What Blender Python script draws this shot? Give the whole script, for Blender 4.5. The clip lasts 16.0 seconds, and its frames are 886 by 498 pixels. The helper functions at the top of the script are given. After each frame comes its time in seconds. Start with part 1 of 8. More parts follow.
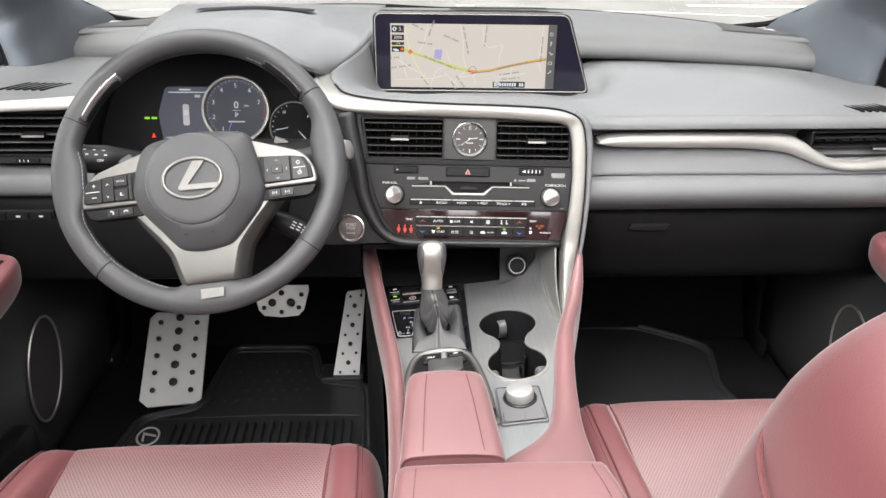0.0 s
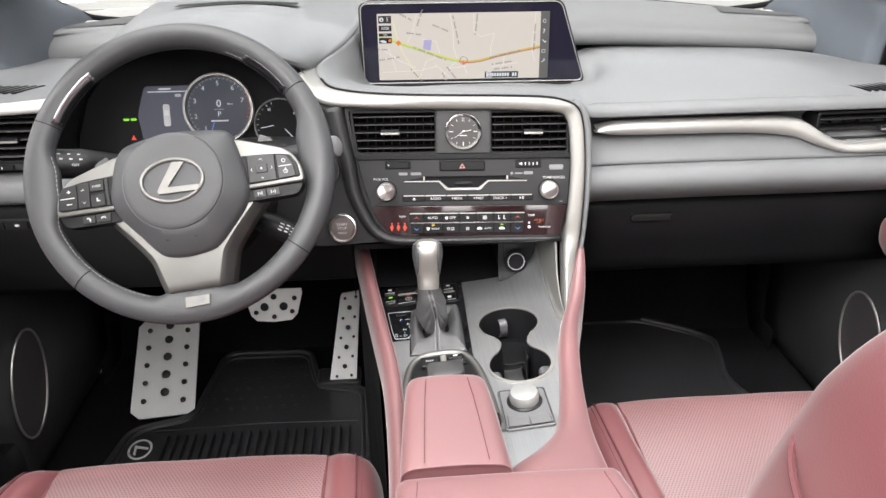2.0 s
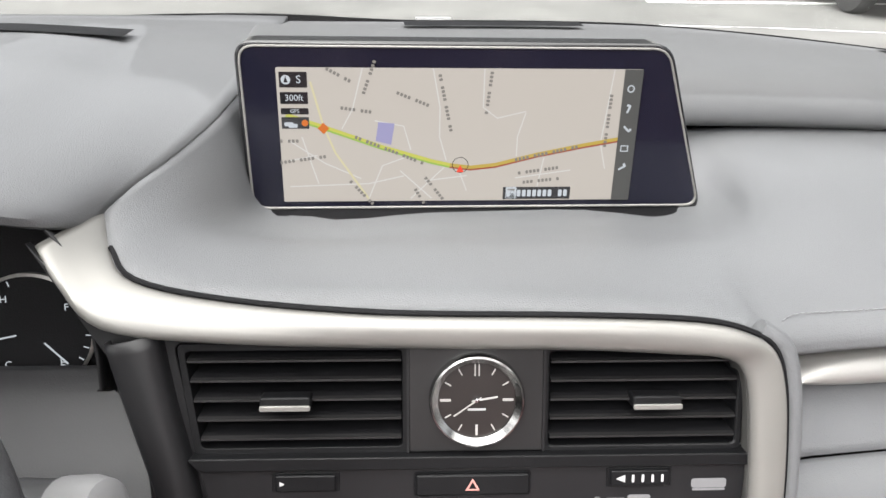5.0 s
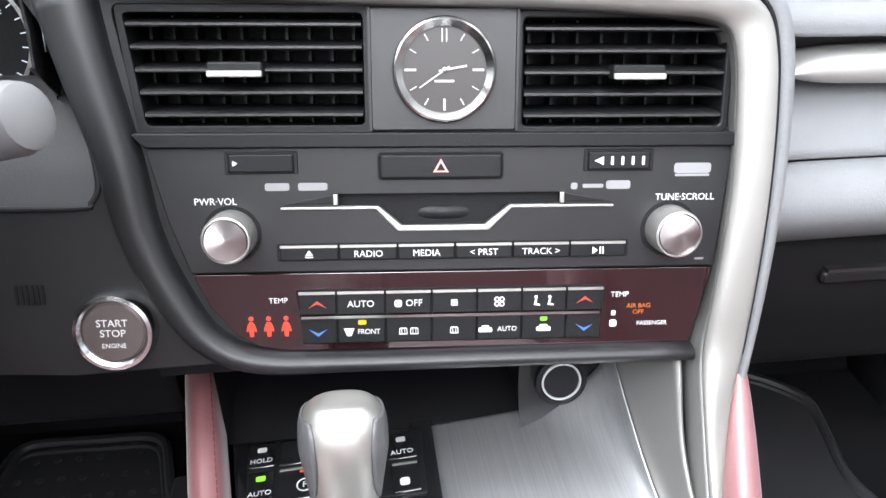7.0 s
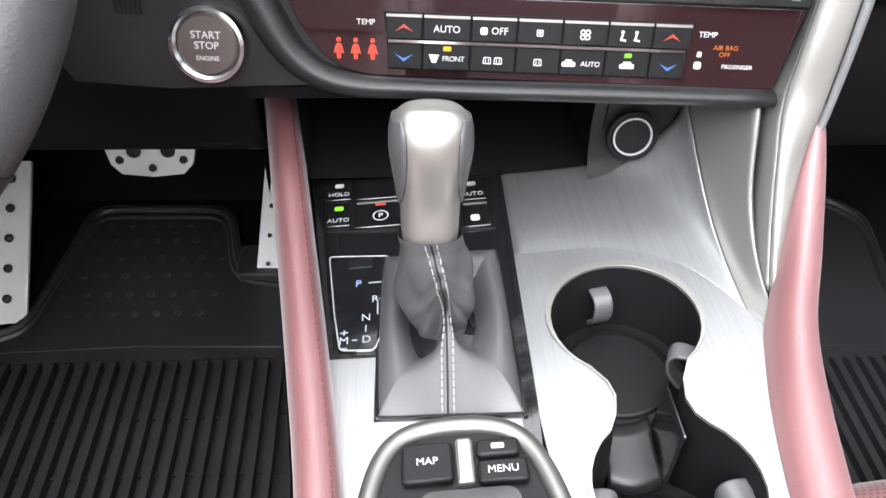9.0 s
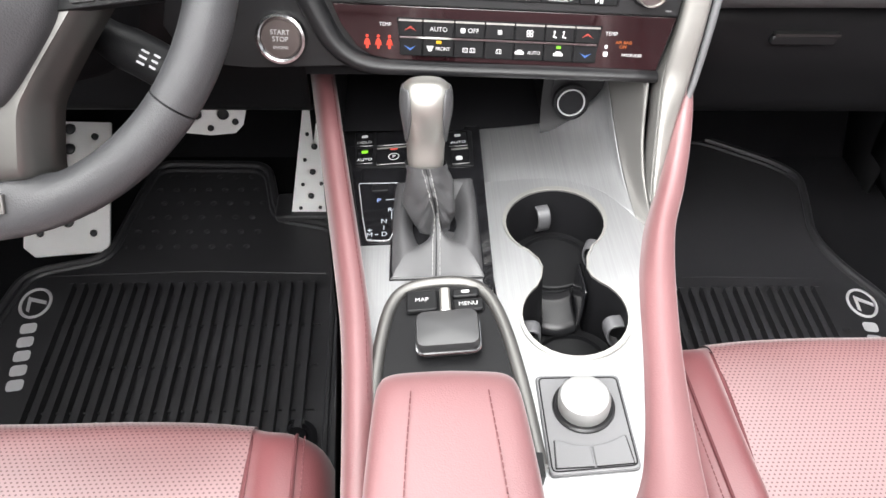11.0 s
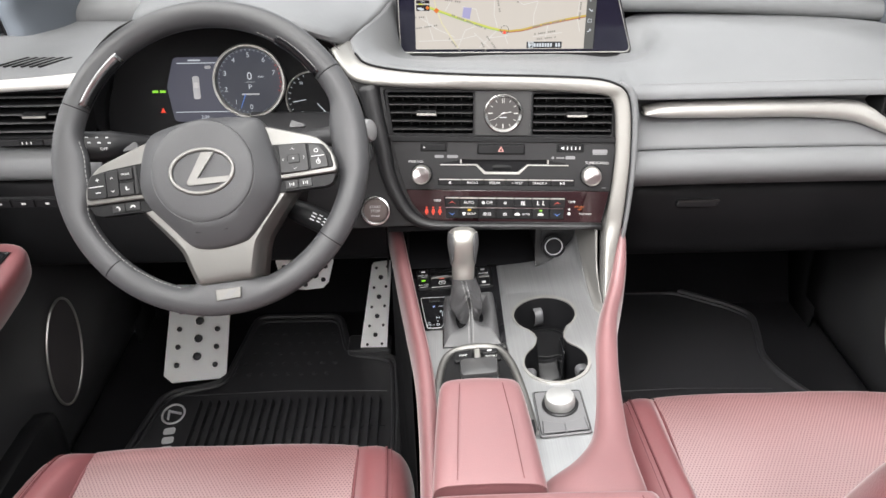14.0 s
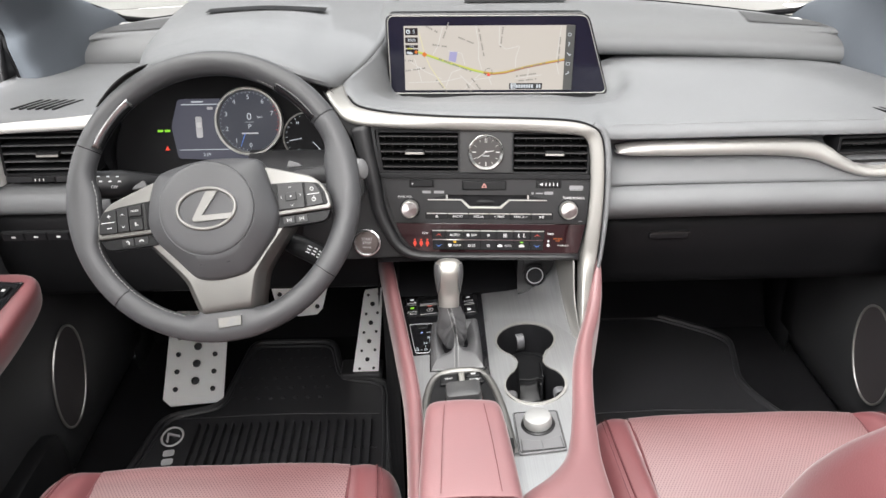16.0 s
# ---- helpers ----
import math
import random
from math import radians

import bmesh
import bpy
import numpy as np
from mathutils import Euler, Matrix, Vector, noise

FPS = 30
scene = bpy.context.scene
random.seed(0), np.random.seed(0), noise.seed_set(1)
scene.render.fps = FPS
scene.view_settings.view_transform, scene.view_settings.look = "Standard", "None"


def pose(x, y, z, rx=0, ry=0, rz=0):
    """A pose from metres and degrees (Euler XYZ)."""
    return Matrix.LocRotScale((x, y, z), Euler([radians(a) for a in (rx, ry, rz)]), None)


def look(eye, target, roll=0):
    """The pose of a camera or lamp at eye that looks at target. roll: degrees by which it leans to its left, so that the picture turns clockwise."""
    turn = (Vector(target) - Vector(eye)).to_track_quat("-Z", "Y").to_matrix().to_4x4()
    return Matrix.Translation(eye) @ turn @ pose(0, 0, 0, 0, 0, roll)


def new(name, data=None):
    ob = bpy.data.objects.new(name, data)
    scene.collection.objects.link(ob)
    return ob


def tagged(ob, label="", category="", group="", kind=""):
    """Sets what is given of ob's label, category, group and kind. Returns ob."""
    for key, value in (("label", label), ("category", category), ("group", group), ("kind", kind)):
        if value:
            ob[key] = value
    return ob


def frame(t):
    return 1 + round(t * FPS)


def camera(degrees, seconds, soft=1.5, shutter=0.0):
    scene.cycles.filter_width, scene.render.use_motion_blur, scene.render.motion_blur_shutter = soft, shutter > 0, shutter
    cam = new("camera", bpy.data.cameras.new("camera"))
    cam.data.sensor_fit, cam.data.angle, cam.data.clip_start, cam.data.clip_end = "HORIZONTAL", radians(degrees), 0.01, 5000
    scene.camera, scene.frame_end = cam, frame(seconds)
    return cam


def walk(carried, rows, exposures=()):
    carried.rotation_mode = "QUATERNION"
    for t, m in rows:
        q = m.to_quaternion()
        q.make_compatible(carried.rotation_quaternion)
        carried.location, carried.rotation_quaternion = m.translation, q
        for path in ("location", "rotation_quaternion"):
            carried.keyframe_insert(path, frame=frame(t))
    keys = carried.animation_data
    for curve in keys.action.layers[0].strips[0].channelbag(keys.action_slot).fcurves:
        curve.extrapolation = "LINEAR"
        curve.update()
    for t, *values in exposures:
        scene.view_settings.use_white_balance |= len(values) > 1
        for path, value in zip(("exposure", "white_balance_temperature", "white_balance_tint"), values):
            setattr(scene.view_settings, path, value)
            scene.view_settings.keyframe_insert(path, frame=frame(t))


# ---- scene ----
cam = camera(62.0, 16.0)
PATH = [
    (0, (-0.1, 0.18, 0.98), (0.011, 1.97, 0.094), 1.1),
    (0.5, (-0.1, 0.179, 0.98), (0.004, 1.969, 0.094), 0.9),
    (1, (-0.098, 0.181, 0.978), (0.004, 1.971, 0.093), 0.5),
    (1.5, (-0.096, 0.179, 0.979), (0.012, 1.966, 0.088), 0.0),
    (2, (-0.098, 0.22, 0.962), (0.025, 2.005, 0.068), -0.5),
    (2.5, (-0.107, 0.385, 0.96), (0.037, 2.174, 0.078), -0.9),
    (3, (-0.098, 0.579, 0.939), (0.079, 2.39, 0.109), -0.4),
    (3.2, (-0.099, 0.648, 0.926), (0.09, 2.488, 0.166), -0.6),
    (5.5, (-0.059, 0.908, 0.877), (0.2, 2.666, -0.042), 2.3),
    (6, (-0.064, 0.875, 0.838), (0.218, 2.622, -0.093), 2.2),
    (6.5, (-0.063, 0.865, 0.806), (0.237, 2.565, -0.204), 2.4),
    (7, (-0.054, 0.863, 0.763), (0.215, 2.542, -0.289), 1.9),
    (7.5, (-0.06, 0.859, 0.732), (0.167, 2.514, -0.368), 1.4),
    (8, (-0.073, 0.845, 0.711), (0.111, 2.445, -0.475), 1.4),
    (8.5, (-0.084, 0.835, 0.711), (0.072, 2.354, -0.58), 1.9),
    (9, (-0.078, 0.821, 0.724), (0.064, 2.237, -0.682), 3.2),
    (9.5, (-0.079, 0.787, 0.735), (0.051, 2.098, -0.77), 4.1),
    (9.7, (-0.079, 0.771, 0.742), (0.048, 2.042, -0.797), 4.5),
    (11.8, (-0.077, 0.532, 0.889), (0.003, 2.099, -0.351), 0.9),
    (12, (-0.08, 0.501, 0.89), (-0.011, 2.13, -0.269), 0.5),
    (12.5, (-0.097, 0.442, 0.896), (-0.03, 2.138, -0.162), 0.2),
    (13, (-0.094, 0.38, 0.934), (-0.03, 2.095, -0.094), 0.4),
    (13.5, (-0.102, 0.322, 0.971), (-0.052, 2.032, -0.067), 0.0),
    (14, (-0.103, 0.282, 1.008), (-0.064, 1.987, -0.037), -0.5),
    (14.5, (-0.103, 0.254, 1.04), (-0.064, 1.962, 0.001), -0.7),
    (15, (-0.099, 0.243, 1.049), (-0.054, 1.961, 0.026), -0.7),
    (15.5, (-0.095, 0.239, 1.045), (-0.044, 1.969, 0.044), -0.5),
    (16, (-0.095, 0.228, 1.051), (-0.037, 1.965, 0.061), -0.3),
]
LIGHT_STEPS = [(0.0, 1.80, 6500, 10), (3.0, 1.86, 6480, 10), (5.5, 1.58, 6400, 10), (6.0, 1.70, 6300, 10), (6.5, 2.0, 6150, 10), (7.0, 2.36, 6000, 10), (7.5, 2.56, 6020, 10), (8.0, 2.46, 6050, 10), (9.0, 2.22, 6150, 10), (9.7, 2.22, 6250, 10), (12.0, 2.04, 6450, 10), (13.0, 1.92, 6480, 10), (16.0, 1.78, 6480, 10)]
walk(cam, [(t, look(e, g, r)) for t, e, g, r in PATH], LIGHT_STEPS)
# end of path

# ---- light ----
world = bpy.data.worlds.new("sky")
scene.world = world
world.use_nodes = True
wn = world.node_tree.nodes
sky = wn.new("ShaderNodeTexSky")
sky.sky_type = "NISHITA"
sky.sun_disc = False
sky.sun_elevation = radians(52)
sky.sun_rotation = radians(215)
sky.air_density, sky.dust_density, sky.ozone_density = 1.0, 6.0, 1.0
soft = wn.new("ShaderNodeHueSaturation")
soft.inputs["Saturation"].default_value = 0.12
world.node_tree.links.new(sky.outputs[0], soft.inputs["Color"])
world.node_tree.links.new(soft.outputs[0], wn["Background"].inputs[0])
wn["Background"].inputs[1].default_value = 0.15
sun = new("sun", bpy.data.lights.new("sun", "SUN"))
sun.data.energy, sun.data.angle, sun.data.color = 2.9, radians(120), (1.0, 0.97, 0.93)
sun.matrix_world = look((0, 0, 10), (0.7, 1.2, 7.0))
EXPO = 1.8
scene.view_settings.exposure = EXPO


# ---- materials ----
def mat(name, color, rough=0.5, metal=0.0, var=0.12, grain=0.0, size=600.0, cells=False, coat=0.0, coat_rough=0.08, spec=0.5, stretch=None, blot=9.0, sheen=0.0, coat_ior=1.5):
    """A surface with broad blotches in colour and gloss, and a fine relief."""
    m = bpy.data.materials.new(name)
    m.use_nodes = True
    nt = m.node_tree
    n, l = nt.nodes, nt.links
    b = n["Principled BSDF"]
    b.inputs["Metallic"].default_value = metal
    b.inputs["Coat Weight"].default_value = coat
    b.inputs["Coat Roughness"].default_value = coat_rough
    b.inputs["Coat IOR"].default_value = coat_ior
    b.inputs["Specular IOR Level"].default_value = spec
    b.inputs["Sheen Weight"].default_value = sheen
    b.inputs["Sheen Roughness"].default_value = 0.35
    tc = n.new("ShaderNodeTexCoord")
    src = tc.outputs["Object"]
    if stretch:
        mp = n.new("ShaderNodeMapping")
        mp.inputs["Scale"].default_value = stretch
        l.new(src, mp.inputs[0])
        fine_src = mp.outputs[0]
    else:
        fine_src = src
    broad = n.new("ShaderNodeTexNoise")
    broad.inputs["Scale"].default_value = blot
    broad.inputs["Detail"].default_value = 5.0
    l.new(src, broad.inputs["Vector"])
    ramp = n.new("ShaderNodeMapRange")
    ramp.inputs["From Min"].default_value, ramp.inputs["From Max"].default_value = 0.3, 0.7
    ramp.inputs["To Min"].default_value, ramp.inputs["To Max"].default_value = 1 - var, 1 + var
    l.new(broad.outputs[0], ramp.inputs[0])
    mul = n.new("ShaderNodeVectorMath")
    mul.operation = "SCALE"
    mul.inputs[0].default_value = color
    l.new(ramp.outputs[0], mul.inputs["Scale"])
    l.new(mul.outputs[0], b.inputs["Base Color"])
    rr = n.new("ShaderNodeMapRange")
    rr.inputs["From Min"].default_value, rr.inputs["From Max"].default_value = 0.3, 0.7
    rr.inputs["To Min"].default_value, rr.inputs["To Max"].default_value = max(0.02, rough - 0.06), min(1, rough + 0.06)
    l.new(broad.outputs[0], rr.inputs[0])
    l.new(rr.outputs[0], b.inputs["Roughness"])
    if grain:
        if cells:
            fine = n.new("ShaderNodeTexVoronoi")
        else:
            fine = n.new("ShaderNodeTexNoise")
            fine.inputs["Detail"].default_value = 3.0
        fine.inputs["Scale"].default_value = size
        l.new(fine_src, fine.inputs["Vector"])
        bump = n.new("ShaderNodeBump")
        bump.inputs["Strength"].default_value = grain
        bump.inputs["Distance"].default_value = 0.0006
        l.new(fine.outputs[0], bump.inputs["Height"])
        l.new(bump.outputs[0], b.inputs["Normal"])
    return m


def glow(name, color, power):
    m = bpy.data.materials.new(name)
    m.use_nodes = True
    b = m.node_tree.nodes["Principled BSDF"]
    b.inputs["Base Color"].default_value = (*[c * 0.03 for c in color], 1)
    b.inputs["Emission Color"].default_value = (*color, 1)
    b.inputs["Emission Strength"].default_value = power / 2 ** EXPO
    b.inputs["Roughness"].default_value = 0.4
    return m


def perforated(name, color, pitch=0.0043):
    """Leather with staggered rows of small holes."""
    m = mat(name, color, 0.5, grain=0.25, size=900, cells=True, var=0.10, sheen=0.3, spec=0.9, coat=1.0, coat_rough=0.38, coat_ior=2.05)
    nt = m.node_tree
    n, l = nt.nodes, nt.links
    b = n["Principled BSDF"]
    tc = n["Texture Coordinate"]
    sep = n.new("ShaderNodeSeparateXYZ")
    l.new(tc.outputs["Object"], sep.inputs[0])

    def math_node(op, a, c=None):
        k = n.new("ShaderNodeMath")
        k.operation = op
        for i, v in enumerate((a, c)):
            if v is None:
                continue
            if isinstance(v, (int, float)):
                k.inputs[i].default_value = v
            else:
                l.new(v, k.inputs[i])
        return k.outputs[0]

    yy = math_node("MULTIPLY", sep.outputs[1], 1 / (pitch * 0.75))
    row = math_node("FLOOR", yy)
    xx = math_node("ADD", math_node("MULTIPLY", sep.outputs[0], 1 / pitch), math_node("MULTIPLY", row, 0.5))
    fx = math_node("SUBTRACT", math_node("FRACT", xx), 0.5)
    fy = math_node("SUBTRACT", math_node("FRACT", yy), 0.5)
    d = math_node("SQRT", math_node("ADD", math_node("MULTIPLY", fx, fx), math_node("MULTIPLY", fy, fy)))
    hole = math_node("LESS_THAN", d, 0.22)
    old = b.inputs["Base Color"].links[0].from_socket
    mix = n.new("ShaderNodeMix")
    mix.data_type = "RGBA"
    l.new(hole, mix.inputs["Factor"])
    l.new(old, mix.inputs[6])
    mix.inputs[7].default_value = (color[0] * 0.5, color[1] * 0.5, color[2] * 0.5, 1)
    l.new(mix.outputs[2], b.inputs["Base Color"])
    gloss = math_node("SUBTRACT", 0.9, math_node("MULTIPLY", hole, 0.85))
    l.new(gloss, b.inputs["Coat Weight"])
    return m


def brushed(name, color):
    """Metal with fine lines along its length, broken up by broader streaks."""
    m = mat(name, color, 0.38, metal=0.85, var=0.05, grain=0.2, size=60, stretch=(30, 1.2, 6))
    n, l = m.node_tree.nodes, m.node_tree.links
    b = n["Principled BSDF"]
    mp = n.new("ShaderNodeMapping")
    mp.inputs["Scale"].default_value = (900, 6, 100)
    mp.inputs["Rotation"].default_value = (0, 0, radians(9))
    l.new(n["Texture Coordinate"].outputs["Object"], mp.inputs[0])
    streak = n.new("ShaderNodeTexNoise")
    streak.inputs["Scale"].default_value = 1.0
    streak.inputs["Detail"].default_value = 6.0
    streak.inputs["Roughness"].default_value = 0.7
    l.new(mp.outputs[0], streak.inputs["Vector"])
    rng = n.new("ShaderNodeMapRange")
    rng.inputs["From Min"].default_value, rng.inputs["From Max"].default_value = 0.3, 0.7
    rng.inputs["To Min"].default_value, rng.inputs["To Max"].default_value = 0.88, 1.10
    l.new(streak.outputs[0], rng.inputs[0])
    k = n.new("ShaderNodeVectorMath")
    k.operation = "SCALE"
    l.new(b.inputs["Base Color"].links[0].from_socket, k.inputs[0])
    l.new(rng.outputs[0], k.inputs["Scale"])
    l.new(k.outputs[0], b.inputs["Base Color"])
    return m


def glass(name, tint):
    """A clear pane: see-through, with a mirror gloss that grows at flat angles."""
    m = bpy.data.materials.new(name)
    m.use_nodes = True
    n, l = m.node_tree.nodes, m.node_tree.links
    n.remove(n["Principled BSDF"])
    clear = n.new("ShaderNodeBsdfTransparent")
    clear.inputs[0].default_value = (*tint, 1)
    gloss = n.new("ShaderNodeBsdfGlossy")
    gloss.inputs["Roughness"].default_value = 0.02
    fresnel = n.new("ShaderNodeFresnel")
    fresnel.inputs["IOR"].default_value = 1.2
    mix = n.new("ShaderNodeMixShader")
    l.new(fresnel.outputs[0], mix.inputs[0])
    l.new(clear.outputs[0], mix.inputs[1])
    l.new(gloss.outputs[0], mix.inputs[2])
    l.new(mix.outputs[0], n["Material Output"].inputs[0])
    return m


GREY = mat("dash leatherette", (0.115, 0.118, 0.122), 0.5, grain=0.3, size=1100, cells=True, var=0.06)
SHELF = mat("dash top foam", (0.12, 0.123, 0.126), 0.6, grain=0.3, size=1300, cells=True, var=0.05)
PLASTIC = mat("soft black plastic", (0.0065, 0.0066, 0.0072), 0.42, grain=0.25, size=1200, var=0.1, spec=0.2)
DARK = mat("deep black plastic", (0.006, 0.006, 0.0068), 0.6, grain=0.3, size=900, var=0.15, spec=0.14)
KNEE = mat("black door plastic", (0.028, 0.0282, 0.030), 0.40, grain=0.25, size=900, var=0.12, spec=0.5)
GLOSS = mat("piano black", (0.008, 0.008, 0.009), 0.06, coat=0.6, var=0.05)
FASCIA = mat("charcoal satin plastic", (0.0085, 0.0085, 0.0093), 0.4, grain=0.08, size=1500, var=0.06, spec=0.4)
STALK2 = mat("brown black satin plastic", (0.010, 0.0097, 0.0099), 0.4, grain=0.1, size=1500, var=0.08)
RED = mat("red leather", (0.133, 0.043, 0.046), 0.55, grain=0.30, size=900, cells=True, var=0.08, sheen=0.25, spec=0.6, coat=0.9, coat_rough=0.55, coat_ior=1.75)
REDP = perforated("perforated red leather", (0.137, 0.054, 0.056))
SEAT = mat("red seat leather", (0.128, 0.031, 0.035), 0.48, grain=0.35, size=700, cells=True, var=0.10, sheen=0.2, spec=0.8, coat=0.9, coat_rough=0.38, coat_ior=1.8)
DASHTHREAD = mat("grey dash thread", (0.20, 0.20, 0.205), 0.7, grain=0.2, size=2000)
LTHREAD = mat("red thread", (0.095, 0.028, 0.031), 0.7, grain=0.2, size=2000)
RTHREAD = mat("dark red thread", (0.080, 0.020, 0.023), 0.7, grain=0.2, size=2000)
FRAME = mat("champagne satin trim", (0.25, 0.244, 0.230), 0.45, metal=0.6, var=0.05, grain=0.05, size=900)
# Same trim as the frame, darkened: shade on its inner faces put into colour.
FRAME_SHADE = mat("shaded champagne trim", (0.15, 0.147, 0.14), 0.5, metal=0.6, var=0.05, grain=0.05, size=900)
GUTTER = mat("grey edge plastic", (0.055, 0.055, 0.057), 0.45, grain=0.1, size=1200)
SILVER = mat("satin silver trim", (0.40, 0.392, 0.372), 0.40, metal=0.88, var=0.05, grain=0.05, size=900)
BRUSH = brushed("brushed aluminium", (0.36, 0.365, 0.37))
CHROME = mat("chrome", (0.50, 0.50, 0.505), 0.14, metal=1.0, var=0.03)
PEDAL = mat("pedal aluminium", (0.95, 0.95, 0.94), 0.40, metal=0.0, var=0.07, grain=0.2, size=700, spec=1.0, coat=1.0, coat_rough=0.35, coat_ior=2.2)
LEATHER = mat("grey black wheel leather", (0.041, 0.0415, 0.044), 0.46, grain=0.2, size=900, cells=True, var=0.08)
SMOOTH = mat("smooth black wheel leather", (0.034, 0.0345, 0.0365), 0.36, grain=0.2, size=1200, cells=True, var=0.08)
BOOT = mat("grey boot leather", (0.054, 0.054, 0.056), 0.42, grain=0.12, size=1400, cells=True, var=0.1)
RUBBER = mat("black mat rubber", (0.020, 0.020, 0.022), 0.45, grain=0.3, size=500, var=0.2, spec=0.5)
CARPET = mat("black carpet", (0.008, 0.008, 0.009), 0.95, grain=1.0, size=1500, var=0.3, spec=0.1)
WHITE = mat("white print", (0.46, 0.46, 0.46), 0.6)
DIM = mat("grey print", (0.35, 0.35, 0.36), 0.6)
PILLAR = mat("grey woven pillar cloth", (0.088, 0.099, 0.114), 0.85, grain=0.5, size=1800, var=0.06, spec=0.2)
HEAD = mat("headliner cloth", (0.45, 0.44, 0.42), 0.9, grain=0.5, size=1500, spec=0.2)
GLASS = glass("clear glass", (0.99, 0.995, 0.99))
ASPHALT = mat("pale worn asphalt", (0.104, 0.103, 0.097), 0.9, grain=0.8, size=300, var=0.22, blot=1.1)
PAINT = mat("worn road paint", (0.75, 0.74, 0.72), 0.8, var=0.15)
MAPBG = glow("map paper", (0.60, 0.55, 0.49), 1.0)
LED_R = glow("red lamp", (1.0, 0.07, 0.03), 1.0)
LED_G = glow("green lamp", (0.30, 0.80, 0.04), 1.0)
LED_Y = glow("yellow lamp", (0.95, 0.55, 0.0), 1.0)
LED_O = glow("orange lamp", (0.85, 0.20, 0.01), 0.8)
LED_B = glow("blue lamp", (0.12, 0.30, 0.85), 0.9)
LED_P = glow("blue white lamp", (0.42, 0.55, 1.0), 1.0)
LED_W = glow("white lamp", (0.75, 0.8, 0.85), 0.8)
LCD = glow("cluster display", (0.058, 0.060, 0.085), 1.0)


# ---- building tools ----
def basis(o, x, u):
    """A pose whose first axis is x, second lies along u, third is their normal."""
    x = Vector(x).normalized()
    u = Vector(u)
    u = (u - x * u.dot(x)).normalized()
    k = x.cross(u)
    return Matrix(((x.x, u.x, k.x, o[0]), (x.y, u.y, k.y, o[1]), (x.z, u.z, k.z, o[2]), (0, 0, 0, 1)))


S = basis((0.0004, 1.2075, 0.5965), (1, -0.083, 0.010), (0, 0.33, 1))  # centre stack face
V = basis((0.0255, 1.462, 0.7155), (1, -0.05, 0.004), (0, 0.06, 1))  # screen face
C = basis((0, 0.95, 0.4145), (1, 0, 0.1), (0, 1, -0.04))  # console top
K = basis((-0.357, 1.342, 0.660), (1, 0, 0), (0, 0.3, 1))  # instrument face
WH = basis((-0.3545, 1.071, 0.654), (1, -0.023, 0), (0, math.sin(0.5756), math.cos(0.5756)))  # wheel
ID = Matrix.Identity(4)


def thing(name, label, category, at=(0, 0, 0), group="", kind=""):
    ob = new(name)
    ob.location = at
    ob.empty_display_size = 0.05
    return tagged(ob, label, category, group, kind)


def part(name, bm, material, parent, label="", smooth=True, bevel=0.0, weld=False):
    me = bpy.data.meshes.new(name)
    if weld:
        bmesh.ops.remove_doubles(bm, verts=bm.verts, dist=1e-5)
    bm.to_mesh(me)
    bm.free()
    me.materials.append(material)
    if smooth:
        me.polygons.foreach_set("use_smooth", [True] * len(me.polygons))
        me.set_sharp_from_angle(angle=radians(38))
    ob = new(name, me)
    if parent is not None:
        ob.parent = parent
        ob.matrix_parent_inverse = parent_inverse(parent)
    if bevel:
        b = ob.modifiers.new("edges", "BEVEL")
        b.width, b.segments, b.limit_method, b.angle_limit = bevel, 2, "ANGLE", radians(40)
    if label:
        tagged(ob, label)
    return ob


def parent_inverse(p):
    m = Matrix.Identity(4)
    chain = []
    while p is not None:
        chain.append(p)
        p = p.parent
    for q in reversed(chain):
        m = m @ q.matrix_parent_inverse @ q.matrix_basis
    return m.inverted()


def mesh_from(verts, faces):
    bm = bmesh.new()
    vs = [bm.verts.new(v) for v in verts]
    for f in faces:
        try:
            bm.faces.new([vs[i] for i in f])
        except ValueError:
            pass
    return bm


def spline(pts, n=6, closed=False):
    """Points along a smooth curve through pts."""
    p = [Vector(q) for q in pts]
    k = len(p)
    out = []
    for i in range(k if closed else k - 1):
        a, b = p[i], p[(i + 1) % k]
        a0 = p[(i - 1) % k] if closed or i > 0 else a * 2 - b
        b1 = p[(i + 2) % k] if closed or i + 2 < k else b * 2 - a
        for s in range(n):
            t = s / n
            out.append(0.5 * ((2 * a) + (b - a0) * t + (2 * a0 - 5 * a + 4 * b - b1) * t * t + (3 * a - a0 - 3 * b + b1) * t ** 3))
    if not closed:
        out.append(p[-1])
    return out


def grid(rows, closed=False, cap=False):
    """A skin over rows of points of equal count; closed: each row is a loop."""
    m = len(rows[0])
    verts = [v for r in rows for v in r]
    faces = []
    for i in range(len(rows) - 1):
        for j in range(m if closed else m - 1):
            k = (j + 1) % m
            faces.append((i * m + j, i * m + k, (i + 1) * m + k, (i + 1) * m + j))
    if cap:
        faces.append(tuple(reversed(range(m))))
        faces.append(tuple((len(rows) - 1) * m + j for j in range(m)))
    bm = mesh_from(verts, faces)
    bmesh.ops.recalc_face_normals(bm, faces=bm.faces)
    return bm


def smooth_grid(rows, n=5, closed=False, cap=False, across=5):
    """grid() after smoothing along and across the rows."""
    dense = [spline(r, across, closed) if across > 1 else [Vector(p) for p in r] for r in rows]
    cols = [spline([r[j] for r in dense], n) for j in range(len(dense[0]))]
    return grid([[c[i] for c in cols] for i in range(len(cols[0]))], closed, cap)


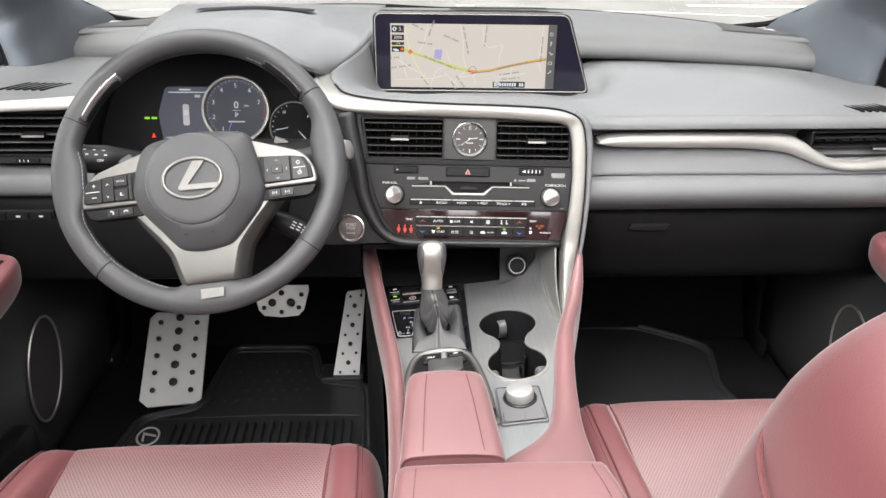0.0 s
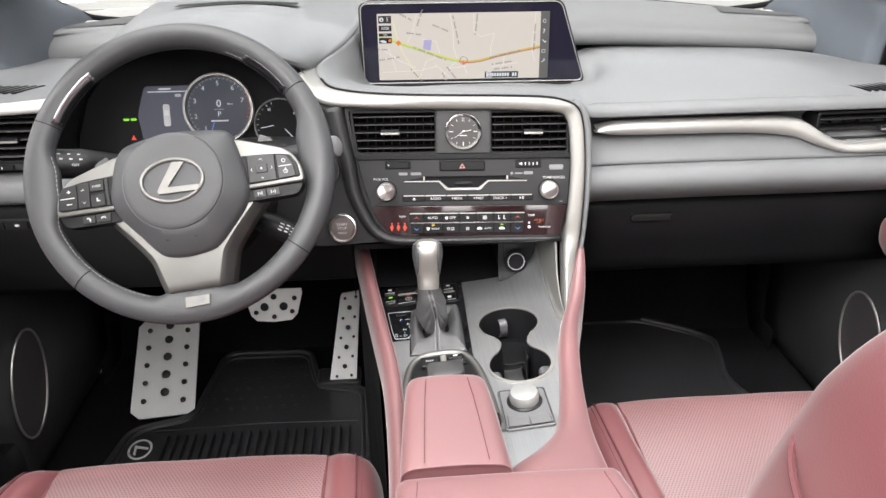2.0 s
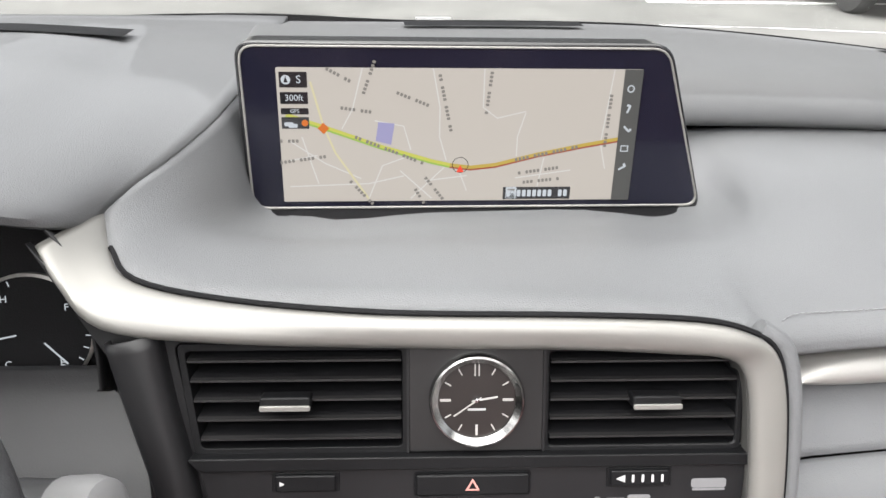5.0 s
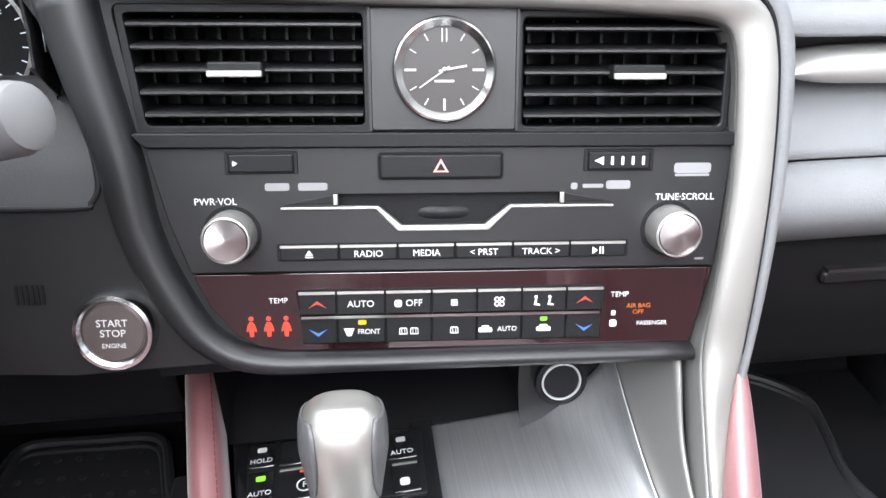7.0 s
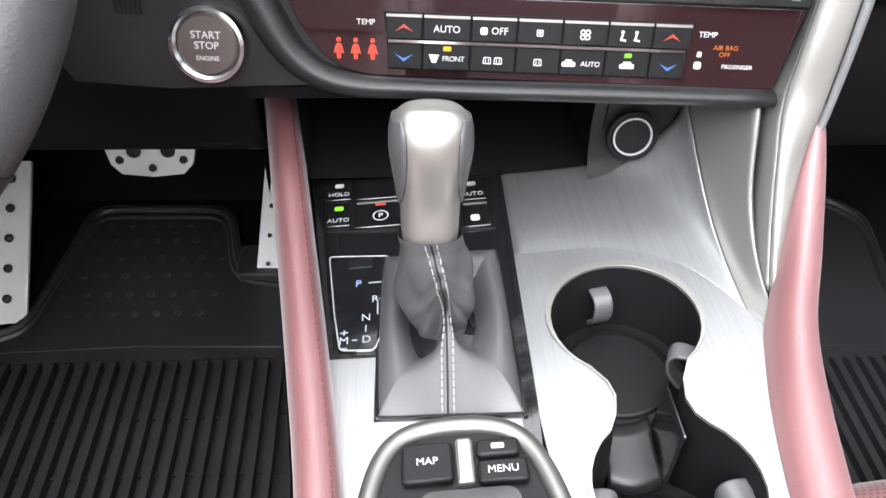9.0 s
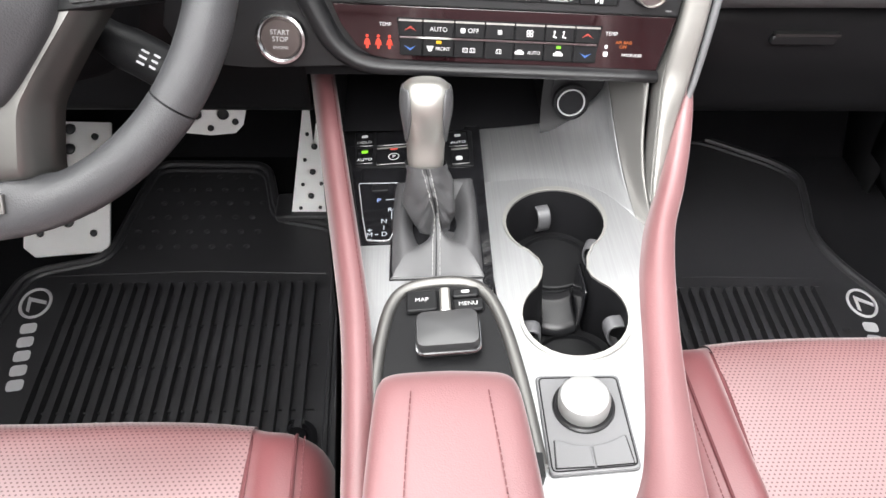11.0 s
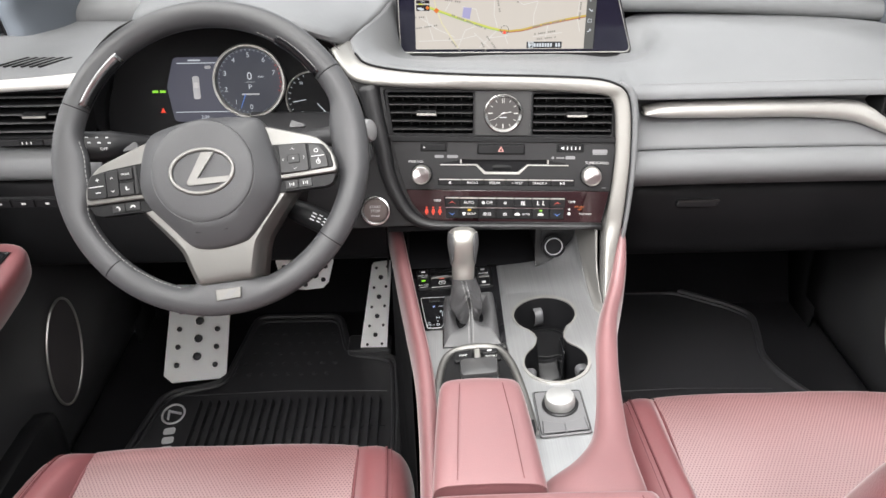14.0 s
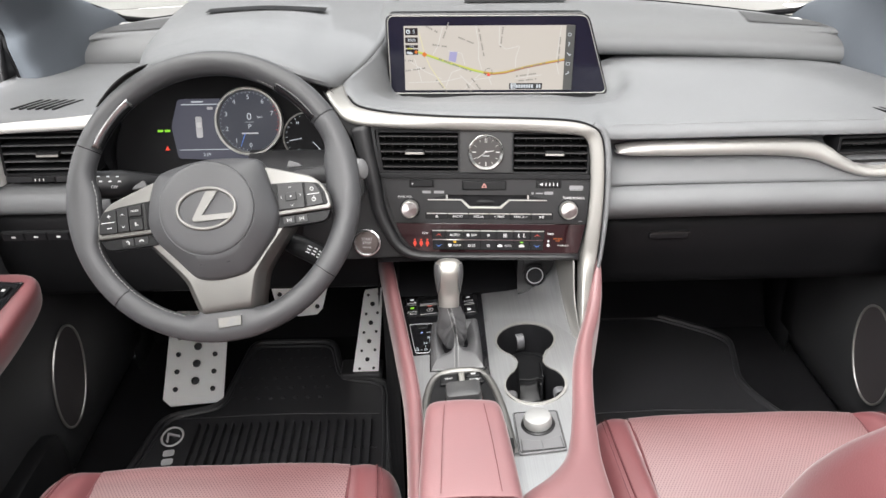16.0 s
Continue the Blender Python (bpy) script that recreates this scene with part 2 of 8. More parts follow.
def sheet(name, rows, material, parent, thick=0.004, n=5, across=5, label=""):
    ob = part(name, smooth_grid(rows, n, False, False, across), material, parent, label)
    s = ob.modifiers.new("thickness", "SOLIDIFY")
    s.thickness, s.offset = thick, 0.0
    return ob


def inside(p, poly):
    """Whether the point lies within the polygon, in the plane."""
    hit = False
    for i in range(len(poly)):
        (x0, y0), (x1, y1) = poly[i - 1][:2], poly[i][:2]
        if (y0 > p.y) != (y1 > p.y) and p.x < (x1 - x0) * (p.y - y0) / (y1 - y0) + x0:
            hit = not hit
    return hit


def prism_bm(outline, h0, h1, m=ID, holes=()):
    """A plate of that outline from height h0 to h1 of the frame m, with holes through it."""
    bm = bmesh.new()
    edges = []
    for loop in (outline, *holes):
        vs = [bm.verts.new((p[0], p[1], h0)) for p in loop]
        edges += [bm.edges.new((vs[i], vs[(i + 1) % len(vs)])) for i in range(len(vs))]
    if holes:
        bmesh.ops.triangle_fill(bm, use_beauty=True, use_dissolve=False, edges=edges)
    else:
        bm.faces.new(list(bm.verts))
    if holes:
        drop = [f for f in bm.faces if any(inside(f.calc_center_median(), h) for h in holes) or not inside(f.calc_center_median(), outline)]
        bmesh.ops.delete(bm, geom=drop, context="FACES_ONLY")
    ext = bmesh.ops.extrude_face_region(bm, geom=list(bm.faces))
    for v in ext["geom"]:
        if isinstance(v, bmesh.types.BMVert):
            v.co.z = h1
    bmesh.ops.recalc_face_normals(bm, faces=bm.faces)
    bm.transform(m)
    return bm


def plate(name, outline, h0, h1, m, material, parent, bevel=0.0, label="", holes=()):
    return part(name, prism_bm(outline, h0, h1, m, holes), material, parent, label, smooth=bevel > 0, bevel=bevel)


def rrect(u0, v0, u1, v1, r=0.002, n=4):
    out = []
    for cx, cy, a in ((u1 - r, v1 - r, 0), (u0 + r, v1 - r, 90), (u0 + r, v0 + r, 180), (u1 - r, v0 + r, 270)):
        for i in range(n + 1):
            w = radians(a + 90 * i / n)
            out.append((cx + r * math.cos(w), cy + r * math.sin(w)))
    return out


def rounded(pts, r, n=4):
    """A polygon with its corners rounded."""
    out = []
    k = len(pts)
    for i in range(k):
        p, a, b = Vector(pts[i]), Vector(pts[i - 1]), Vector(pts[(i + 1) % k])
        rr = min(r, (a - p).length * 0.45, (b - p).length * 0.45)
        s, e = p + (a - p).normalized() * rr, p + (b - p).normalized() * rr
        for j in range(n + 1):
            t = j / n
            out.append(tuple(s * (1 - t) ** 2 + p * 2 * t * (1 - t) + e * t * t))
    return out


def disc(cx, cy, r, n=32, ry=None, turn=0.0):
    ry = ry or r
    c, s = math.cos(turn), math.sin(turn)
    return [(cx + r * math.cos(a) * c - ry * math.sin(a) * s, cy + r * math.cos(a) * s + ry * math.sin(a) * c) for a in (2 * math.pi * i / n for i in range(n))]


def lathe_bm(profile, m=ID, n=32, ry=1.0):
    rows = [[m @ Vector((r * math.cos(2 * math.pi * i / n), r * ry * math.sin(2 * math.pi * i / n), h)) for i in range(n)] for r, h in profile]
    return grid(rows, True, True)


def tube_bm(pts, r, closed=False, seg=8, flat=1.0):
    pts = [Vector(p) for p in pts]
    rows = []
    side = None
    k = len(pts)
    for i, p in enumerate(pts):
        t = (pts[(i + 1) % k] - pts[i - 1]) if closed or 0 < i < k - 1 else (pts[min(i + 1, k - 1)] - pts[max(i - 1, 0)])
        t.normalize()
        if side is None:
            side = t.orthogonal().normalized()
        side = (side - t * side.dot(t)).normalized()
        up = t.cross(side)
        rr = r[i] if isinstance(r, (list, tuple)) else r
        rows.append([p + side * rr * math.cos(a) + up * rr * flat * math.sin(a) for a in (2 * math.pi * j / seg for j in range(seg))])
    if closed:
        return grid(rows + [rows[0]], True, False)
    return grid(rows, True, True)


def text(name, s, m, u, v, size, material, parent, h=0.0003, label="", spread=1.0):
    cu = bpy.data.curves.new(name, "FONT")
    cu.body, cu.size, cu.align_x, cu.align_y, cu.extrude = s, size, "CENTER", "CENTER", 0.0001
    cu.space_character = spread
    cu.resolution_u = 3
    tmp = bpy.data.objects.new(name, cu)
    me = bpy.data.meshes.new_from_object(tmp)
    bpy.data.objects.remove(tmp)
    bm = bmesh.new()
    bm.from_mesh(me)
    bpy.data.meshes.remove(me)
    bm.transform(m @ Matrix.Translation((u, v, h)))
    return part(name, bm, material, parent, label, smooth=False)


def stitches(name, path, material, parent, step=0.006, length=0.004, r=0.0005):
    """One seam: short threads along a path, joined in one mesh."""
    pts = [Vector(p) for p in path]
    bm = bmesh.new()
    run, nxt = 0.0, 0.0
    for a, b in zip(pts, pts[1:]):
        d = (b - a).length
        while nxt < run + d:
            p = a.lerp(b, (nxt - run) / d)
            t = (b - a).normalized() * length / 2
            s = t.orthogonal().normalized() * r
            w = t.cross(s).normalized() * r
            v = [bm.verts.new(p + t * e + s * i + w * j) for e in (-1, 1) for i, j in ((1, 0), (0, 1), (-1, 0), (0, -1))]
            for i in range(4):
                k = (i + 1) % 4
                bm.faces.new((v[i], v[k], v[4 + k], v[4 + i]))
            bm.faces.new(v[3::-1])
            bm.faces.new(v[4:])
            nxt += step
        run += d
    return part(name, bm, material, parent, smooth=False)


def to3(m, pts, h=0.0):
    return [m @ Vector((p[0], p[1], h)) for p in pts]


# ---- the shell of the car and the ground outside ----
def box(x0, y0, z0, x1, y1, z1):
    return prism_bm([(x0, y0), (x1, y0), (x1, y1), (x0, y1)], z0, z1)


ground = tagged(part("ground", box(-400, -400, -0.47, 400, 400, -0.42), ASPHALT, None, smooth=False), "pale worn asphalt car park around the car", "ground", kind="structure")
for x0, y0, x1, y1 in ((-9.0, 13.55, -3.86, 13.67), (-9.0, 10.54, -3.92, 10.66), (3.76, 10.25, 8.6, 10.37), (3.4, 7.25, 8.6, 7.37), (-0.6, 13.9, 0.1, 14.0)):
    tagged(part("road_marking", box(x0, y0, -0.418, x1, y1, -0.414), PAINT, None, smooth=False), "worn white parking line painted on the asphalt", "road marking", "parking lines", "structure")

floor = tagged(part("floor", box(-0.80, -1.3, -0.06, 0.80, 1.78, 0.0), CARPET, None, smooth=False), "black carpet of the car floor", "floor", kind="structure")
tagged(part("wall_front", grid([[(x, y, z) for x in (-0.80, 0.80)] for y, z in ((1.66, 0.0), (1.72, 0.10), (1.755, 0.30), (1.77, 0.68), (1.79, 0.68), (1.79, -0.05), (1.68, -0.05))], False), CARPET, None), "black carpeted toe board under the dashboard", "wall", kind="structure")
tagged(part("wall_rear", box(-0.80, -1.34, -0.06, 0.80, -1.30, 0.80), PILLAR, None, smooth=False), "rear wall of the cabin", "wall", kind="structure")
# Unseen roof opening, added and sized to let sky light into the cabin.
roof_hole = rrect(-0.46, -0.75, 0.46, 0.76, 0.08)
tagged(part("ceiling", prism_bm([(-0.62, -1.2), (0.62, -1.2), (0.62, 0.86), (-0.62, 0.86)], 1.27, 1.31, ID, [roof_hole]), HEAD, None), "light cloth headliner with an added opening for sky light", "ceiling", kind="structure")
for sx, side in ((-1, "left"), (1, "right")):
    tagged(part("trim", smooth_grid([[(sx * x, y, z) for x, y, z in r] for r in (
        ((0.74, -1.3, 0.72), (0.735, -1.0, 0.80), (0.66, -0.95, 1.20), (0.58, -1.0, 1.29)),
        ((0.745, -1.25, 0.72), (0.74, -0.85, 0.80), (0.67, -0.75, 1.20), (0.60, -0.8, 1.29)))], 2, across=3), HEAD, None), "light rear pillar lining", "pillar", kind="structure")
    tagged(part("trim", tube_bm([(sx * 0.63, 0.92, 1.26), (sx * 0.66, 0.3, 1.26), (sx * 0.66, -0.4, 1.26), (sx * 0.62, -1.0, 1.25)], 0.045, seg=10), HEAD, None), "light cloth roof rail lining", "roof rail", kind="structure")
    tagged(part("trim", tube_bm([(sx * 0.75, 0.02, 0.66), (sx * 0.72, -0.02, 0.95), (sx * 0.66, -0.05, 1.25)], 0.04, seg=10), HEAD, None), "light door pillar lining", "pillar", kind="structure")

windshield = tagged(part("window_1", grid([[(x * (0.80 if z < 1 else 0.60), y - 0.10 * x * x * 4 * 0.25, z) for x in (-1, -0.6, -0.2, 0.2, 0.6, 1)] for y, z in ((1.86, 0.74), (1.37, 1.02), (0.88, 1.29))]), GLASS, None), "clear windscreen of the car", "window", kind="structure")
windshield.visible_shadow = False
pane = windshield.modifiers.new("thickness", "SOLIDIFY")
pane.thickness, pane.offset = 0.005, 0.0


def shelf_edge(x):
    """Back edge of the dashboard's top at x: y and z."""
    e = max(0.0, (abs(x) - 0.2) / 0.5)
    return 1.81 - 0.13 * e ** 2 + 0.01 * e, 0.742 - (0.020 if x < 0 else 0.026) * e ** 1.5 + (0.006 if -0.56 < x < -0.12 else 0.0)


cowl_x = (-0.70, -0.64, -0.57, -0.45, -0.3, -0.15, 0, 0.15, 0.3, 0.45, 0.57, 0.64, 0.70)
cowl = tagged(part("cowl", smooth_grid([[(x, shelf_edge(x)[0] + dy, shelf_edge(x)[1] + dz) for x in cowl_x] for dy, dz in ((0.004, -0.03), (0.008, -0.004), (0.022, 0.002), (0.08, -0.02), (0.13, -0.09))], 3, across=3), DARK, None), "black band along the foot of the windscreen", "trim", kind="structure")


def pillar(sx):
    base = ((0.655, 1.70, 0.733), (0.662, 1.675, 0.740), (0.672, 1.62, 0.725), (0.682, 1.56, 0.70), (0.688, 1.51, 0.683), (0.698, 1.475, 0.675), (0.716, 1.442, 0.668), (0.740, 1.445, 0.655))
    rows = (
        tuple((x + 0.006, y, z - 0.07) for x, y, z in base), base,
        ((0.712, 1.62, 0.793), (0.706, 1.605, 0.795), (0.694, 1.57, 0.79), (0.690, 1.53, 0.782), (0.694, 1.50, 0.775), (0.706, 1.470, 0.765), (0.724, 1.442, 0.745), (0.750, 1.447, 0.738)),
        ((0.715, 1.50, 0.887), (0.70, 1.49, 0.886), (0.683, 1.46, 0.88), (0.675, 1.43, 0.87), (0.68, 1.41, 0.86), (0.694, 1.395, 0.85), (0.716, 1.385, 0.838), (0.748, 1.395, 0.83)),
        ((0.64, 1.0, 1.28), (0.63, 0.99, 1.27), (0.60, 0.95, 1.26), (0.595, 0.93, 1.25), (0.60, 0.92, 1.24), (0.62, 0.90, 1.22), (0.65, 0.88, 1.21), (0.67, 0.87, 1.21)))
    seal = part("trim", tube_bm(spline([(sx * x, y, z) for x, y, z in ((0.60, 1.745, 0.722), (0.650, 1.702, 0.736), (0.664, 1.682, 0.747), (0.685, 1.648, 0.768), (0.712, 1.612, 0.795), (0.708, 1.50, 0.885))], 5), 0.0055, seg=8), DARK, None)
    tagged(seal, "black windscreen edge seal", "seal", kind="structure")
    edge = part("trim", tube_bm(spline([(sx * x, y, z) for x, y, z in ((0.744, 1.448, 0.672), (0.754, 1.449, 0.738), (0.752, 1.395, 0.832), (0.674, 0.872, 1.212))], 6), 0.0065, seg=8), DARK, None)
    tagged(edge, "black rubber door window seal", "seal", kind="structure")
    ob = part("windshield_pillar", smooth_grid([[(sx * x, y, z) for x, y, z in r] for r in rows], 6, across=4), PILLAR, None)
    m = ob.modifiers.new("thickness", "SOLIDIFY")
    m.thickness, m.offset = 0.01, 0.0
    return tagged(ob, "blue-grey cloth lined windscreen pillar", "pillar", kind="structure")


pillar(-1)
pillar(1)


# ---- dashboard ----
def shelf_top(x, y):
    """Height of the dashboard's top shelf."""
    e = max(0.0, (abs(x) - 0.2) / 0.5)
    ps = [(yy - (0.13 * e ** 2 if yy > 1.7 else (0.06 * e ** 2 if yy > 1.6 else 0)) + 0.01 * e, zz - (0.020 if x < 0 else 0.026) * e ** 1.5) for yy, zz in ((1.565, 0.742), (1.62, 0.748), (1.72, 0.750), (1.81, 0.742))]
    for (y0, z0), (y1, z1) in zip(ps, ps[1:]):
        if y <= y1 or (y1, z1) == ps[-1]:
            return z0 + (z1 - z0) * (y - y0) / (y1 - y0)


CLOTH = mat("fine grey mesh", (0.075, 0.076, 0.078), 0.75, grain=0.6, size=1600, var=0.04, spec=0.2)


STRIP = mat("pale champagne trim", (0.40, 0.392, 0.375), 0.42, metal=0.65, var=0.05, grain=0.05, size=900)
GLOVE = mat("matt black plastic", (0.0050, 0.0050, 0.0056), 0.55, grain=0.2, size=900, var=0.1, spec=0.14)


def dashboard():
    d = thing("dashboard", "grey leatherette dashboard with silver trim strips and stitched seams", "dashboard", (0, 1.5, 0.4))
    # upper shelf with its rolled lip
    prof = ((1.81, 0.742), (1.72, 0.750), (1.62, 0.748), (1.565, 0.742), (1.540, 0.728), (1.533, 0.712), (1.545, 0.700), (1.60, 0.694))
    rows = []
    for x in (0.688, 0.66, 0.56, 0.42, 0.30, 0.15, 0.0, -0.12, -0.16):
        e = max(0.0, (x - 0.2) / 0.5)
        ye = 0.012 if x > 0.705 else 0.0
        rows.append([(x, y - (0.13 * e ** 2 if y > 1.7 else (0.06 * e ** 2 if y > 1.6 else 0)) + ye + 0.01 * e, z - 0.026 * e ** 1.5 - (0.012 if x > 0.705 and y < 1.57 else 0)) for y, z in prof])
    sheet("upper_shelf", rows, SHELF, d, 0.006, n=4, across=4, label="grey foam top of the dashboard with a rolled lip")
    rows = []
    for x in (-0.688, -0.66, -0.60, -0.55, -0.50):
        e = max(0.0, (-x - 0.2) / 0.5)
        rows.append([(x, y - (0.13 * e ** 2 if y > 1.7 else (0.06 * e ** 2 if y > 1.6 else 0)) + 0.01 * e, z - 0.020 * e ** 1.5 - (0.012 if x < -0.705 and y < 1.57 else 0)) for y, z in prof])
    sheet("side_shelf", rows, SHELF, d, 0.006, n=4, across=4)
    # hood over the instruments, running to the windscreen
    rows = []
    for x, lz, ly in ((-0.555, 0.728, 1.50), (-0.53, 0.738, 1.40), (-0.49, 0.757, 1.30), (-0.44, 0.772, 1.265), (-0.385, 0.781, 1.25), (-0.335, 0.781, 1.25), (-0.285, 0.769, 1.252), (-0.247, 0.752, 1.262), (-0.222, 0.735, 1.285), (-0.207, 0.722, 1.325)):
        k = (1.81 - ly)
        rows.append([(x, ly + k * t, lz + (0.748 - lz) * t + 0.006 * math.sin(math.pi * t)) for t in (1, 0.75, 0.5, 0.3, 0.15, 0.05)] + [(x, ly + 0.002, lz - 0.004), (x, ly + 0.006, lz - 0.013), (x, ly + 0.03, lz - 0.014)])
    rows[-1] = [(-0.130, 1.81, 0.748), (-0.138, 1.66, 0.748), (-0.146, 1.54, 0.742), (-0.162, 1.46, 0.732), (-0.180, 1.40, 0.726), (-0.198, 1.35, 0.722), (-0.209, 1.326, 0.718), (-0.212, 1.322, 0.712), (-0.215, 1.33, 0.706)]
    rows[-2] = [(-0.20, 1.81, 0.749), (-0.20, 1.66, 0.752), (-0.20, 1.55, 0.750), (-0.20, 1.46, 0.745), (-0.208, 1.39, 0.741), (-0.217, 1.325, 0.737), (-0.222, 1.288, 0.733), (-0.223, 1.290, 0.724), (-0.223, 1.32, 0.718)]
    sheet("instrument_hood", rows, GREY, d, 0.005, n=4, across=3, label="grey hood arching over the instruments")
    # padded surface in front of the screen and over the glove box
    rows = [
        ((-0.147, 1.54, 0.741), (-0.163, 1.46, 0.7315), (-0.181, 1.40, 0.7255), (-0.196, 1.355, 0.7225), (-0.206, 1.332, 0.7185), (-0.210, 1.325, 0.715), (-0.211, 1.321, 0.709)),
        ((-0.142, 1.54, 0.700), (-0.152, 1.46, 0.700), (-0.168, 1.40, 0.704), (-0.184, 1.352, 0.708), (-0.197, 1.315, 0.709), (-0.202, 1.305, 0.706), (-0.203, 1.300, 0.700)),
        ((-0.128, 1.54, 0.656), (-0.138, 1.46, 0.657), (-0.148, 1.40, 0.668), (-0.160, 1.345, 0.688), (-0.176, 1.290, 0.699), (-0.183, 1.275, 0.698), (-0.185, 1.270, 0.692)),
        ((-0.090, 1.54, 0.651), (-0.095, 1.46, 0.652), (-0.100, 1.40, 0.658), (-0.110, 1.34, 0.680), (-0.125, 1.275, 0.693), (-0.130, 1.258, 0.692), (-0.132, 1.252, 0.686)),
        ((0.0, 1.54, 0.651), (0.0, 1.46, 0.652), (0.0, 1.40, 0.658), (0.0, 1.34, 0.677), (0.0, 1.270, 0.689), (0.0, 1.250, 0.688), (0.0, 1.244, 0.682)),
        ((0.10, 1.54, 0.651), (0.10, 1.46, 0.652), (0.10, 1.40, 0.658), (0.10, 1.33, 0.675), (0.10, 1.262, 0.684), (0.10, 1.241, 0.683), (0.10, 1.235, 0.677)),
        ((0.205, 1.54, 0.665), (0.210, 1.465, 0.653), (0.195, 1.40, 0.656), (0.165, 1.33, 0.674), (0.155, 1.256, 0.679), (0.155, 1.232, 0.677), (0.155, 1.226, 0.671)),
        ((0.240, 1.54, 0.686), (0.248, 1.465, 0.660), (0.235, 1.40, 0.664), (0.20, 1.33, 0.673), (0.18, 1.258, 0.672), (0.178, 1.235, 0.667), (0.177, 1.230, 0.658)),
        ((0.285, 1.56, 0.690), (0.285, 1.47, 0.688), (0.27, 1.40, 0.682), (0.25, 1.32, 0.676), (0.24, 1.262, 0.670), (0.24, 1.242, 0.663), (0.24, 1.238, 0.654)),
        ((0.40, 1.57, 0.688), (0.40, 1.48, 0.688), (0.40, 1.40, 0.684), (0.40, 1.32, 0.678), (0.40, 1.264, 0.671), (0.40, 1.243, 0.664), (0.40, 1.239, 0.655)),
        ((0.58, 1.57, 0.680), (0.58, 1.48, 0.684), (0.58, 1.40, 0.682), (0.58, 1.32, 0.677), (0.58, 1.266, 0.671), (0.58, 1.245, 0.664), (0.58, 1.241, 0.655)),
        ((0.70, 1.57, 0.665), (0.70, 1.48, 0.674), (0.70, 1.40, 0.676), (0.70, 1.33, 0.674), (0.70, 1.28, 0.669), (0.70, 1.258, 0.662), (0.70, 1.254, 0.653)),
        ((0.765, 1.57, 0.655), (0.765, 1.48, 0.664), (0.765, 1.41, 0.666), (0.765, 1.36, 0.664), (0.765, 1.32, 0.659), (0.765, 1.30, 0.652), (0.765, 1.295, 0.643)),
    ]
    sheet("dash_pad", rows, GREY, d, 0.005, n=4, across=4, label="padded grey leatherette with a stitched front edge")
    # driver's outer pad
    rows = [[(x, y, z) for y, z in ((1.60, 0.690), (1.50, 0.694), (1.40, 0.698), (1.31, 0.701), (1.26, 0.699), (1.243, 0.692), (1.240, 0.684))] for x in (-0.765, -0.70, -0.64, -0.59, -0.555)]
    sheet("side_pad", rows, GREY, d, 0.005, n=3, across=4)
    # recess behind the passenger's strip, pad below and its stitched seam
    rows = [[(x, y + dy, z) for y, z in ((1.252, 0.660), (1.275, 0.645), (1.282, 0.632), (1.258, 0.622), (1.238, 0.606), (1.222, 0.588))] for x, dy in ((0.180, -0.012), (0.21, -0.002), (0.40, 0.0), (0.60, 0.0), (0.76, 0.012))]
    sheet("glove_pad_upper", rows, GREY, d, 0.004, n=3, across=4)
    rows = [[(x, y + dy, z) for y, z in ((1.222, 0.586), (1.208, 0.583), (1.198, 0.574), (1.196, 0.563), (1.205, 0.549), (1.223, 0.535), (1.245, 0.524), (1.275, 0.518))] for x, dy in ((0.176, -0.012), (0.21, -0.004), (0.40, 0.0), (0.60, 0.0), (0.76, 0.006))]
    sheet("glove_pad", rows, GREY, d, 0.004, n=3, across=4)
    stitches("seam_stitching", spline([(0.19, 1.224, 0.5895), (0.3, 1.226, 0.5905), (0.5, 1.226, 0.5905), (0.75, 1.232, 0.5905)], 10), DASHTHREAD, d, 0.005, 0.0035, 0.0004)
    stitches("seam_stitching", spline([(0.1790, 1.2275, 0.657), (0.1810, 1.236, 0.6675), (0.193, 1.247, 0.6730), (0.24, 1.252, 0.6712), (0.40, 1.254, 0.6722), (0.58, 1.256, 0.6722), (0.70, 1.270, 0.670)], 10), DASHTHREAD, d, 0.005, 0.0035, 0.0004)
    part("fold_seam", tube_bm(spline([(0.190, 1.236, 0.6655), (0.21, 1.2385, 0.6640), (0.24, 1.2395, 0.661), (0.40, 1.240, 0.662), (0.58, 1.242, 0.662), (0.70, 1.255, 0.660), (0.765, 1.297, 0.650)], 6), 0.0012, seg=6), DARK, d)
    # passenger strip
    top = ((0.197, 1.238, 0.637), (0.225, 1.238, 0.6425), (0.30, 1.240, 0.6435), (0.42, 1.242, 0.6430), (0.49, 1.240, 0.6405), (0.52, 1.234, 0.631), (0.55, 1.228, 0.613), (0.585, 1.226, 0.604), (0.65, 1.228, 0.607), (0.72, 1.236, 0.612), (0.765, 1.26, 0.615))
    low = ((0.197, 1.238, 0.633), (0.225, 1.238, 0.6285), (0.30, 1.240, 0.6265), (0.42, 1.242, 0.6245), (0.49, 1.238, 0.6195), (0.52, 1.230, 0.611), (0.55, 1.225, 0.6005), (0.585, 1.223, 0.594), (0.65, 1.225, 0.594), (0.72, 1.233, 0.596), (0.765, 1.257, 0.599))
    rows = [[Vector(t) + Vector((0, 0.014, 0.002)), Vector(t), Vector(t).lerp(Vector(b), 0.5) + Vector((0, -0.006, 0)), Vector(b), Vector(b) + Vector((0, 0.012, -0.001))] for t, b in zip(top, low)]
    sheet("passenger_strip", rows, STRIP, d, 0.002, n=5, across=4, label="satin silver trim strip")
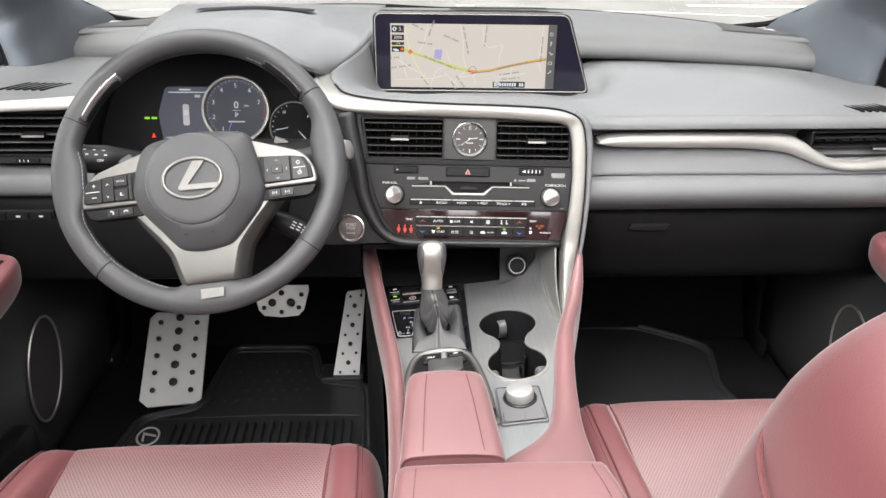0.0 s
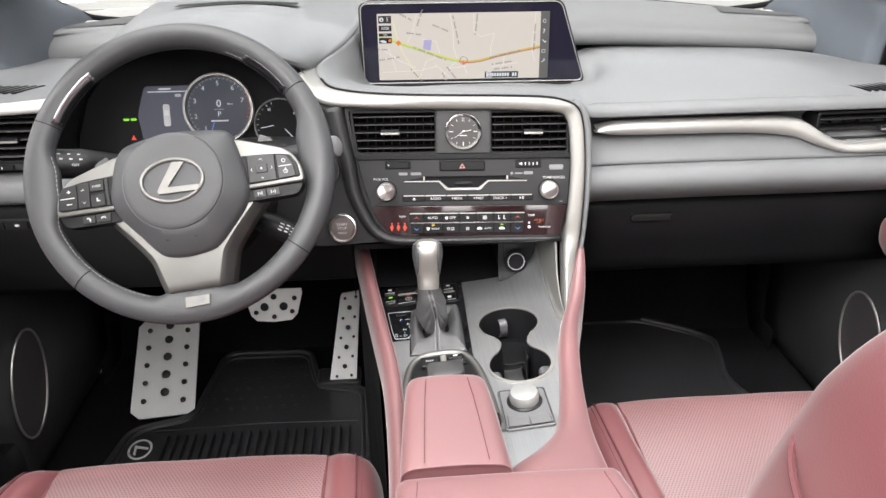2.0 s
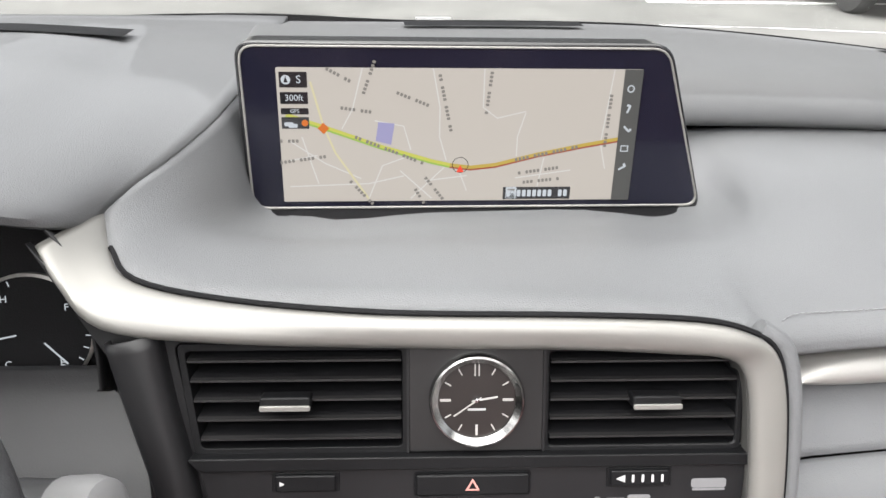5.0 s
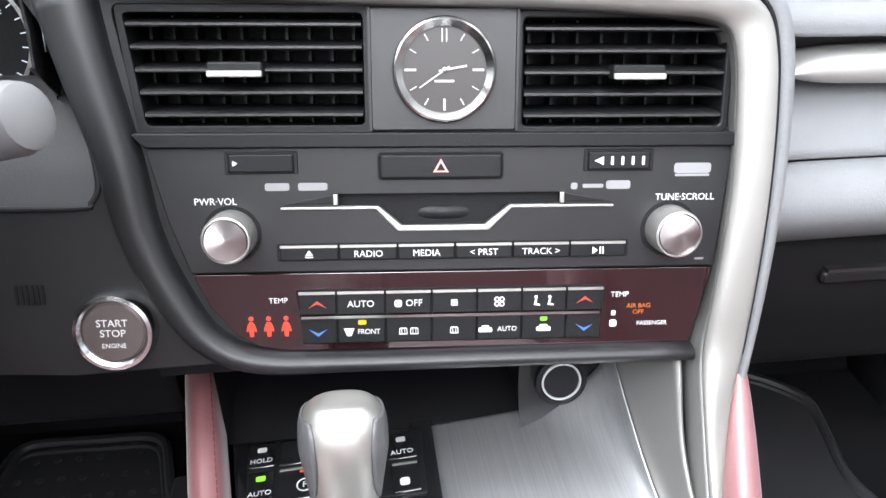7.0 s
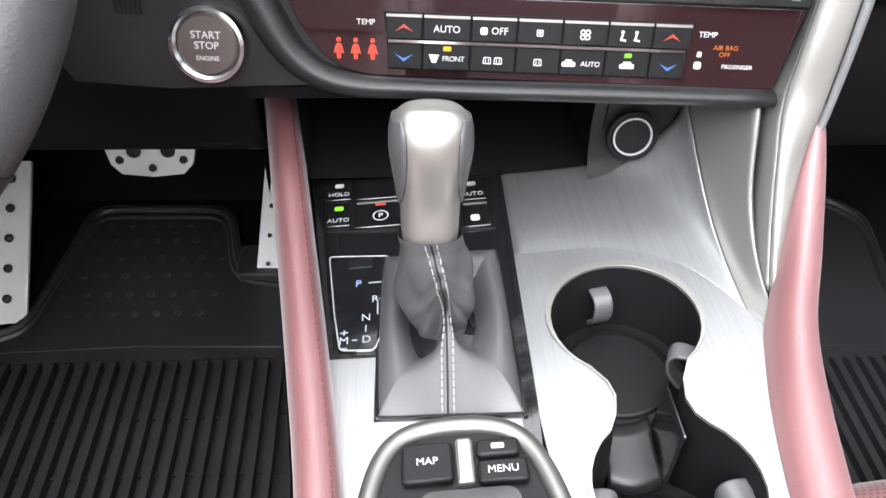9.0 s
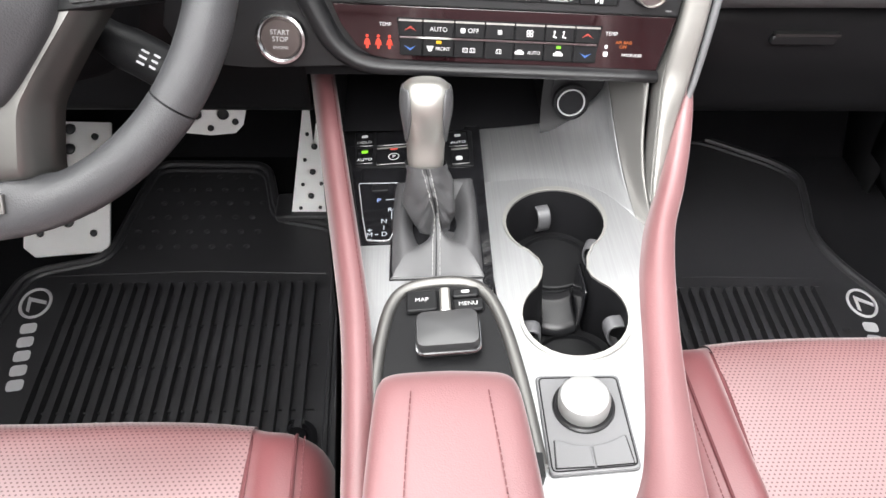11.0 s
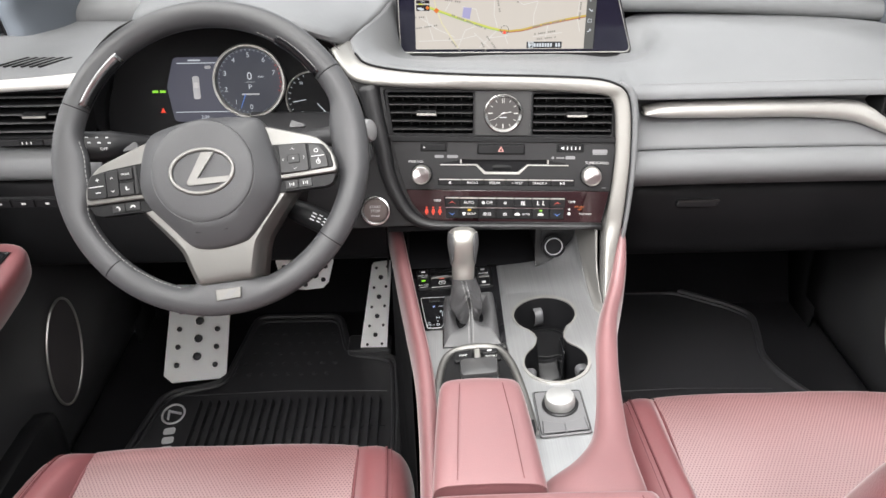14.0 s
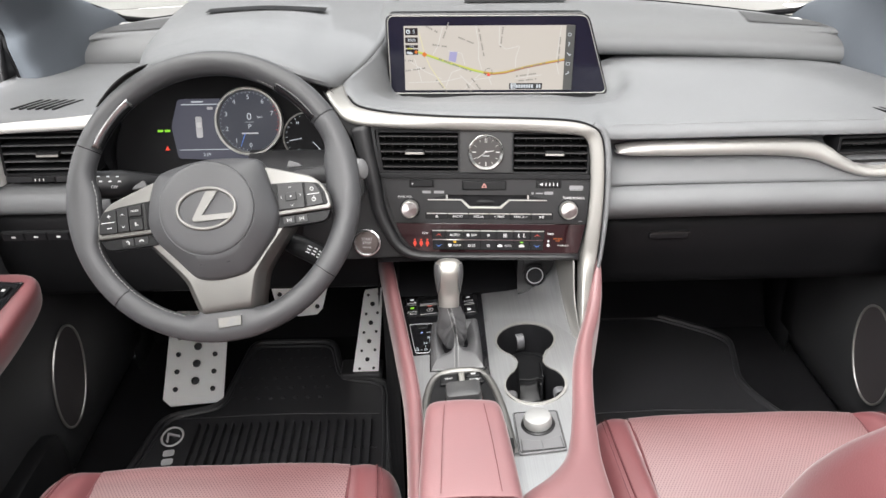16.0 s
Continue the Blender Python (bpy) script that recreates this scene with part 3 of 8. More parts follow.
    # glove box and knee panels
    rows = [[(x, y, z) for y, z in ((1.256, 0.521), (1.241, 0.512), (1.239, 0.48), (1.248, 0.44), (1.27, 0.39), (1.35, 0.355), (1.50, 0.345))] for x in (0.172, 0.30, 0.50, 0.76)]
    box_ = sheet("glove_box_door", rows, GLOVE, d, 0.005, n=2, across=4, label="black glove box door")
    part("handle_lip", prism_bm(rrect(0.264, 0.4990, 0.326, 0.5015, 0.0008), 0, 0.0080, basis((0, 1.2225, 0), (1, 0, 0), (0, 0.03, 1))), STALK2, box_)
    part("lock", lathe_bm([(0.0042, 0), (0.0042, 0.006), (0.003, 0.0068), (0.0004, 0.007)], basis((0.316, 1.2385, 0.4925), (1, 0, 0), (0, 0.1, 1)), 14), GLOSS, box_, "small black lock")
    part("handle", prism_bm(rrect(0.262, 0.489, 0.325, 0.499, 0.004), 0, 0.0070, basis((0, 1.2225, 0), (1, 0, 0), (0, 0.03, 1))), PLASTIC, box_, bevel=0.002)
    rows = [[(x, y, z) for y, z in ((1.245, 0.548), (1.238, 0.535), (1.238, 0.47), (1.246, 0.42), (1.262, 0.398), (1.34, 0.396), (1.50, 0.41))] for x in (-0.765, -0.6, -0.4, -0.20, -0.165)]
    sheet("knee_panel", rows, PLASTIC, d, 0.005, n=2, across=4)
    rows = [[(x, y, z) for y, z in ((1.262, 0.590), (1.245, 0.589), (1.236, 0.584), (1.230, 0.572), (1.232, 0.557), (1.245, 0.549))] for x in (-0.765, -0.70, -0.62, -0.555)]
    sheet("knee_pad", rows, GREY, d, 0.004, n=2, across=4)
    # body behind everything, so that no gap opens
    part("core", box(-0.77, 1.40, 0.42, 0.77, 1.74, 0.655), DARK, d, smooth=False)
    # slots and marks on the top
    rows = [[(x, y - 0.0005 * abs(x + 0.37), 0.7635 + 0.0065 * math.exp(-((x + 0.37) / 0.09) ** 2) - 0.03 * (y - 1.625)) for y in (1.605, 1.625, 1.645)] for x in (-0.475, -0.42, -0.37, -0.31, -0.26)]
    part("defroster_slot", smooth_grid(rows, 3, across=2), DARK, d)
    part("defroster_slot", smooth_grid([[(x, y, 0.7565) for y in (1.721, 1.735, 1.749)] for x in (0.0, 0.10, 0.20)], 2, across=2), DARK, d)
    for x, y in ((-0.637, 1.672), (0.620, 1.645)):
        z = shelf_top(x, y)
        part("airbag_tag", prism_bm(rrect(x - 0.018, y - 0.009, x + 0.018, y + 0.009, 0.002), z + 0.001, z + 0.0045), WHITE, d, "small pale embossed airbag tag")
    for sx in (-1, 1):
        corner = [Vector((sx * x, y)) for x, y in ((0.535, 1.695), (0.520, 1.602), (0.668, 1.592), (0.652, 1.672))]
        rows = []
        for i in range(9):
            a, b = corner[0].lerp(corner[3], i / 8), corner[1].lerp(corner[2], i / 8)
            rows.append([Vector((*p, shelf_top(p.x, p.y) + 0.0050)) for p in (a.lerp(b, k / 6) for k in range(7))])
        part("speaker_mesh", grid(rows), CLOTH, d, "darker fine mesh corner of the dashboard top")
    part("sun_sensor", prism_bm(rrect(0.015, 1.752, 0.055, 1.760, 0.002), 0.757, 0.759), WHITE, d)
    for sx in (-1, 1):
        z = 0.6770 if sx > 0 else 0.7045
        for i in range(6):
            x, y = 0.592 + 0.0120 * i, 1.268 + 0.0006 * i
            q = [(sx * (x + 0.026), y), (sx * (x + 0.0300), y), (sx * (x + 0.0040), y + 0.040), (sx * x, y + 0.040)]
            part("defogger_slit", prism_bm(q if sx > 0 else q[::-1], z - 0.012, z), DARK, d)
    # side switch bank
    sw = part("switch_bank", prism_bm(rrect(-0.70, 0.5385, -0.60, 0.553, 0.002), 0, 0.006, basis((0, 1.243, 0), (1, 0, 0), (0, -0.1, 1))), PLASTIC, d, bevel=0.001)
    for i in range(3):
        part("switch", prism_bm(rrect(-0.696 + 0.032 * i, 0.540, -0.668 + 0.032 * i, 0.5515, 0.001), 0.006, 0.008, basis((0, 1.243, 0), (1, 0, 0), (0, -0.1, 1))), DARK, sw)
        part("symbol", prism_bm(rrect(-0.685 + 0.032 * i, 0.5445, -0.679 + 0.032 * i, 0.5475, 0.001), 0.008, 0.0083, basis((0, 1.243, 0), (1, 0, 0), (0, -0.1, 1))), WHITE, sw)
    return d


dashboard()


# ---- silver frame round the centre stack ----
def stack_frame():
    f = thing("stack_trim", "satin silver frame sweeping over and down beside the centre stack", "trim", (0.1, 1.2, 0.45))
    outer = [(-0.209, 1.320, 0.717), (-0.200, 1.294, 0.705), (-0.182, 1.268, 0.698), (-0.13, 1.250, 0.6935)]
    outer += [tuple(S @ Vector((u, v, 0.012))) for u, v in ((-0.050, 0.0985), (0.050, 0.0965), (0.116, 0.0935), (0.145, 0.0870), (0.1595, 0.0770), (0.1660, 0.0560), (0.1685, 0.0250), (0.1690, -0.0080), (0.1680, -0.0400), (0.1655, -0.0750), (0.1625, -0.1050))]
    outer += [(0.153, 1.136, 0.471), (0.140, 1.099, 0.438), (0.133, 1.076, 0.424)]
    inner = [(-0.229, 1.276, 0.719), (-0.217, 1.262, 0.703), (-0.195, 1.248, 0.684), (-0.14, 1.238, 0.679)]
    inner += [tuple(S @ Vector((u, v, 0.010))) for u, v in ((-0.050, 0.0825), (0.050, 0.0805), (0.108, 0.0775), (0.131, 0.0755), (0.1430, 0.0700), (0.1485, 0.0540), (0.1510, 0.0250), (0.1520, -0.0080), (0.1500, -0.0400), (0.1465, -0.0750), (0.1440, -0.1050))]
    inner += [(0.1385, 1.130, 0.472), (0.1345, 1.103, 0.446), (0.131, 1.080, 0.428)]
    n = Vector((-0.06, -0.92, 0.38))
    wall = [Vector(p) - n * (0.012 if k < 9 else 0.015) + Vector((-0.004 if k > 13 else 0.001, 0, 0)) for k, p in enumerate(inner)]
    rows = []
    for k, (o, i) in enumerate(zip(outer, inner)):
        o, i = Vector(o), Vector(i)
        b = 0.0045 if k < 8 else 0.0024
        rows.append([o - n * 0.010, o, o.lerp(i, 0.25) + n * b, o.lerp(i, 0.8) + n * b, i, i - n * 0.002])
    sheet("frame", rows, FRAME, f, 0.0016, n=5, across=3)
    sheet("inner_wall", [[Vector(i) - n * 0.0025, Vector(i).lerp(w, 0.6), w, w - n * 0.008] for i, w in zip(inner, wall)], FRAME_SHADE, f, 0.0012, n=5, across=2, label="inner wall of the frame, champagne darkened as if shaded")
    part("edge_line", tube_bm(spline([Vector(o) + Vector((0.001, 0.002, 0.002)) for o in outer[1:15]], 5), 0.0016, seg=6), DARK, f)
    path = spline([Vector(o) + Vector((0.0075, 0.006, 0.0)) for o in outer[7:17]], 5)
    part("pad_edge", tube_bm(path, [0.0065 - 0.0045 * i / len(path) for i in range(len(path))], seg=10), GREY, f, "grey padded edge beside the silver frame")


stack_frame()


# ---- centre stack ----
def vent(name, u0, u1, v0, v1, m, label, slats, vanes, tab_u, tab_w, deep=0.045, lean=0.0, frame_w=0.004, nose_mat=None):
    t = thing(name, label, "air vent", m @ Vector(((u0 + u1) / 2, v0, -0.01)), "air vents")
    part("duct", prism_bm([(u0, v0), (u1, v0), (u1, v1), (u0, v1)], -deep, -deep + 0.003, m), DARK, t, smooth=False)
    o = [(u0 - frame_w + lean, v1 + frame_w), (u0 - frame_w, v0 - frame_w), (u1 + frame_w, v0 - frame_w), (u1 + frame_w, v1 + frame_w)]
    plate("frame", rounded(o, 0.004), -deep, -0.001, m, PLASTIC, t, 0.001, holes=[rounded([(u0 + lean, v1), (u0, v0), (u1, v0), (u1, v1)], 0.003)])
    for i in range(slats):
        v = v0 + (v1 - v0) * (i + 0.5) / slats
        prof = [(-0.004, -0.0012), (0.0, -0.0012), (0.0015, 0), (0.0, 0.0014), (-0.022, 0.0045), (-0.024, 0.0035)]
        e = lean * (v - v0) / (v1 - v0)
        rows = [[m @ Vector((u, v + b, a - 0.002)) for a, b in prof] for u in (u0 + e + 0.0005, u1 - 0.0005)]
        part("slat", grid(rows, True, True), DARK, t)
        # Nose paler than its slat: the shine along the edge is put into colour.
        nose = [[m @ Vector((u, v + b, a)) for a, b in ((-0.0024, -0.0014), (-0.0002, -0.0006), (-0.0002, 0.0006), (-0.0024, 0.0016))] for u in (u0 + e + 0.0008, u1 - 0.0008)]
        part("slat_edge", grid(nose, True, True), nose_mat or STALK2, t)
    for i in range(vanes):
        u = u0 + lean + (u1 - u0 - lean) * (i + 0.5) / vanes
        part("vane", prism_bm([(u - 0.0007, v0), (u + 0.0007, v0), (u + 0.0007, v1), (u - 0.0007, v1)], -deep + 0.006, -deep + 0.02, m), PLASTIC, t, smooth=False)
    vm = v0 + (v1 - v0) * 0.5
    tab = plate("tab", rrect(tab_u - tab_w, vm - 0.0032, tab_u + tab_w, vm + 0.004, 0.0015), -0.004, 0.007, m, PLASTIC, t, 0.001, "black slide tab with a chrome lip")
    plate("tab_lip", rrect(tab_u - tab_w, vm - 0.0034, tab_u + tab_w, vm - 0.0002, 0.001), 0.007, 0.0085, m, FRAME, tab, 0.0005)
    return t


def icon(name, m, u, v, w, h, material, parent, z=0.0003):
    return plate(name, rrect(u - w / 2, v - h / 2, u + w / 2, v + h / 2, min(w, h) * 0.3), z, z + 0.0002, m, material, parent)


# Maroon base stands in for the red seats mirrored in the black panel.
REDDENED = mat("black panel tinted by reflection", (0.0105, 0.0036, 0.0044), 0.08, coat=1.0, coat_rough=0.04, coat_ior=1.6, var=0.05)


def stack():
    t = thing("centre_stack", "charcoal centre stack with audio and climate controls", "console", S @ Vector((0, -0.1, -0.02)))
    # backing and surround
    left = [(-0.237, 0.136), (-0.203, 0.095), (-0.168, 0.086), (0.14, 0.081), (0.150, 0.062), (0.156, 0.02), (0.150, -0.052), (0.139, -0.1055), (-0.085, -0.1045), (-0.150, -0.1085), (-0.20, -0.112), (-0.255, -0.110), (-0.275, -0.08), (-0.262, -0.0195), (-0.188, -0.0195), (-0.181, -0.0155), (-0.1780, -0.007), (-0.1810, 0.0226), (-0.1890, 0.059)]
    ventL = rounded([(-0.163, 0.0815), (-0.153, 0.022), (-0.040, 0.0205), (-0.040, 0.0815)], 0.006)
    ventR = rounded([(0.0385, 0.0815), (0.0385, 0.0205), (0.153, 0.0195), (0.148, 0.0755), (0.143, 0.0785)], 0.005)
    plate("surround", left, -0.010, -0.003, S, FASCIA, t, 0.001, "charcoal plastic surround", [ventL, ventR])
    # raised rib down the driver's side and along the foot
    path = [(-0.1830, 0.086), (-0.1755, 0.05), (-0.1645, 0.005), (-0.157, -0.035), (-0.143, -0.068), (-0.126, -0.092), (-0.100, -0.1035), (-0.05, -0.1045), (0.04, -0.1035), (0.138, -0.1030)]
    wid = [0.0145, 0.0125, 0.0110, 0.0100, 0.009, 0.0075, 0.006, 0.0048, 0.0045, 0.004]
    rows = []
    for i, (p, w) in enumerate(zip(path, wid)):
        p = Vector(p)
        d = (Vector(path[min(i + 1, len(path) - 1)]) - Vector(path[max(i - 1, 0)])).normalized()
        q = Vector((d.y, -d.x))
        rows.append([S @ Vector((*(p + q * w * k), h)) for k, h in ((-1, -0.008), (-0.85, 0.004), (-0.3, 0.009), (0.4, 0.009), (0.85, 0.006), (1, -0.004))])
    sheet("rib", rows, FASCIA, t, 0.002, n=5, across=3)
    rows = [[S @ Vector((u, v, h)) for u in (-0.37, -0.30, -0.22, -0.185, -0.172)] for v, h in ((-0.024, -0.010), (-0.018, -0.018), (-0.004, -0.034), (0.014, -0.050), (0.034, -0.066), (0.046, -0.078))]
    # Paler than the surround: light falling into the dish is put into its colour.
    sheet("column_recess", rows, KNEE, t, 0.003, 4, 3, "dish round the steering column, plastic lightened for light falling in it")
    lip = [S @ Vector((u, v, -0.0035)) for u, v in ((-0.300, -0.0195), (-0.262, -0.0195), (-0.190, -0.0195), (-0.1825, -0.0165), (-0.1780, -0.008), (-0.1790, 0.010), (-0.1810, 0.0226), (-0.1890, 0.059))]
    part("recess_lip", tube_bm(spline(lip, 5), 0.0017, seg=8), FASCIA, t)
    # clock panel
    plate("clock_panel", rrect(-0.0375, 0.0195, 0.0372, 0.0805, 0.002), -0.006, 0.001, S, STALK2, t, 0.001)
    for u in (-0.0375, 0.0372):
        plate("chrome_edge", rrect(u - 0.0007, 0.0195, u + 0.0007, 0.0805, 0.0003), -0.002, 0.0016, S, FASCIA, t)
    plate("ledge", rounded([(-0.157, 0.0195), (-0.150, 0.0120), (0.154, 0.0115), (0.155, 0.0185)], 0.003), -0.006, 0.006, S, PLASTIC, t, 0.002)
    # audio fascia
    fas = [(-0.151, 0.0115), (-0.143, -0.025), (-0.133, -0.0540), (0.1475, -0.0540), (0.1525, 0.0110)]
    slot = [(-0.0565, -0.0125), (0.062, -0.0125), (0.062, -0.0185), (0.034, -0.0185), (0.021, -0.0290), (-0.022, -0.0290), (-0.034, -0.0185), (-0.0565, -0.0185)]
    aud = plate("audio_fascia", fas, -0.004, 0.002, S, FASCIA, t, 0.0006, "charcoal audio panel with white print", [slot])
    plate("slot_floor", [(-0.06, -0.010), (0.066, -0.010), (0.066, -0.031), (-0.06, -0.031)], -0.0029, -0.0024, S, DARK, aud)
    plate("slot_lip", [(-0.085, -0.0192), (-0.0345, -0.0190), (-0.0225, -0.0295), (0.0215, -0.0295), (0.0345, -0.0190), (0.090, -0.0192), (0.090, -0.0206), (0.0355, -0.0206), (0.0235, -0.0325), (-0.0245, -0.0325), (-0.0360, -0.0206), (-0.085, -0.0206)], 0.001, 0.0032, S, SILVER, aud, 0.0006, "thin satin silver lip")
    rows = [[S @ Vector((u, -0.0235 + 0.0045 * math.cos(a), -0.006 + 0.005 * math.sin(a) * math.cos(u / 0.021 * 1.4))) for a in (0.2, 0.9, 1.6, 2.3, 3.0)] for u in (-0.019, -0.012, 0, 0.012, 0.019)]
    sheet("finger_scoop", rows, PLASTIC, aud, 0.001, 3, 3)
    for u0, u1 in ((-0.084, -0.0565), (0.062, 0.090)):
        a, b = (u0, u1) if u0 < 0 else (u1, u0)
        plate("slot_wing", [(a, -0.0178), (b, -0.0125), (b, -0.0175)] if u0 < 0 else [(b, -0.0175), (b, -0.0125), (a, -0.0178)], 0.002, 0.0030, S, PLASTIC, aud, 0.0004)
        plate("slot_tip", rrect(b - 0.0012, -0.0182, b + 0.0012, -0.0125, 0.0004), 0.002, 0.0036, S, SILVER, aud, 0.0004)
    for side, u, w in (("L", -0.0935, 0.0165), ("R", 0.0915, 0.0165)):
        fr = plate("thumbwheel_frame", rrect(u - w - 0.002, -0.0018, u + w + 0.002, 0.0098, 0.001), 0.0015, 0.0026, S, PLASTIC, aud, 0.0004)
        plate("thumbwheel", rrect(u - w, -0.0008, u + w, 0.0088, 0.001), 0.002, 0.0045, S, PLASTIC, fr, 0.002)
        if side == "R":
            for i in range(4):
                icon("bar", S, u - 0.004 + 0.0055 * i, 0.004, 0.0014, 0.0045, WHITE, fr, 0.0046)
            plate("arrow", [(u - 0.0135, 0.004), (u - 0.0085, 0.0062), (u - 0.0085, 0.0018)], 0.0046, 0.0048, S, WHITE, fr)
        else:
            plate("arrow", [(u - 0.014, 0.0055), (u - 0.0115, 0.004), (u - 0.014, 0.0025)], 0.0046, 0.0048, S, WHITE, fr)
    hz = plate("hazard_button", rrect(-0.0335, -0.0045, 0.0298, 0.0080, 0.0015), 0.001, 0.0048, S, PLASTIC, aud, 0.0012)
    plate("hazard_triangle", [(-0.0060, -0.0012), (0.0020, -0.0012), (-0.002, 0.0058)], 0.0049, 0.0052, S, mat("hazard print", (0.52, 0.24, 0.21), 0.6), hz, 0, "", [[(-0.0044, -0.0004), (0.0004, -0.0004), (-0.002, 0.0038)]])
    plate("hazard_edge", rrect(-0.0345, -0.0055, 0.0308, 0.0090, 0.002), 0.0015, 0.0024, S, DARK, aud)
    for u, v, s in ((-0.118, -0.0160, "PWR·VOL"), (0.1285, -0.0160, "TUNE·SCROLL")):
        text("print", s, S, u, v, 0.0050, WHITE, aud, 0.0021)
    for u, v, w, h in ((-0.0862, -0.0085, 0.0125, 0.004), (-0.068, -0.0085, 0.015, 0.004), (0.0685, -0.0095, 0.0035, 0.0035), (0.0785, -0.0095, 0.011, 0.002), (0.092, -0.0090, 0.013, 0.0045), (0.1315, -0.0005, 0.020, 0.0055), (0.1315, -0.0042, 0.0185, 0.0013), (0.139, -0.0500, 0.005, 0.0012)):
        icon("badge", S, u, v, w, h, FAINT, aud, 0.0021)
    for u in (-0.1105, 0.1208):
        plate("knob_well", disc(u, -0.0330, 0.0152), 0.0016, 0.0024, S, DARK, aud)
        mm = S @ Matrix.Translation((u, -0.0330, 0))
        kb = part("knob", lathe_bm([(0.0130, 0.002), (0.0128, 0.010), (0.0125, 0.0170), (0.0120, 0.0184), (0.0112, 0.0188), (0.0108, 0.0170)], mm, 40), SILVER, aud, "knurled silver knob")
        # Face is rippled so its shape imitates the bow-tie sheen of spun metal.
        rows = [[mm @ Vector((r * math.cos(2 * math.pi * i / 64), r * math.sin(2 * math.pi * i / 64), h + 0.0011 * (r / 0.0105) * math.sin(4 * math.pi * i / 64 + 0.6))) for i in range(64)] for r, h in ((0.0109, 0.0165), (0.0105, 0.0183), (0.007, 0.0184), (0.003, 0.0185), (0.0004, 0.0185))]
        part("knob_face", grid(rows, True, True), SPUN, kb, "spun metal knob face")
    # row of audio keys
    us = [-0.0867, -0.0557, -0.0248, 0.0056, 0.0363, 0.0670, 0.0977]
    plate("key_well", rrect(-0.0880, -0.0480, 0.0990, -0.0385, 0.001), 0.0015, 0.0023, S, DARK, aud)
    for i, s in enumerate(("", "RADIO", "MEDIA", "‹ PRST", "TRACK ›", "")):
        k = plate("audio_key", rrect(us[i] + 0.0004, -0.0474, us[i + 1] - 0.0004, -0.0391, 0.0006), 0.001, 0.0040, S, PLASTIC, aud, 0.0006)
        plate("key_lip", rrect(us[i] + 0.0006, -0.0405, us[i + 1] - 0.0006, -0.0391, 0.0004), 0.0038, 0.0045, S, SILVER, k)
        c = (us[i] + us[i + 1]) / 2
        if s:
            text("print", s.replace("‹", "<").replace("›", ">"), S, c, -0.0442, 0.0050, WHITE, k, 0.0041)
        elif i == 0:
            plate("eject", [(c - 0.002, -0.0445), (c + 0.002, -0.0445), (c, -0.0418)], 0.0041, 0.0043, S, WHITE, k)
            icon("eject_bar", S, c, -0.0455, 0.004, 0.0008, WHITE, k, 0.0041)
        else:
            plate("play", [(c - 0.003, -0.0460), (c - 0.003, -0.0420), (c, -0.0440)], 0.0041, 0.0043, S, WHITE, k)
            icon("pause", S, c + 0.0012, -0.0440, 0.0008, 0.004, WHITE, k, 0.0041)
            icon("pause", S, c + 0.0027, -0.0440, 0.0008, 0.004, WHITE, k, 0.0041)
    # climate panel
    cl = [(-0.1325, -0.0550), (-0.125, -0.0720), (-0.112, -0.0890), (-0.100, -0.0960), (-0.085, -0.0985), (0.1375, -0.0985), (0.147, -0.0550)]
    clim = plate("climate_panel", cl, -0.003, 0.0012, S, REDDENED, t, 0.0005, "glossy black climate panel, tinted for the red seats it mirrors")
    ua = [-0.0784, -0.0580, -0.0320, -0.0070, 0.0175, 0.0420, 0.0665, 0.0872]
    plate("key_well", [(-0.0795, -0.0640), (0.0885, -0.0640), (0.0850, -0.0945), (-0.0760, -0.0945)], 0.0008, 0.0018, S, DARK, clim)
    plate("chrome_bar", rrect(-0.0768, -0.0795, 0.0848, -0.0780, 0.0004), 0.0015, 0.0048, S, CHROME, clim)
    for i in range(7):
        for v0, v1 in ((-0.0776, -0.0648), (-0.0938, -0.0800)):
            ins = 0.001 if v0 < -0.09 else 0
            k = plate("climate_key", rrect(ua[i] + 0.0004 + ins * (i == 0), v0, ua[i + 1] - 0.0004 - ins * (i == 6), v1, 0.0006), 0.001, 0.0034, S, PLASTIC, clim, 0.0005)
            if v1 > -0.07:
                plate("key_lip", rrect(ua[i] + 0.0006, v1 - 0.0014, ua[i + 1] - 0.0006, v1, 0.0003), 0.0032, 0.0039, S, SILVER, k)
            c, vc = (ua[i] + ua[i + 1]) / 2, (v0 + v1) / 2 - 0.0008
            up = v1 > -0.07
            if i in (0, 6):
                s = 1 if up else -1
                plate("arrow", [(c - 0.0048, vc - 0.0018 * s), (c, vc + 0.0022 * s), (c + 0.0048, vc - 0.0018 * s), (c, vc + 0.0004 * s)][::s], 0.0035, 0.0037, S, LED_RD if up else LED_B, k)
            elif up and i == 1:
                text("print", "AUTO", S, c, vc, 0.0052, WHITE, k, 0.0035)
            elif up and i == 2:
                text("print", "OFF", S, c + 0.003, vc, 0.0052, WHITE, k, 0.0035)
                icon("fan", S, c - 0.0055, vc, 0.004, 0.004, WHITE, k, 0.0035)
            elif up:
                if i == 5:
                    for du in (-0.0045, 0.0030):
                        plate("airflow_head", disc(c + du, vc + 0.0022, 0.0009, 10), 0.0035, 0.0037, S, WHITE, k)
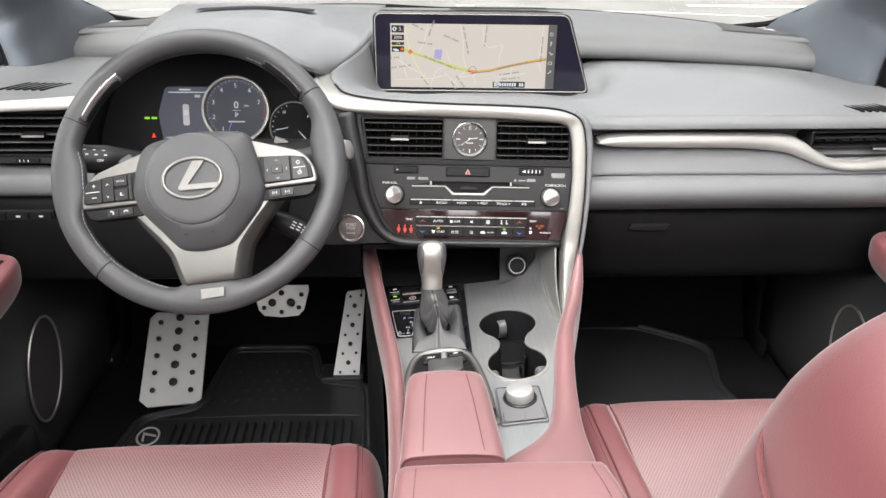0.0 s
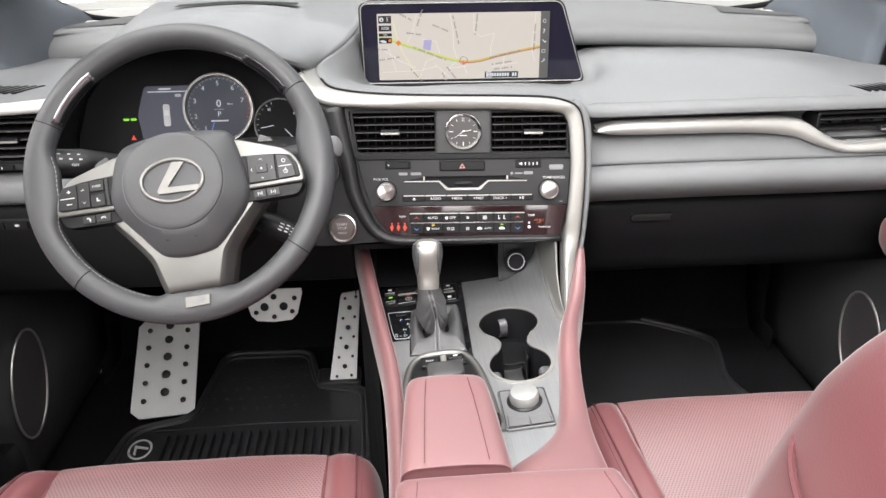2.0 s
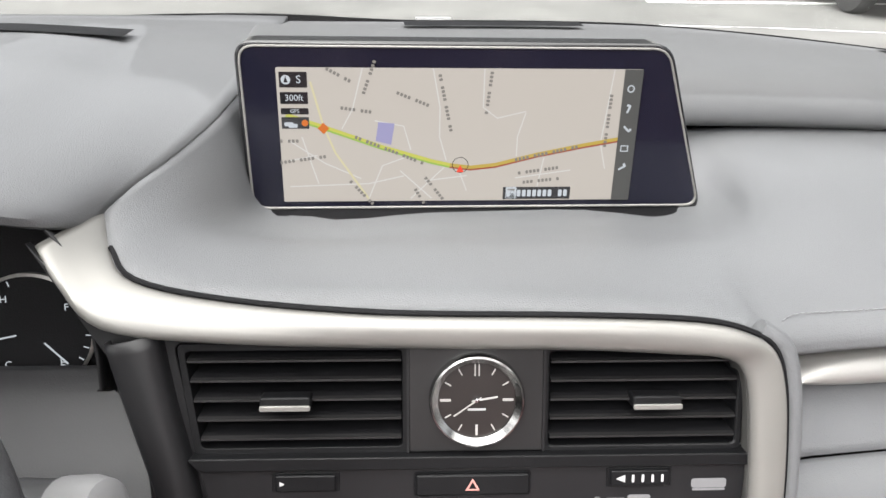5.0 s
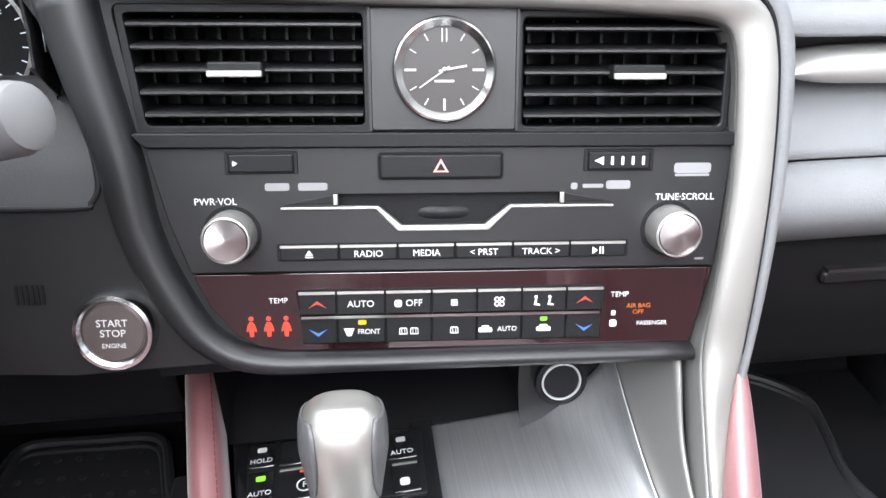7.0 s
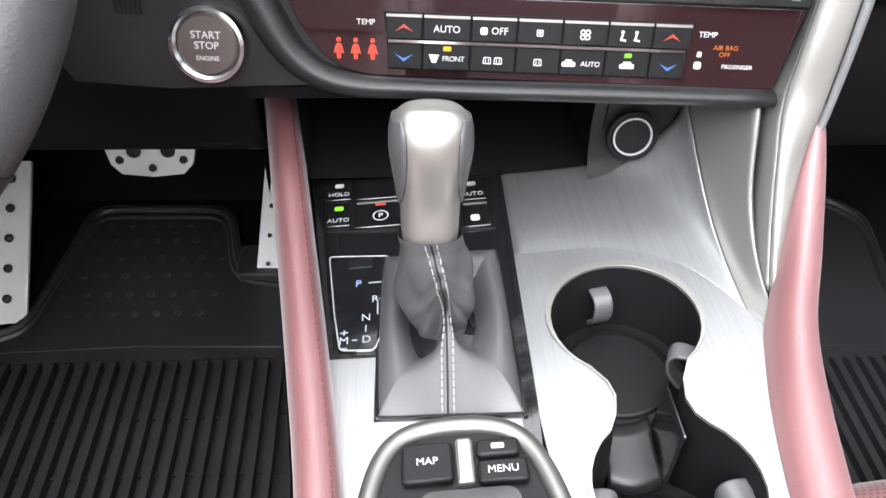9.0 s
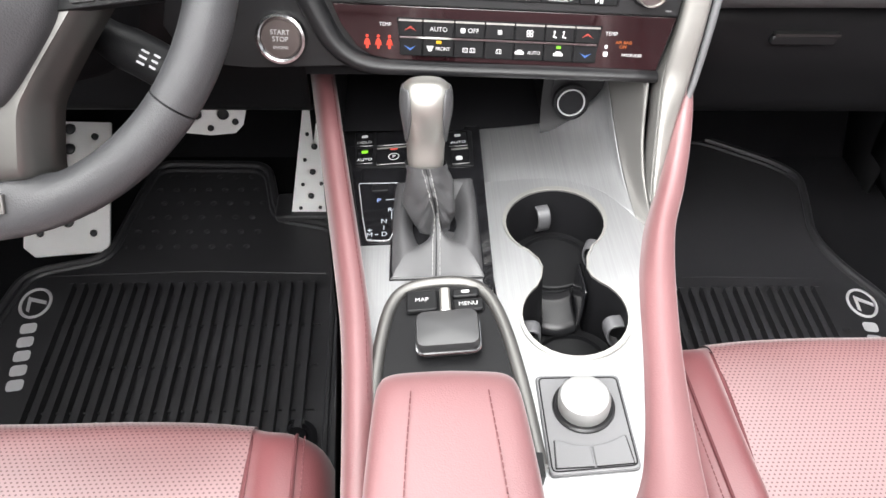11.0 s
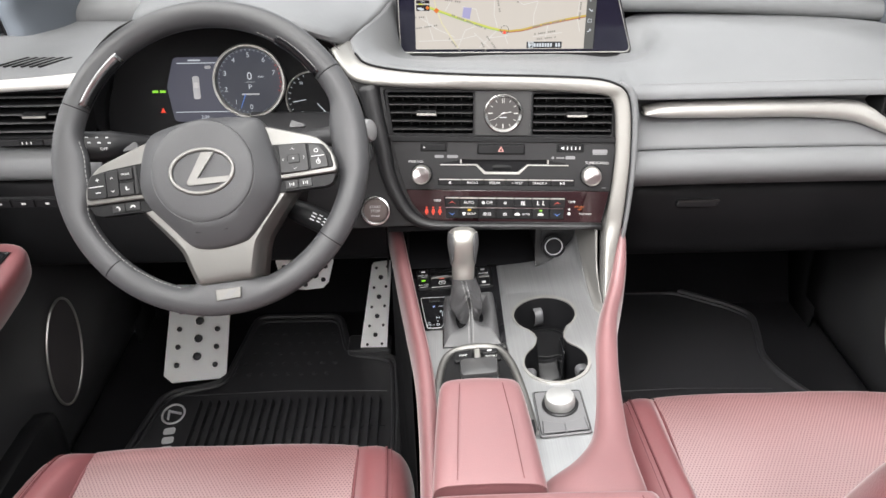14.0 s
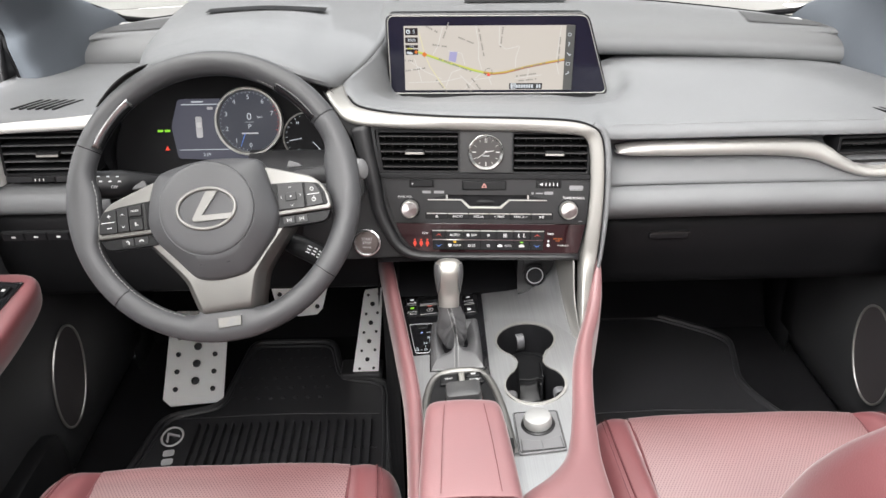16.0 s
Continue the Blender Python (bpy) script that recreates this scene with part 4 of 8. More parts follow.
                        plate("airflow_seat", [(c + du - 0.0003, vc + 0.0012), (c + du - 0.0012, vc - 0.0022), (c + du + 0.0022, vc - 0.0028), (c + du + 0.0022, vc - 0.0018), (c + du + 0.0002, vc - 0.0014), (c + du + 0.0006, vc + 0.0012)], 0.0035, 0.0037, S, WHITE, k)
                else:
                    r = 0.0010 if i == 3 else 0.0015
                    for a in (45, 135, 225, 315):
                        plate("fan_blade", disc(c + 1.25 * r * math.cos(radians(a)), vc + 1.25 * r * math.sin(radians(a)), r, 12), 0.0035, 0.0037, S, WHITE, k, 0, "", [disc(c + 1.25 * r * math.cos(radians(a)), vc + 1.25 * r * math.sin(radians(a)), r * 0.55, 10)])
            elif i == 1:
                text("print", "FRONT", S, c + 0.004, vc, 0.0040, WHITE, k, 0.0035, spread=0.9)
                plate("demist", [(c - 0.0095, vc + 0.0022), (c - 0.0078, vc - 0.0022), (c - 0.0055, vc - 0.0022), (c - 0.0038, vc + 0.0022)], 0.0035, 0.0037, S, WHITE, k)
                icon("lamp", S, c + 0.0005, v1 - 0.0022, 0.0045, 0.0026, LED_Y, k, 0.0036)
            elif i == 5:
                icon("car_symbol", S, c, vc - 0.0003, 0.008, 0.0026, WHITE, k, 0.0035)
                icon("car_roof", S, c, vc + 0.0012, 0.0045, 0.002, WHITE, k, 0.0035)
                icon("lamp", S, c, v1 - 0.0022, 0.0040, 0.0024, LED_G, k, 0.0036)
            elif i == 4:
                text("print", "AUTO", S, c + 0.0045, vc, 0.0038, WHITE, k, 0.0035)
                icon("car_symbol", S, c - 0.0075, vc - 0.0003, 0.0075, 0.0026, WHITE, k, 0.0035)
                icon("car_roof", S, c - 0.0075, vc + 0.0012, 0.004, 0.002, WHITE, k, 0.0035)
            else:
                for du in ((-0.0030, 0.0030) if i == 2 else ((0.0,) if i == 3 else (-0.0032, 0.0032))):
                    o = rounded([(c + du - 0.0024, vc - 0.0019), (c + du + 0.0024, vc - 0.0019), (c + du + 0.0020, vc + 0.0019), (c + du - 0.0020, vc + 0.0019)], 0.0008)
                    q = rounded([(c + du - 0.0019, vc - 0.0014), (c + du + 0.0019, vc - 0.0014), (c + du + 0.0016, vc + 0.0014), (c + du - 0.0016, vc + 0.0014)], 0.0006)
                    plate("window_symbol", o, 0.0035, 0.0037, S, WHITE, k, 0, "", [q])
                    for e in (-0.0008, 0.0008):
                        icon("heat_line", S, c + du + e, vc - 0.0004, 0.0004, 0.0030, WHITE, k, 0.0036)
    for u in (-0.0890, 0.0965):
        text("print", "TEMP", S, u, -0.0700, 0.0042, WHITE, clim, 0.0013)
    for i in range(3):
        u = -0.1040 + 0.0093 * i
        figure = plate("belt_lamp", [(u - 0.0010, -0.0900), (u + 0.0010, -0.0900), (u + 0.0013, -0.0865), (u + 0.0028, -0.0872), (u + 0.0020, -0.0835), (u + 0.0010, -0.0818), (u - 0.0010, -0.0818), (u - 0.0020, -0.0835), (u - 0.0028, -0.0872), (u - 0.0013, -0.0865)], 0.0012, 0.0016, S, LED_R, clim, 0, "lit red seat belt lamp")
        plate("belt_lamp_head", disc(u, -0.0798, 0.0013, 14), 0.0012, 0.0016, S, LED_R, figure)
    text("airbag_lamp", "AIR BAG\nOFF", S, 0.1075, -0.0785, 0.0036, LED_O, clim, 0.0013)
    text("print", "PASSENGER", S, 0.1155, -0.0868, 0.0033, WHITE, clim, 0.0013)
    icon("belt_symbol", S, 0.0935, -0.0865, 0.004, 0.004, WHITE, clim, 0.0013)
    icon("belt_symbol", S, 0.0935, -0.0805, 0.0026, 0.003, DIM, clim, 0.0013)
    # small grille beside the start button
    for i in range(6):
        plate("speaker_slit", rrect(-0.2265 + 0.0027 * i, -0.071, -0.2250 + 0.0027 * i, -0.060, 0.0006), -0.0032, -0.0022, S, DARK, t)


FAINT = mat("faint print", (0.16, 0.16, 0.165), 0.6)
SPUN = mat("spun metal", (0.36, 0.335, 0.33), 0.34, metal=1.0, var=0.05, blot=160)
LED_RD = glow("red print", (0.7, 0.08, 0.05), 1.0)
stack()
vent("air_vent", -0.150, -0.0405, 0.0225, 0.0775, S, "black air vent with a chrome tipped slide tab", 5, 10, -0.103, 0.0135, lean=-0.007)
vent("air_vent", 0.0405, 0.1460, 0.0215, 0.0755, S, "black air vent with a chrome tipped slide tab", 5, 8, 0.0985, 0.0135)


BEZEL = mat("grey chrome", (0.38, 0.375, 0.37), 0.22, metal=1.0, var=0.04)
DIAL = mat("brown black dial", (0.016, 0.013, 0.012), 0.35, var=0.05)
TABS2 = mat("dull silver mark", (0.36, 0.35, 0.34), 0.45)


def clock():
    m = S @ Matrix.Translation((0, 0.0500, 0.001))
    t = thing("clock", "round analogue clock with chrome bezel and black dial", "clock", m.translation)
    part("bezel", lathe_bm([(0.0262, 0), (0.0262, 0.003), (0.0254, 0.0055), (0.0244, 0.0060), (0.0212, 0.0030), (0.0212, 0)], m, 56), BEZEL, t, "polished chrome bezel")
    plate("dial", disc(0, 0, 0.0214, 40), 0.0004, 0.0014, m, DIAL, t)
    for i in range(12):
        a = radians(30 * i)
        w, r0 = (0.0006, 0.0142) if i % 3 == 0 else (0.00028, 0.0162)
        mm = m @ Matrix.Rotation(-a, 4, "Z")
        if i == 0:
            for du in (-0.0011, 0.0011):
                plate("hour_mark", rrect(du - 0.0003, 0.0136, du + 0.0003, 0.0200, 0.0002), 0.0014, 0.0022, mm, TABS2, t)
        else:
            plate("hour_mark", rrect(-w, r0, w, 0.0200, 0.0002), 0.0014, 0.0022, mm, TABS2, t)
    for name, a, ln, w in (("hour_hand", 80, 0.0115, 0.0005), ("minute_hand", 235, 0.0155, 0.00035)):
        plate(name, rrect(-w, -0.003, w, ln, 0.0003), 0.0026, 0.0030, m @ Matrix.Rotation(-radians(a), 4, "Z"), TABS2, t)
    part("hub", lathe_bm([(0.0012, 0.0014), (0.0012, 0.0036), (0.0005, 0.0038)], m, 16), CHROME, t)
    icon("maker_mark", m, 0, -0.0055, 0.010, 0.0012, DIM, t, 0.0015)


clock()


def start_button():
    m = S @ Matrix.Translation((-0.1754, -0.0848, -0.003))
    t = thing("start_button", "round engine start button with a chrome ring", "button", m.translation)
    part("ring", lathe_bm([(0.0216, 0), (0.0216, 0.006), (0.0205, 0.009), (0.0185, 0.0095), (0.0165, 0.007), (0.0165, 0.002)], m, 48), CHROME, t, "polished chrome ring")
    part("cap", lathe_bm([(0.0164, 0.002), (0.0164, 0.0068), (0.0155, 0.0078), (0.008, 0.0082), (0.0005, 0.0083)], m, 40), mat("button face", (0.13, 0.11, 0.105), 0.25, metal=0.6), t)
    text("print", "START\nSTOP", m, 0, 0.0025, 0.0056, WHITE, t, 0.0085)
    text("print", "ENGINE", m, 0, -0.0072, 0.0036, WHITE, t, 0.0084)


start_button()


# ---- navigation screen ----
def screen():
    t = thing("navigation_screen", "wide dashboard screen showing a beige road map", "screen", V @ Vector((0, -0.063, -0.01)))
    out = rounded([(-0.170, 0.0700), (0.160, 0.0700), (0.203, -0.0600), (-0.168, -0.0600)], 0.013, 5)
    body = rounded([(-0.1728, 0.0728), (0.1622, 0.0728), (0.2066, -0.0648), (-0.1708, -0.0648)], 0.015, 5)
    plate("housing", body, -0.030, 0.0006, V, GLOSS, t, 0.002, "glossy black screen housing")
    inn = rounded([(-0.1682, 0.0682), (0.1587, 0.0682), (0.2008, -0.0580), (-0.1662, -0.0580)], 0.0115, 5)
    plate("rim", out, -0.004, 0.0020, V, FRAME, t, 0.0006, "thin silver rim", [inn])
    plate("bezel", inn, -0.0035, 0.0009, V, NAVY, t, 0, "glossy blue-black bezel")
    plate("foot", rounded([(-0.164, -0.058), (0.199, -0.058), (0.203, -0.0645), (-0.167, -0.0645)], 0.006), -0.028, -0.004, V, DARK, t, 0.002)
    d = plate("display", rrect(-0.1425, -0.0535, 0.1410, 0.0535, 0.001), 0.0004, 0.0014, V, MAPBG, t, 0, "lit map display")
    H_ = 0.0017

    def mp(x, y):
        """From map units: x 0..1 to the right, y 0..1 downwards."""
        return (-0.1425 + 0.2835 * x, 0.0535 - 0.107 * y)

    def road(pts, w, material, name="road", h=H_):
        p = [Vector(mp(*q)) for q in pts]
        l, r = [], []
        for i in range(len(p)):
            dd = (p[min(i + 1, len(p) - 1)] - p[max(i - 1, 0)]).normalized()
            nrm = Vector((-dd.y, dd.x)) * w / 2
            l.append(p[i] + nrm)
            r.append(p[i] - nrm)
        bm = mesh_from([V @ Vector((*q, h)) for q in l + r], [(i, len(p) + i, len(p) + i + 1, i + 1) for i in range(len(p) - 1)])
        bmesh.ops.recalc_face_normals(bm, faces=bm.faces)
        return part(name, bm, material, d, smooth=False)

    minor = glow("minor road", (0.72, 0.70, 0.67), 1.0)
    cream = glow("cream road", (0.72, 0.66, 0.40), 1.0)
    for q in ([(0.42, 0.0), (0.44, 0.28), (0.44, 0.50), (0.46, 0.68)], [(0.50, 0.78), (0.52, 0.92)], [(0.23, 0.0), (0.20, 0.30), (0.17, 0.44)], [(0.66, 0.65), (0.66, 0.50), (0.68, 0.32)], [(0.56, 0.0), (0.56, 0.28), (0.60, 0.36), (0.68, 0.31)],
              [(0.02, 0.52), (0.12, 0.70), (0.22, 0.82)], [(0.02, 0.68), (0.10, 0.64)], [(0.06, 0.50), (0.10, 0.86)], [(0.33, 0.76), (0.42, 0.98)], [(0.46, 0.72), (0.36, 0.98)], [(0.02, 0.88), (0.24, 0.86), (0.34, 0.80)], [(0.26, 0.38), (0.34, 0.42), (0.36, 0.60)], [(0.40, 0.84), (0.52, 0.80)], [(0.24, 0.98), (0.28, 0.72), (0.34, 0.66)], [(0.72, 0.98), (0.74, 0.66)], [(0.92, 0.0), (0.90, 0.55), (0.92, 0.75)], [(0.66, 0.82), (0.82, 0.76)]):
        road(q, 0.0010, minor, "minor_road", H_)
    for q in ([(0.09, 0.10), (0.12, 0.42), (0.15, 0.62), (0.24, 0.98)],):
        road(q, 0.0016, cream, "side_road", H_ + 0.0001)
    main = [(0.02, 0.34), (0.12, 0.43), (0.28, 0.58), (0.42, 0.69), (0.47, 0.72)]
    road(main, 0.0040, glow("yellow road", (0.60, 0.60, 0.10), 1.0), "main_road", H_ + 0.0002)
    road([(x, y + 0.012) for x, y in main], 0.0014, glow("green road", (0.33, 0.52, 0.08), 1.0), "traffic_line", H_ + 0.0003)
    main2 = [(0.47, 0.72), (0.53, 0.74), (0.60, 0.72), (0.72, 0.64), (0.85, 0.57), (0.955, 0.52)]
    road(main2, 0.0040, glow("ochre road", (0.56, 0.40, 0.07), 1.0), "main_road", H_ + 0.0002)
    road([(x, y + 0.014) for x, y in main2], 0.0012, glow("red road", (0.36, 0.06, 0.03), 1.0), "traffic_line", H_ + 0.0003)
    block = [mp(0.270, 0.39), mp(0.315, 0.40), mp(0.305, 0.56), mp(0.262, 0.53)]
    plate("map_block", block[::-1], H_, H_ + 0.0002, V, glow("lilac", (0.36, 0.34, 0.56), 1.0), d)
    grey = glow("map print", (0.24, 0.22, 0.20), 1.0)
    for x, y, ln, a in ((0.21, 0.30, 0.026, -8), (0.365, 0.22, 0.030, -22), (0.30, 0.60, 0.060, -22), (0.455, 0.25, 0.048, -78), (0.575, 0.16, 0.040, 84), (0.245, 0.08, 0.034, 70), (0.74, 0.63, 0.058, 12), (0.725, 0.76, 0.036, 8), (0.735, 0.84, 0.032, 6), (0.06, 0.67, 0.038, 8), (0.22, 0.93, 0.030, -48), (0.43, 0.91, 0.028, -52), (0.915, 0.38, 0.044, 88), (0.165, 0.05, 0.024, -28), (0.025, 0.53, 0.016, 0), (0.385, 0.96, 0.016, -60)):
        u, v = mp(x, y)
        mm = V @ Matrix.Translation((u, v, 0)) @ Matrix.Rotation(radians(a), 4, "Z")
        n = max(3, int(ln / 0.0031))
        for i in range(n):
            if (i * 7 + int(x * 100)) % 5 != 4:
                icon("map_word", mm, (i - (n - 1) / 2) * 0.0031, 0, 0.0021, 0.0027, grey, d, H_ + 0.0004)
    # corner tiles
    tile = GLOSS
    for y, h, s, w in ((0.085, 0.11, "S", 0.052), (0.215, 0.085, "300ft", 0.050), (0.31, 0.045, "GPS", 0.050), (0.395, 0.085, "", 0.050)):
        u, v = mp(0.045, y)
        k = plate("map_tile", rrect(u - 0.0105, v - 0.107 * h / 2, u + 0.0105, v + 0.107 * h / 2, 0.0006), H_ + 0.0004, H_ + 0.0008, V, tile, d)
        if s:
            text("print", s, V, u + (0.004 if s == "S" else 0), v, {"S": 0.0085, "300ft": 0.0068, "GPS": 0.0042}[s], LED_W, k, H_ + 0.0009)
            if s == "S":
                plate("compass", disc(u - 0.0055, v, 0.0036, 20), H_ + 0.0008, H_ + 0.001, V, LED_W, k)
                plate("compass_needle", [(u - 0.0070, v - 0.002), (u - 0.0040, v - 0.002), (u - 0.0055, v + 0.003)], H_ + 0.001, H_ + 0.0012, V, GLOSS, k)
        else:
            icon("traffic_symbol", V, u - 0.005, v - 0.001, 0.007, 0.003, LED_W, k, H_ + 0.0009)
            icon("traffic_symbol", V, u - 0.002, v - 0.0022, 0.007, 0.003, LED_W, k, H_ + 0.0009)
            plate("traffic_waves", disc(u + 0.0072, v, 0.0026, 12), H_ + 0.0008, H_ + 0.001, V, LED_O, k)
    u, v = mp(0.725, 0.94)
    k = plate("road_name_plate", rrect(u - 0.028, v - 0.0052, u + 0.028, v + 0.0052, 0.0006), H_ + 0.0004, H_ + 0.0008, V, tile, d, 0, "black plate with the road's name")
    for i in range(12):
        if i not in (1, 9):
            icon("name_bar", V, u - 0.0235 + 0.0043 * i, v, 0.0031, 0.0058, LED_W, k, H_ + 0.0009)
    u, v = mp(0.650, 0.94)
    k = plate("limit_sign", rrect(u - 0.0045, v - 0.0052, u + 0.0045, v + 0.0052, 0.0008), H_ + 0.0004, H_ + 0.0008, V, LED_W, d)
    text("print", "40", V, u, v - 0.0022, 0.0050, GLOSS, k, H_ + 0.0009)
    icon("limit_bar", V, u, v + 0.003, 0.006, 0.0014, grey, k, H_ + 0.0009)
    bar = plate("side_bar", [mp(0.948, 0.0), mp(0.948, 1.0), mp(1.0, 1.0), mp(1.0, 0.0)], H_ + 0.0004, H_ + 0.0008, V, glow("side bar", (0.09, 0.09, 0.085), 1.0), d)
    for y, sh in ((0.14, 0), (0.29, 1), (0.44, 2), (0.59, 3), (0.74, 4)):
        u, v = mp(0.970, y)
        if sh == 0:
            plate("symbol", disc(u, v, 0.0030, 20), H_ + 0.0008, H_ + 0.001, V, LED_W, bar, 0, "", [disc(u, v, 0.0020, 20)])
        elif sh == 3:
            plate("symbol", rrect(u - 0.0032, v - 0.0026, u + 0.0032, v + 0.0026, 0.0004), H_ + 0.0008, H_ + 0.001, V, LED_W, bar, 0, "", [rrect(u - 0.0024, v - 0.0018, u + 0.0024, v + 0.0018, 0.0003)])
        else:
            mm = V @ Matrix.Translation((u, v, 0)) @ Matrix.Rotation(radians((0, 70, -45, 0, 30)[sh]), 4, "Z")
            icon("symbol", mm, 0, 0, 0.0066, 0.0016, LED_W, bar, H_ + 0.0009)
            icon("symbol", mm, 0.0026, 0.0012, 0.0018, 0.003, LED_W, bar, H_ + 0.0009)
    u, v = mp(0.500, 0.715)
    ring = plate("position_ring", disc(u, v, 0.0066, 32), H_ + 0.0005, H_ + 0.0007, V, GLOSS, d, 0, "", [disc(u, v, 0.0061, 32)])
    plate("position_arrow", [(u - 0.003, v - 0.006), (u + 0.003, v - 0.006), (u, v)], H_ + 0.0006, H_ + 0.0009, V, LED_R, ring)
    u, v = mp(0.120, 0.435)
    plate("works_sign", [(u - 0.0045, v), (u, v - 0.0045), (u + 0.0045, v), (u, v + 0.0045)], H_ + 0.0006, H_ + 0.0009, V, LED_O, d)


NAVY = mat("screen bezel glass", (0.006, 0.006, 0.012), 0.12, var=0.05, spec=0.35)
screen()


# ---- instrument cluster ----
def cluster():
    t = thing("instrument_cluster", "dark instrument cluster with a lit round rev counter and side display", "instrument cluster", K @ Vector((0, -0.09, -0.02)))
    back = spline([(-0.215, -0.10, 0), (-0.215, -0.03, 0), (-0.185, 0.03, 0), (-0.13, 0.072, 0), (-0.03, 0.088, 0), (0.06, 0.080, 0), (0.115, 0.050, 0), (0.140, 0.0, 0), (0.140, -0.10, 0)], 5)
    o = [(p.x, p.y) for p in back]
    plate("face", o[::-1], -0.012, -0.004, K, DARK, t)
    # tunnel from the face to the hood's lip
    rows = []
    for k, h in ((1.0, -0.006), (1.03, 0.03), (1.07, 0.075)):
        floor = -0.110 if h < 0 else -0.072 + h * 0.35
        rows.append([K @ Vector((p.x * (k if abs(p.x) > 0.05 else 1), max(floor, p.y * k + (0.0 if p.y > 0 else -0.01)), h)) for p in back])
    sheet("shroud", rows, FASCIA, t, 0.002, 2, 1)
    for k, h, r, ma in ((1.045, 0.048, 0.0028, GLOSS), (1.02, 0.022, 0.0016, PLASTIC)):
        part("binnacle_bezel", tube_bm([K @ Vector((p.x * (k if abs(p.x) > 0.05 else 1), p.y * k, h)) for p in back if p.y > -0.050], r, seg=8), ma, t, "thin gloss black bezel")
    plate("lower_shelf", [(-0.22, -0.115), (0.125, -0.115), (0.125, -0.085), (-0.22, -0.085)], -0.006, 0.02, K, PLASTIC, t, 0.004)
    disp = rounded([(-0.112, 0.030), (-0.125, -0.012), (-0.118, -0.062), (0.0, -0.068), (0.0, 0.030)], 0.006)
    ds = plate("side_display", disp, -0.004, -0.001, K, LCD, t, 0, "lit grey-violet side display")
    icon("line", K, -0.070, 0.0215, 0.075, 0.0012, LED_W, ds, -0.0008)
    icon("line", K, -0.075, -0.0485, 0.080, 0.0010, LED_W, ds, -0.0008)
    text("print", "2:39", K, -0.073, -0.0565, 0.0070, LED_W, ds, -0.0008)
    icon("bar", K, -0.082, 0.0255, 0.018, 0.002, LED_W, ds, -0.0008)
    plate("car_symbol", rrect(-0.087, -0.030, -0.077, 0.003, 0.003), -0.001, -0.0007, K, DIM, ds)
    plate("car_window", rrect(-0.0855, -0.014, -0.0785, -0.006, 0.001), -0.0007, -0.0005, K, WHITE, ds)
    icon("menu_tag", K, -0.063, 0.0155, 0.009, 0.0045, DIM, ds, -0.0008)
    m = K @ Matrix.Translation((-0.003, -0.0055, 0))
    part("gauge_ring", lathe_bm([(0.0525, -0.003), (0.0535, 0.004), (0.0520, 0.009), (0.0490, 0.009), (0.0468, 0.003), (0.0468, -0.003)], m, 64), SILVER, t, "satin silver gauge ring")
    dial = plate("rev_counter", disc(0, 0, 0.047, 48), -0.003, 0.001, m, glow("dial", (0.028, 0.031, 0.046), 1.0), t, 0, "dark lit rev counter dial")
    for i in range(8):
        a = radians(90 + (5 - i) * 36)
        text("print", str(i), m, 0.0372 * math.cos(a), 0.0372 * math.sin(a), 0.0098, LED_W, dial, 0.0012)
    for i in range(37):
        a = -18 + 8 * i
        mm = m @ Matrix.Rotation(radians(a - 90), 4, "Z")
        plate("tick", rrect(-0.0004, 0.0438 - 0.0012 * (i % 9 == 0), 0.0004, 0.0458, 0.0001), 0.001, 0.0014, mm, LED_R if i < 7 else LED_W, dial)
    text("print", "0", m, 0.0, 0.007, 0.0155, LED_W, dial, 0.0012)
    text("print", "MPH", m, 0.0165, 0.006, 0.0042, LED_W, dial, 0.0012)
    text("print", "P", m, 0.0, -0.0085, 0.0105, LED_W, dial, 0.0012)
    icon("line", m, 0, -0.0012, 0.014, 0.0005, LED_W, dial, 0.0012)
    icon("odometer_bar", m, 0, -0.0185, 0.026, 0.0022, DIM, dial, 0.0012)
    plate("needle", [(-0.0006, -0.020), (0.0006, -0.020), (0.0003, -0.042), (-0.0003, -0.042)], 0.0015, 0.002, m @ Matrix.Rotation(radians(-22), 4, "Z"), LED_B, dial)
    m2 = K @ Matrix.Translation((0.087, -0.0315, 0))
    part("gauge_ring", lathe_bm([(0.0390, -0.004), (0.0395, 0.002), (0.0375, 0.003), (0.0370, -0.004)], m2, 48), SILVER, t, "satin silver gauge ring")
    small = plate("fuel_dial", disc(0, 0, 0.0372, 40), -0.004, -0.001, m2, DARK, t)
    for s, a in (("H", 125), ("C", 232), ("F", 35), ("E", -52)):
        text("print", s, m2, 0.027 * math.cos(radians(a)), 0.027 * math.sin(radians(a)), 0.0065, LED_W, small, -0.0008)
    for a in list(range(110, 250, 14)) + list(range(-62, 62, 14)):
        plate("tick", rrect(0.0325, -0.0003, 0.0360, 0.0003, 0.0001), -0.001, -0.0007, m2 @ Matrix.Rotation(radians(a), 4, "Z"), LED_W, small)
    for a in (190, -48):
        plate("needle", rrect(0.010, -0.0005, 0.0300, 0.0005, 0.0002), -0.0006, -0.0002, m2 @ Matrix.Rotation(radians(a), 4, "Z"), LED_W, small)
    icon("lamp", K, -0.1435, -0.0185, 0.0085, 0.0035, LED_G, t, -0.0035)
    icon("lamp", K, -0.1325, -0.0185, 0.0085, 0.0035, LED_G, t, -0.0035)
    plate("warning_lamp", [(-0.1385, -0.0490), (-0.1315, -0.0490), (-0.1350, -0.0420)], -0.004, -0.0033, K, LED_R, t)
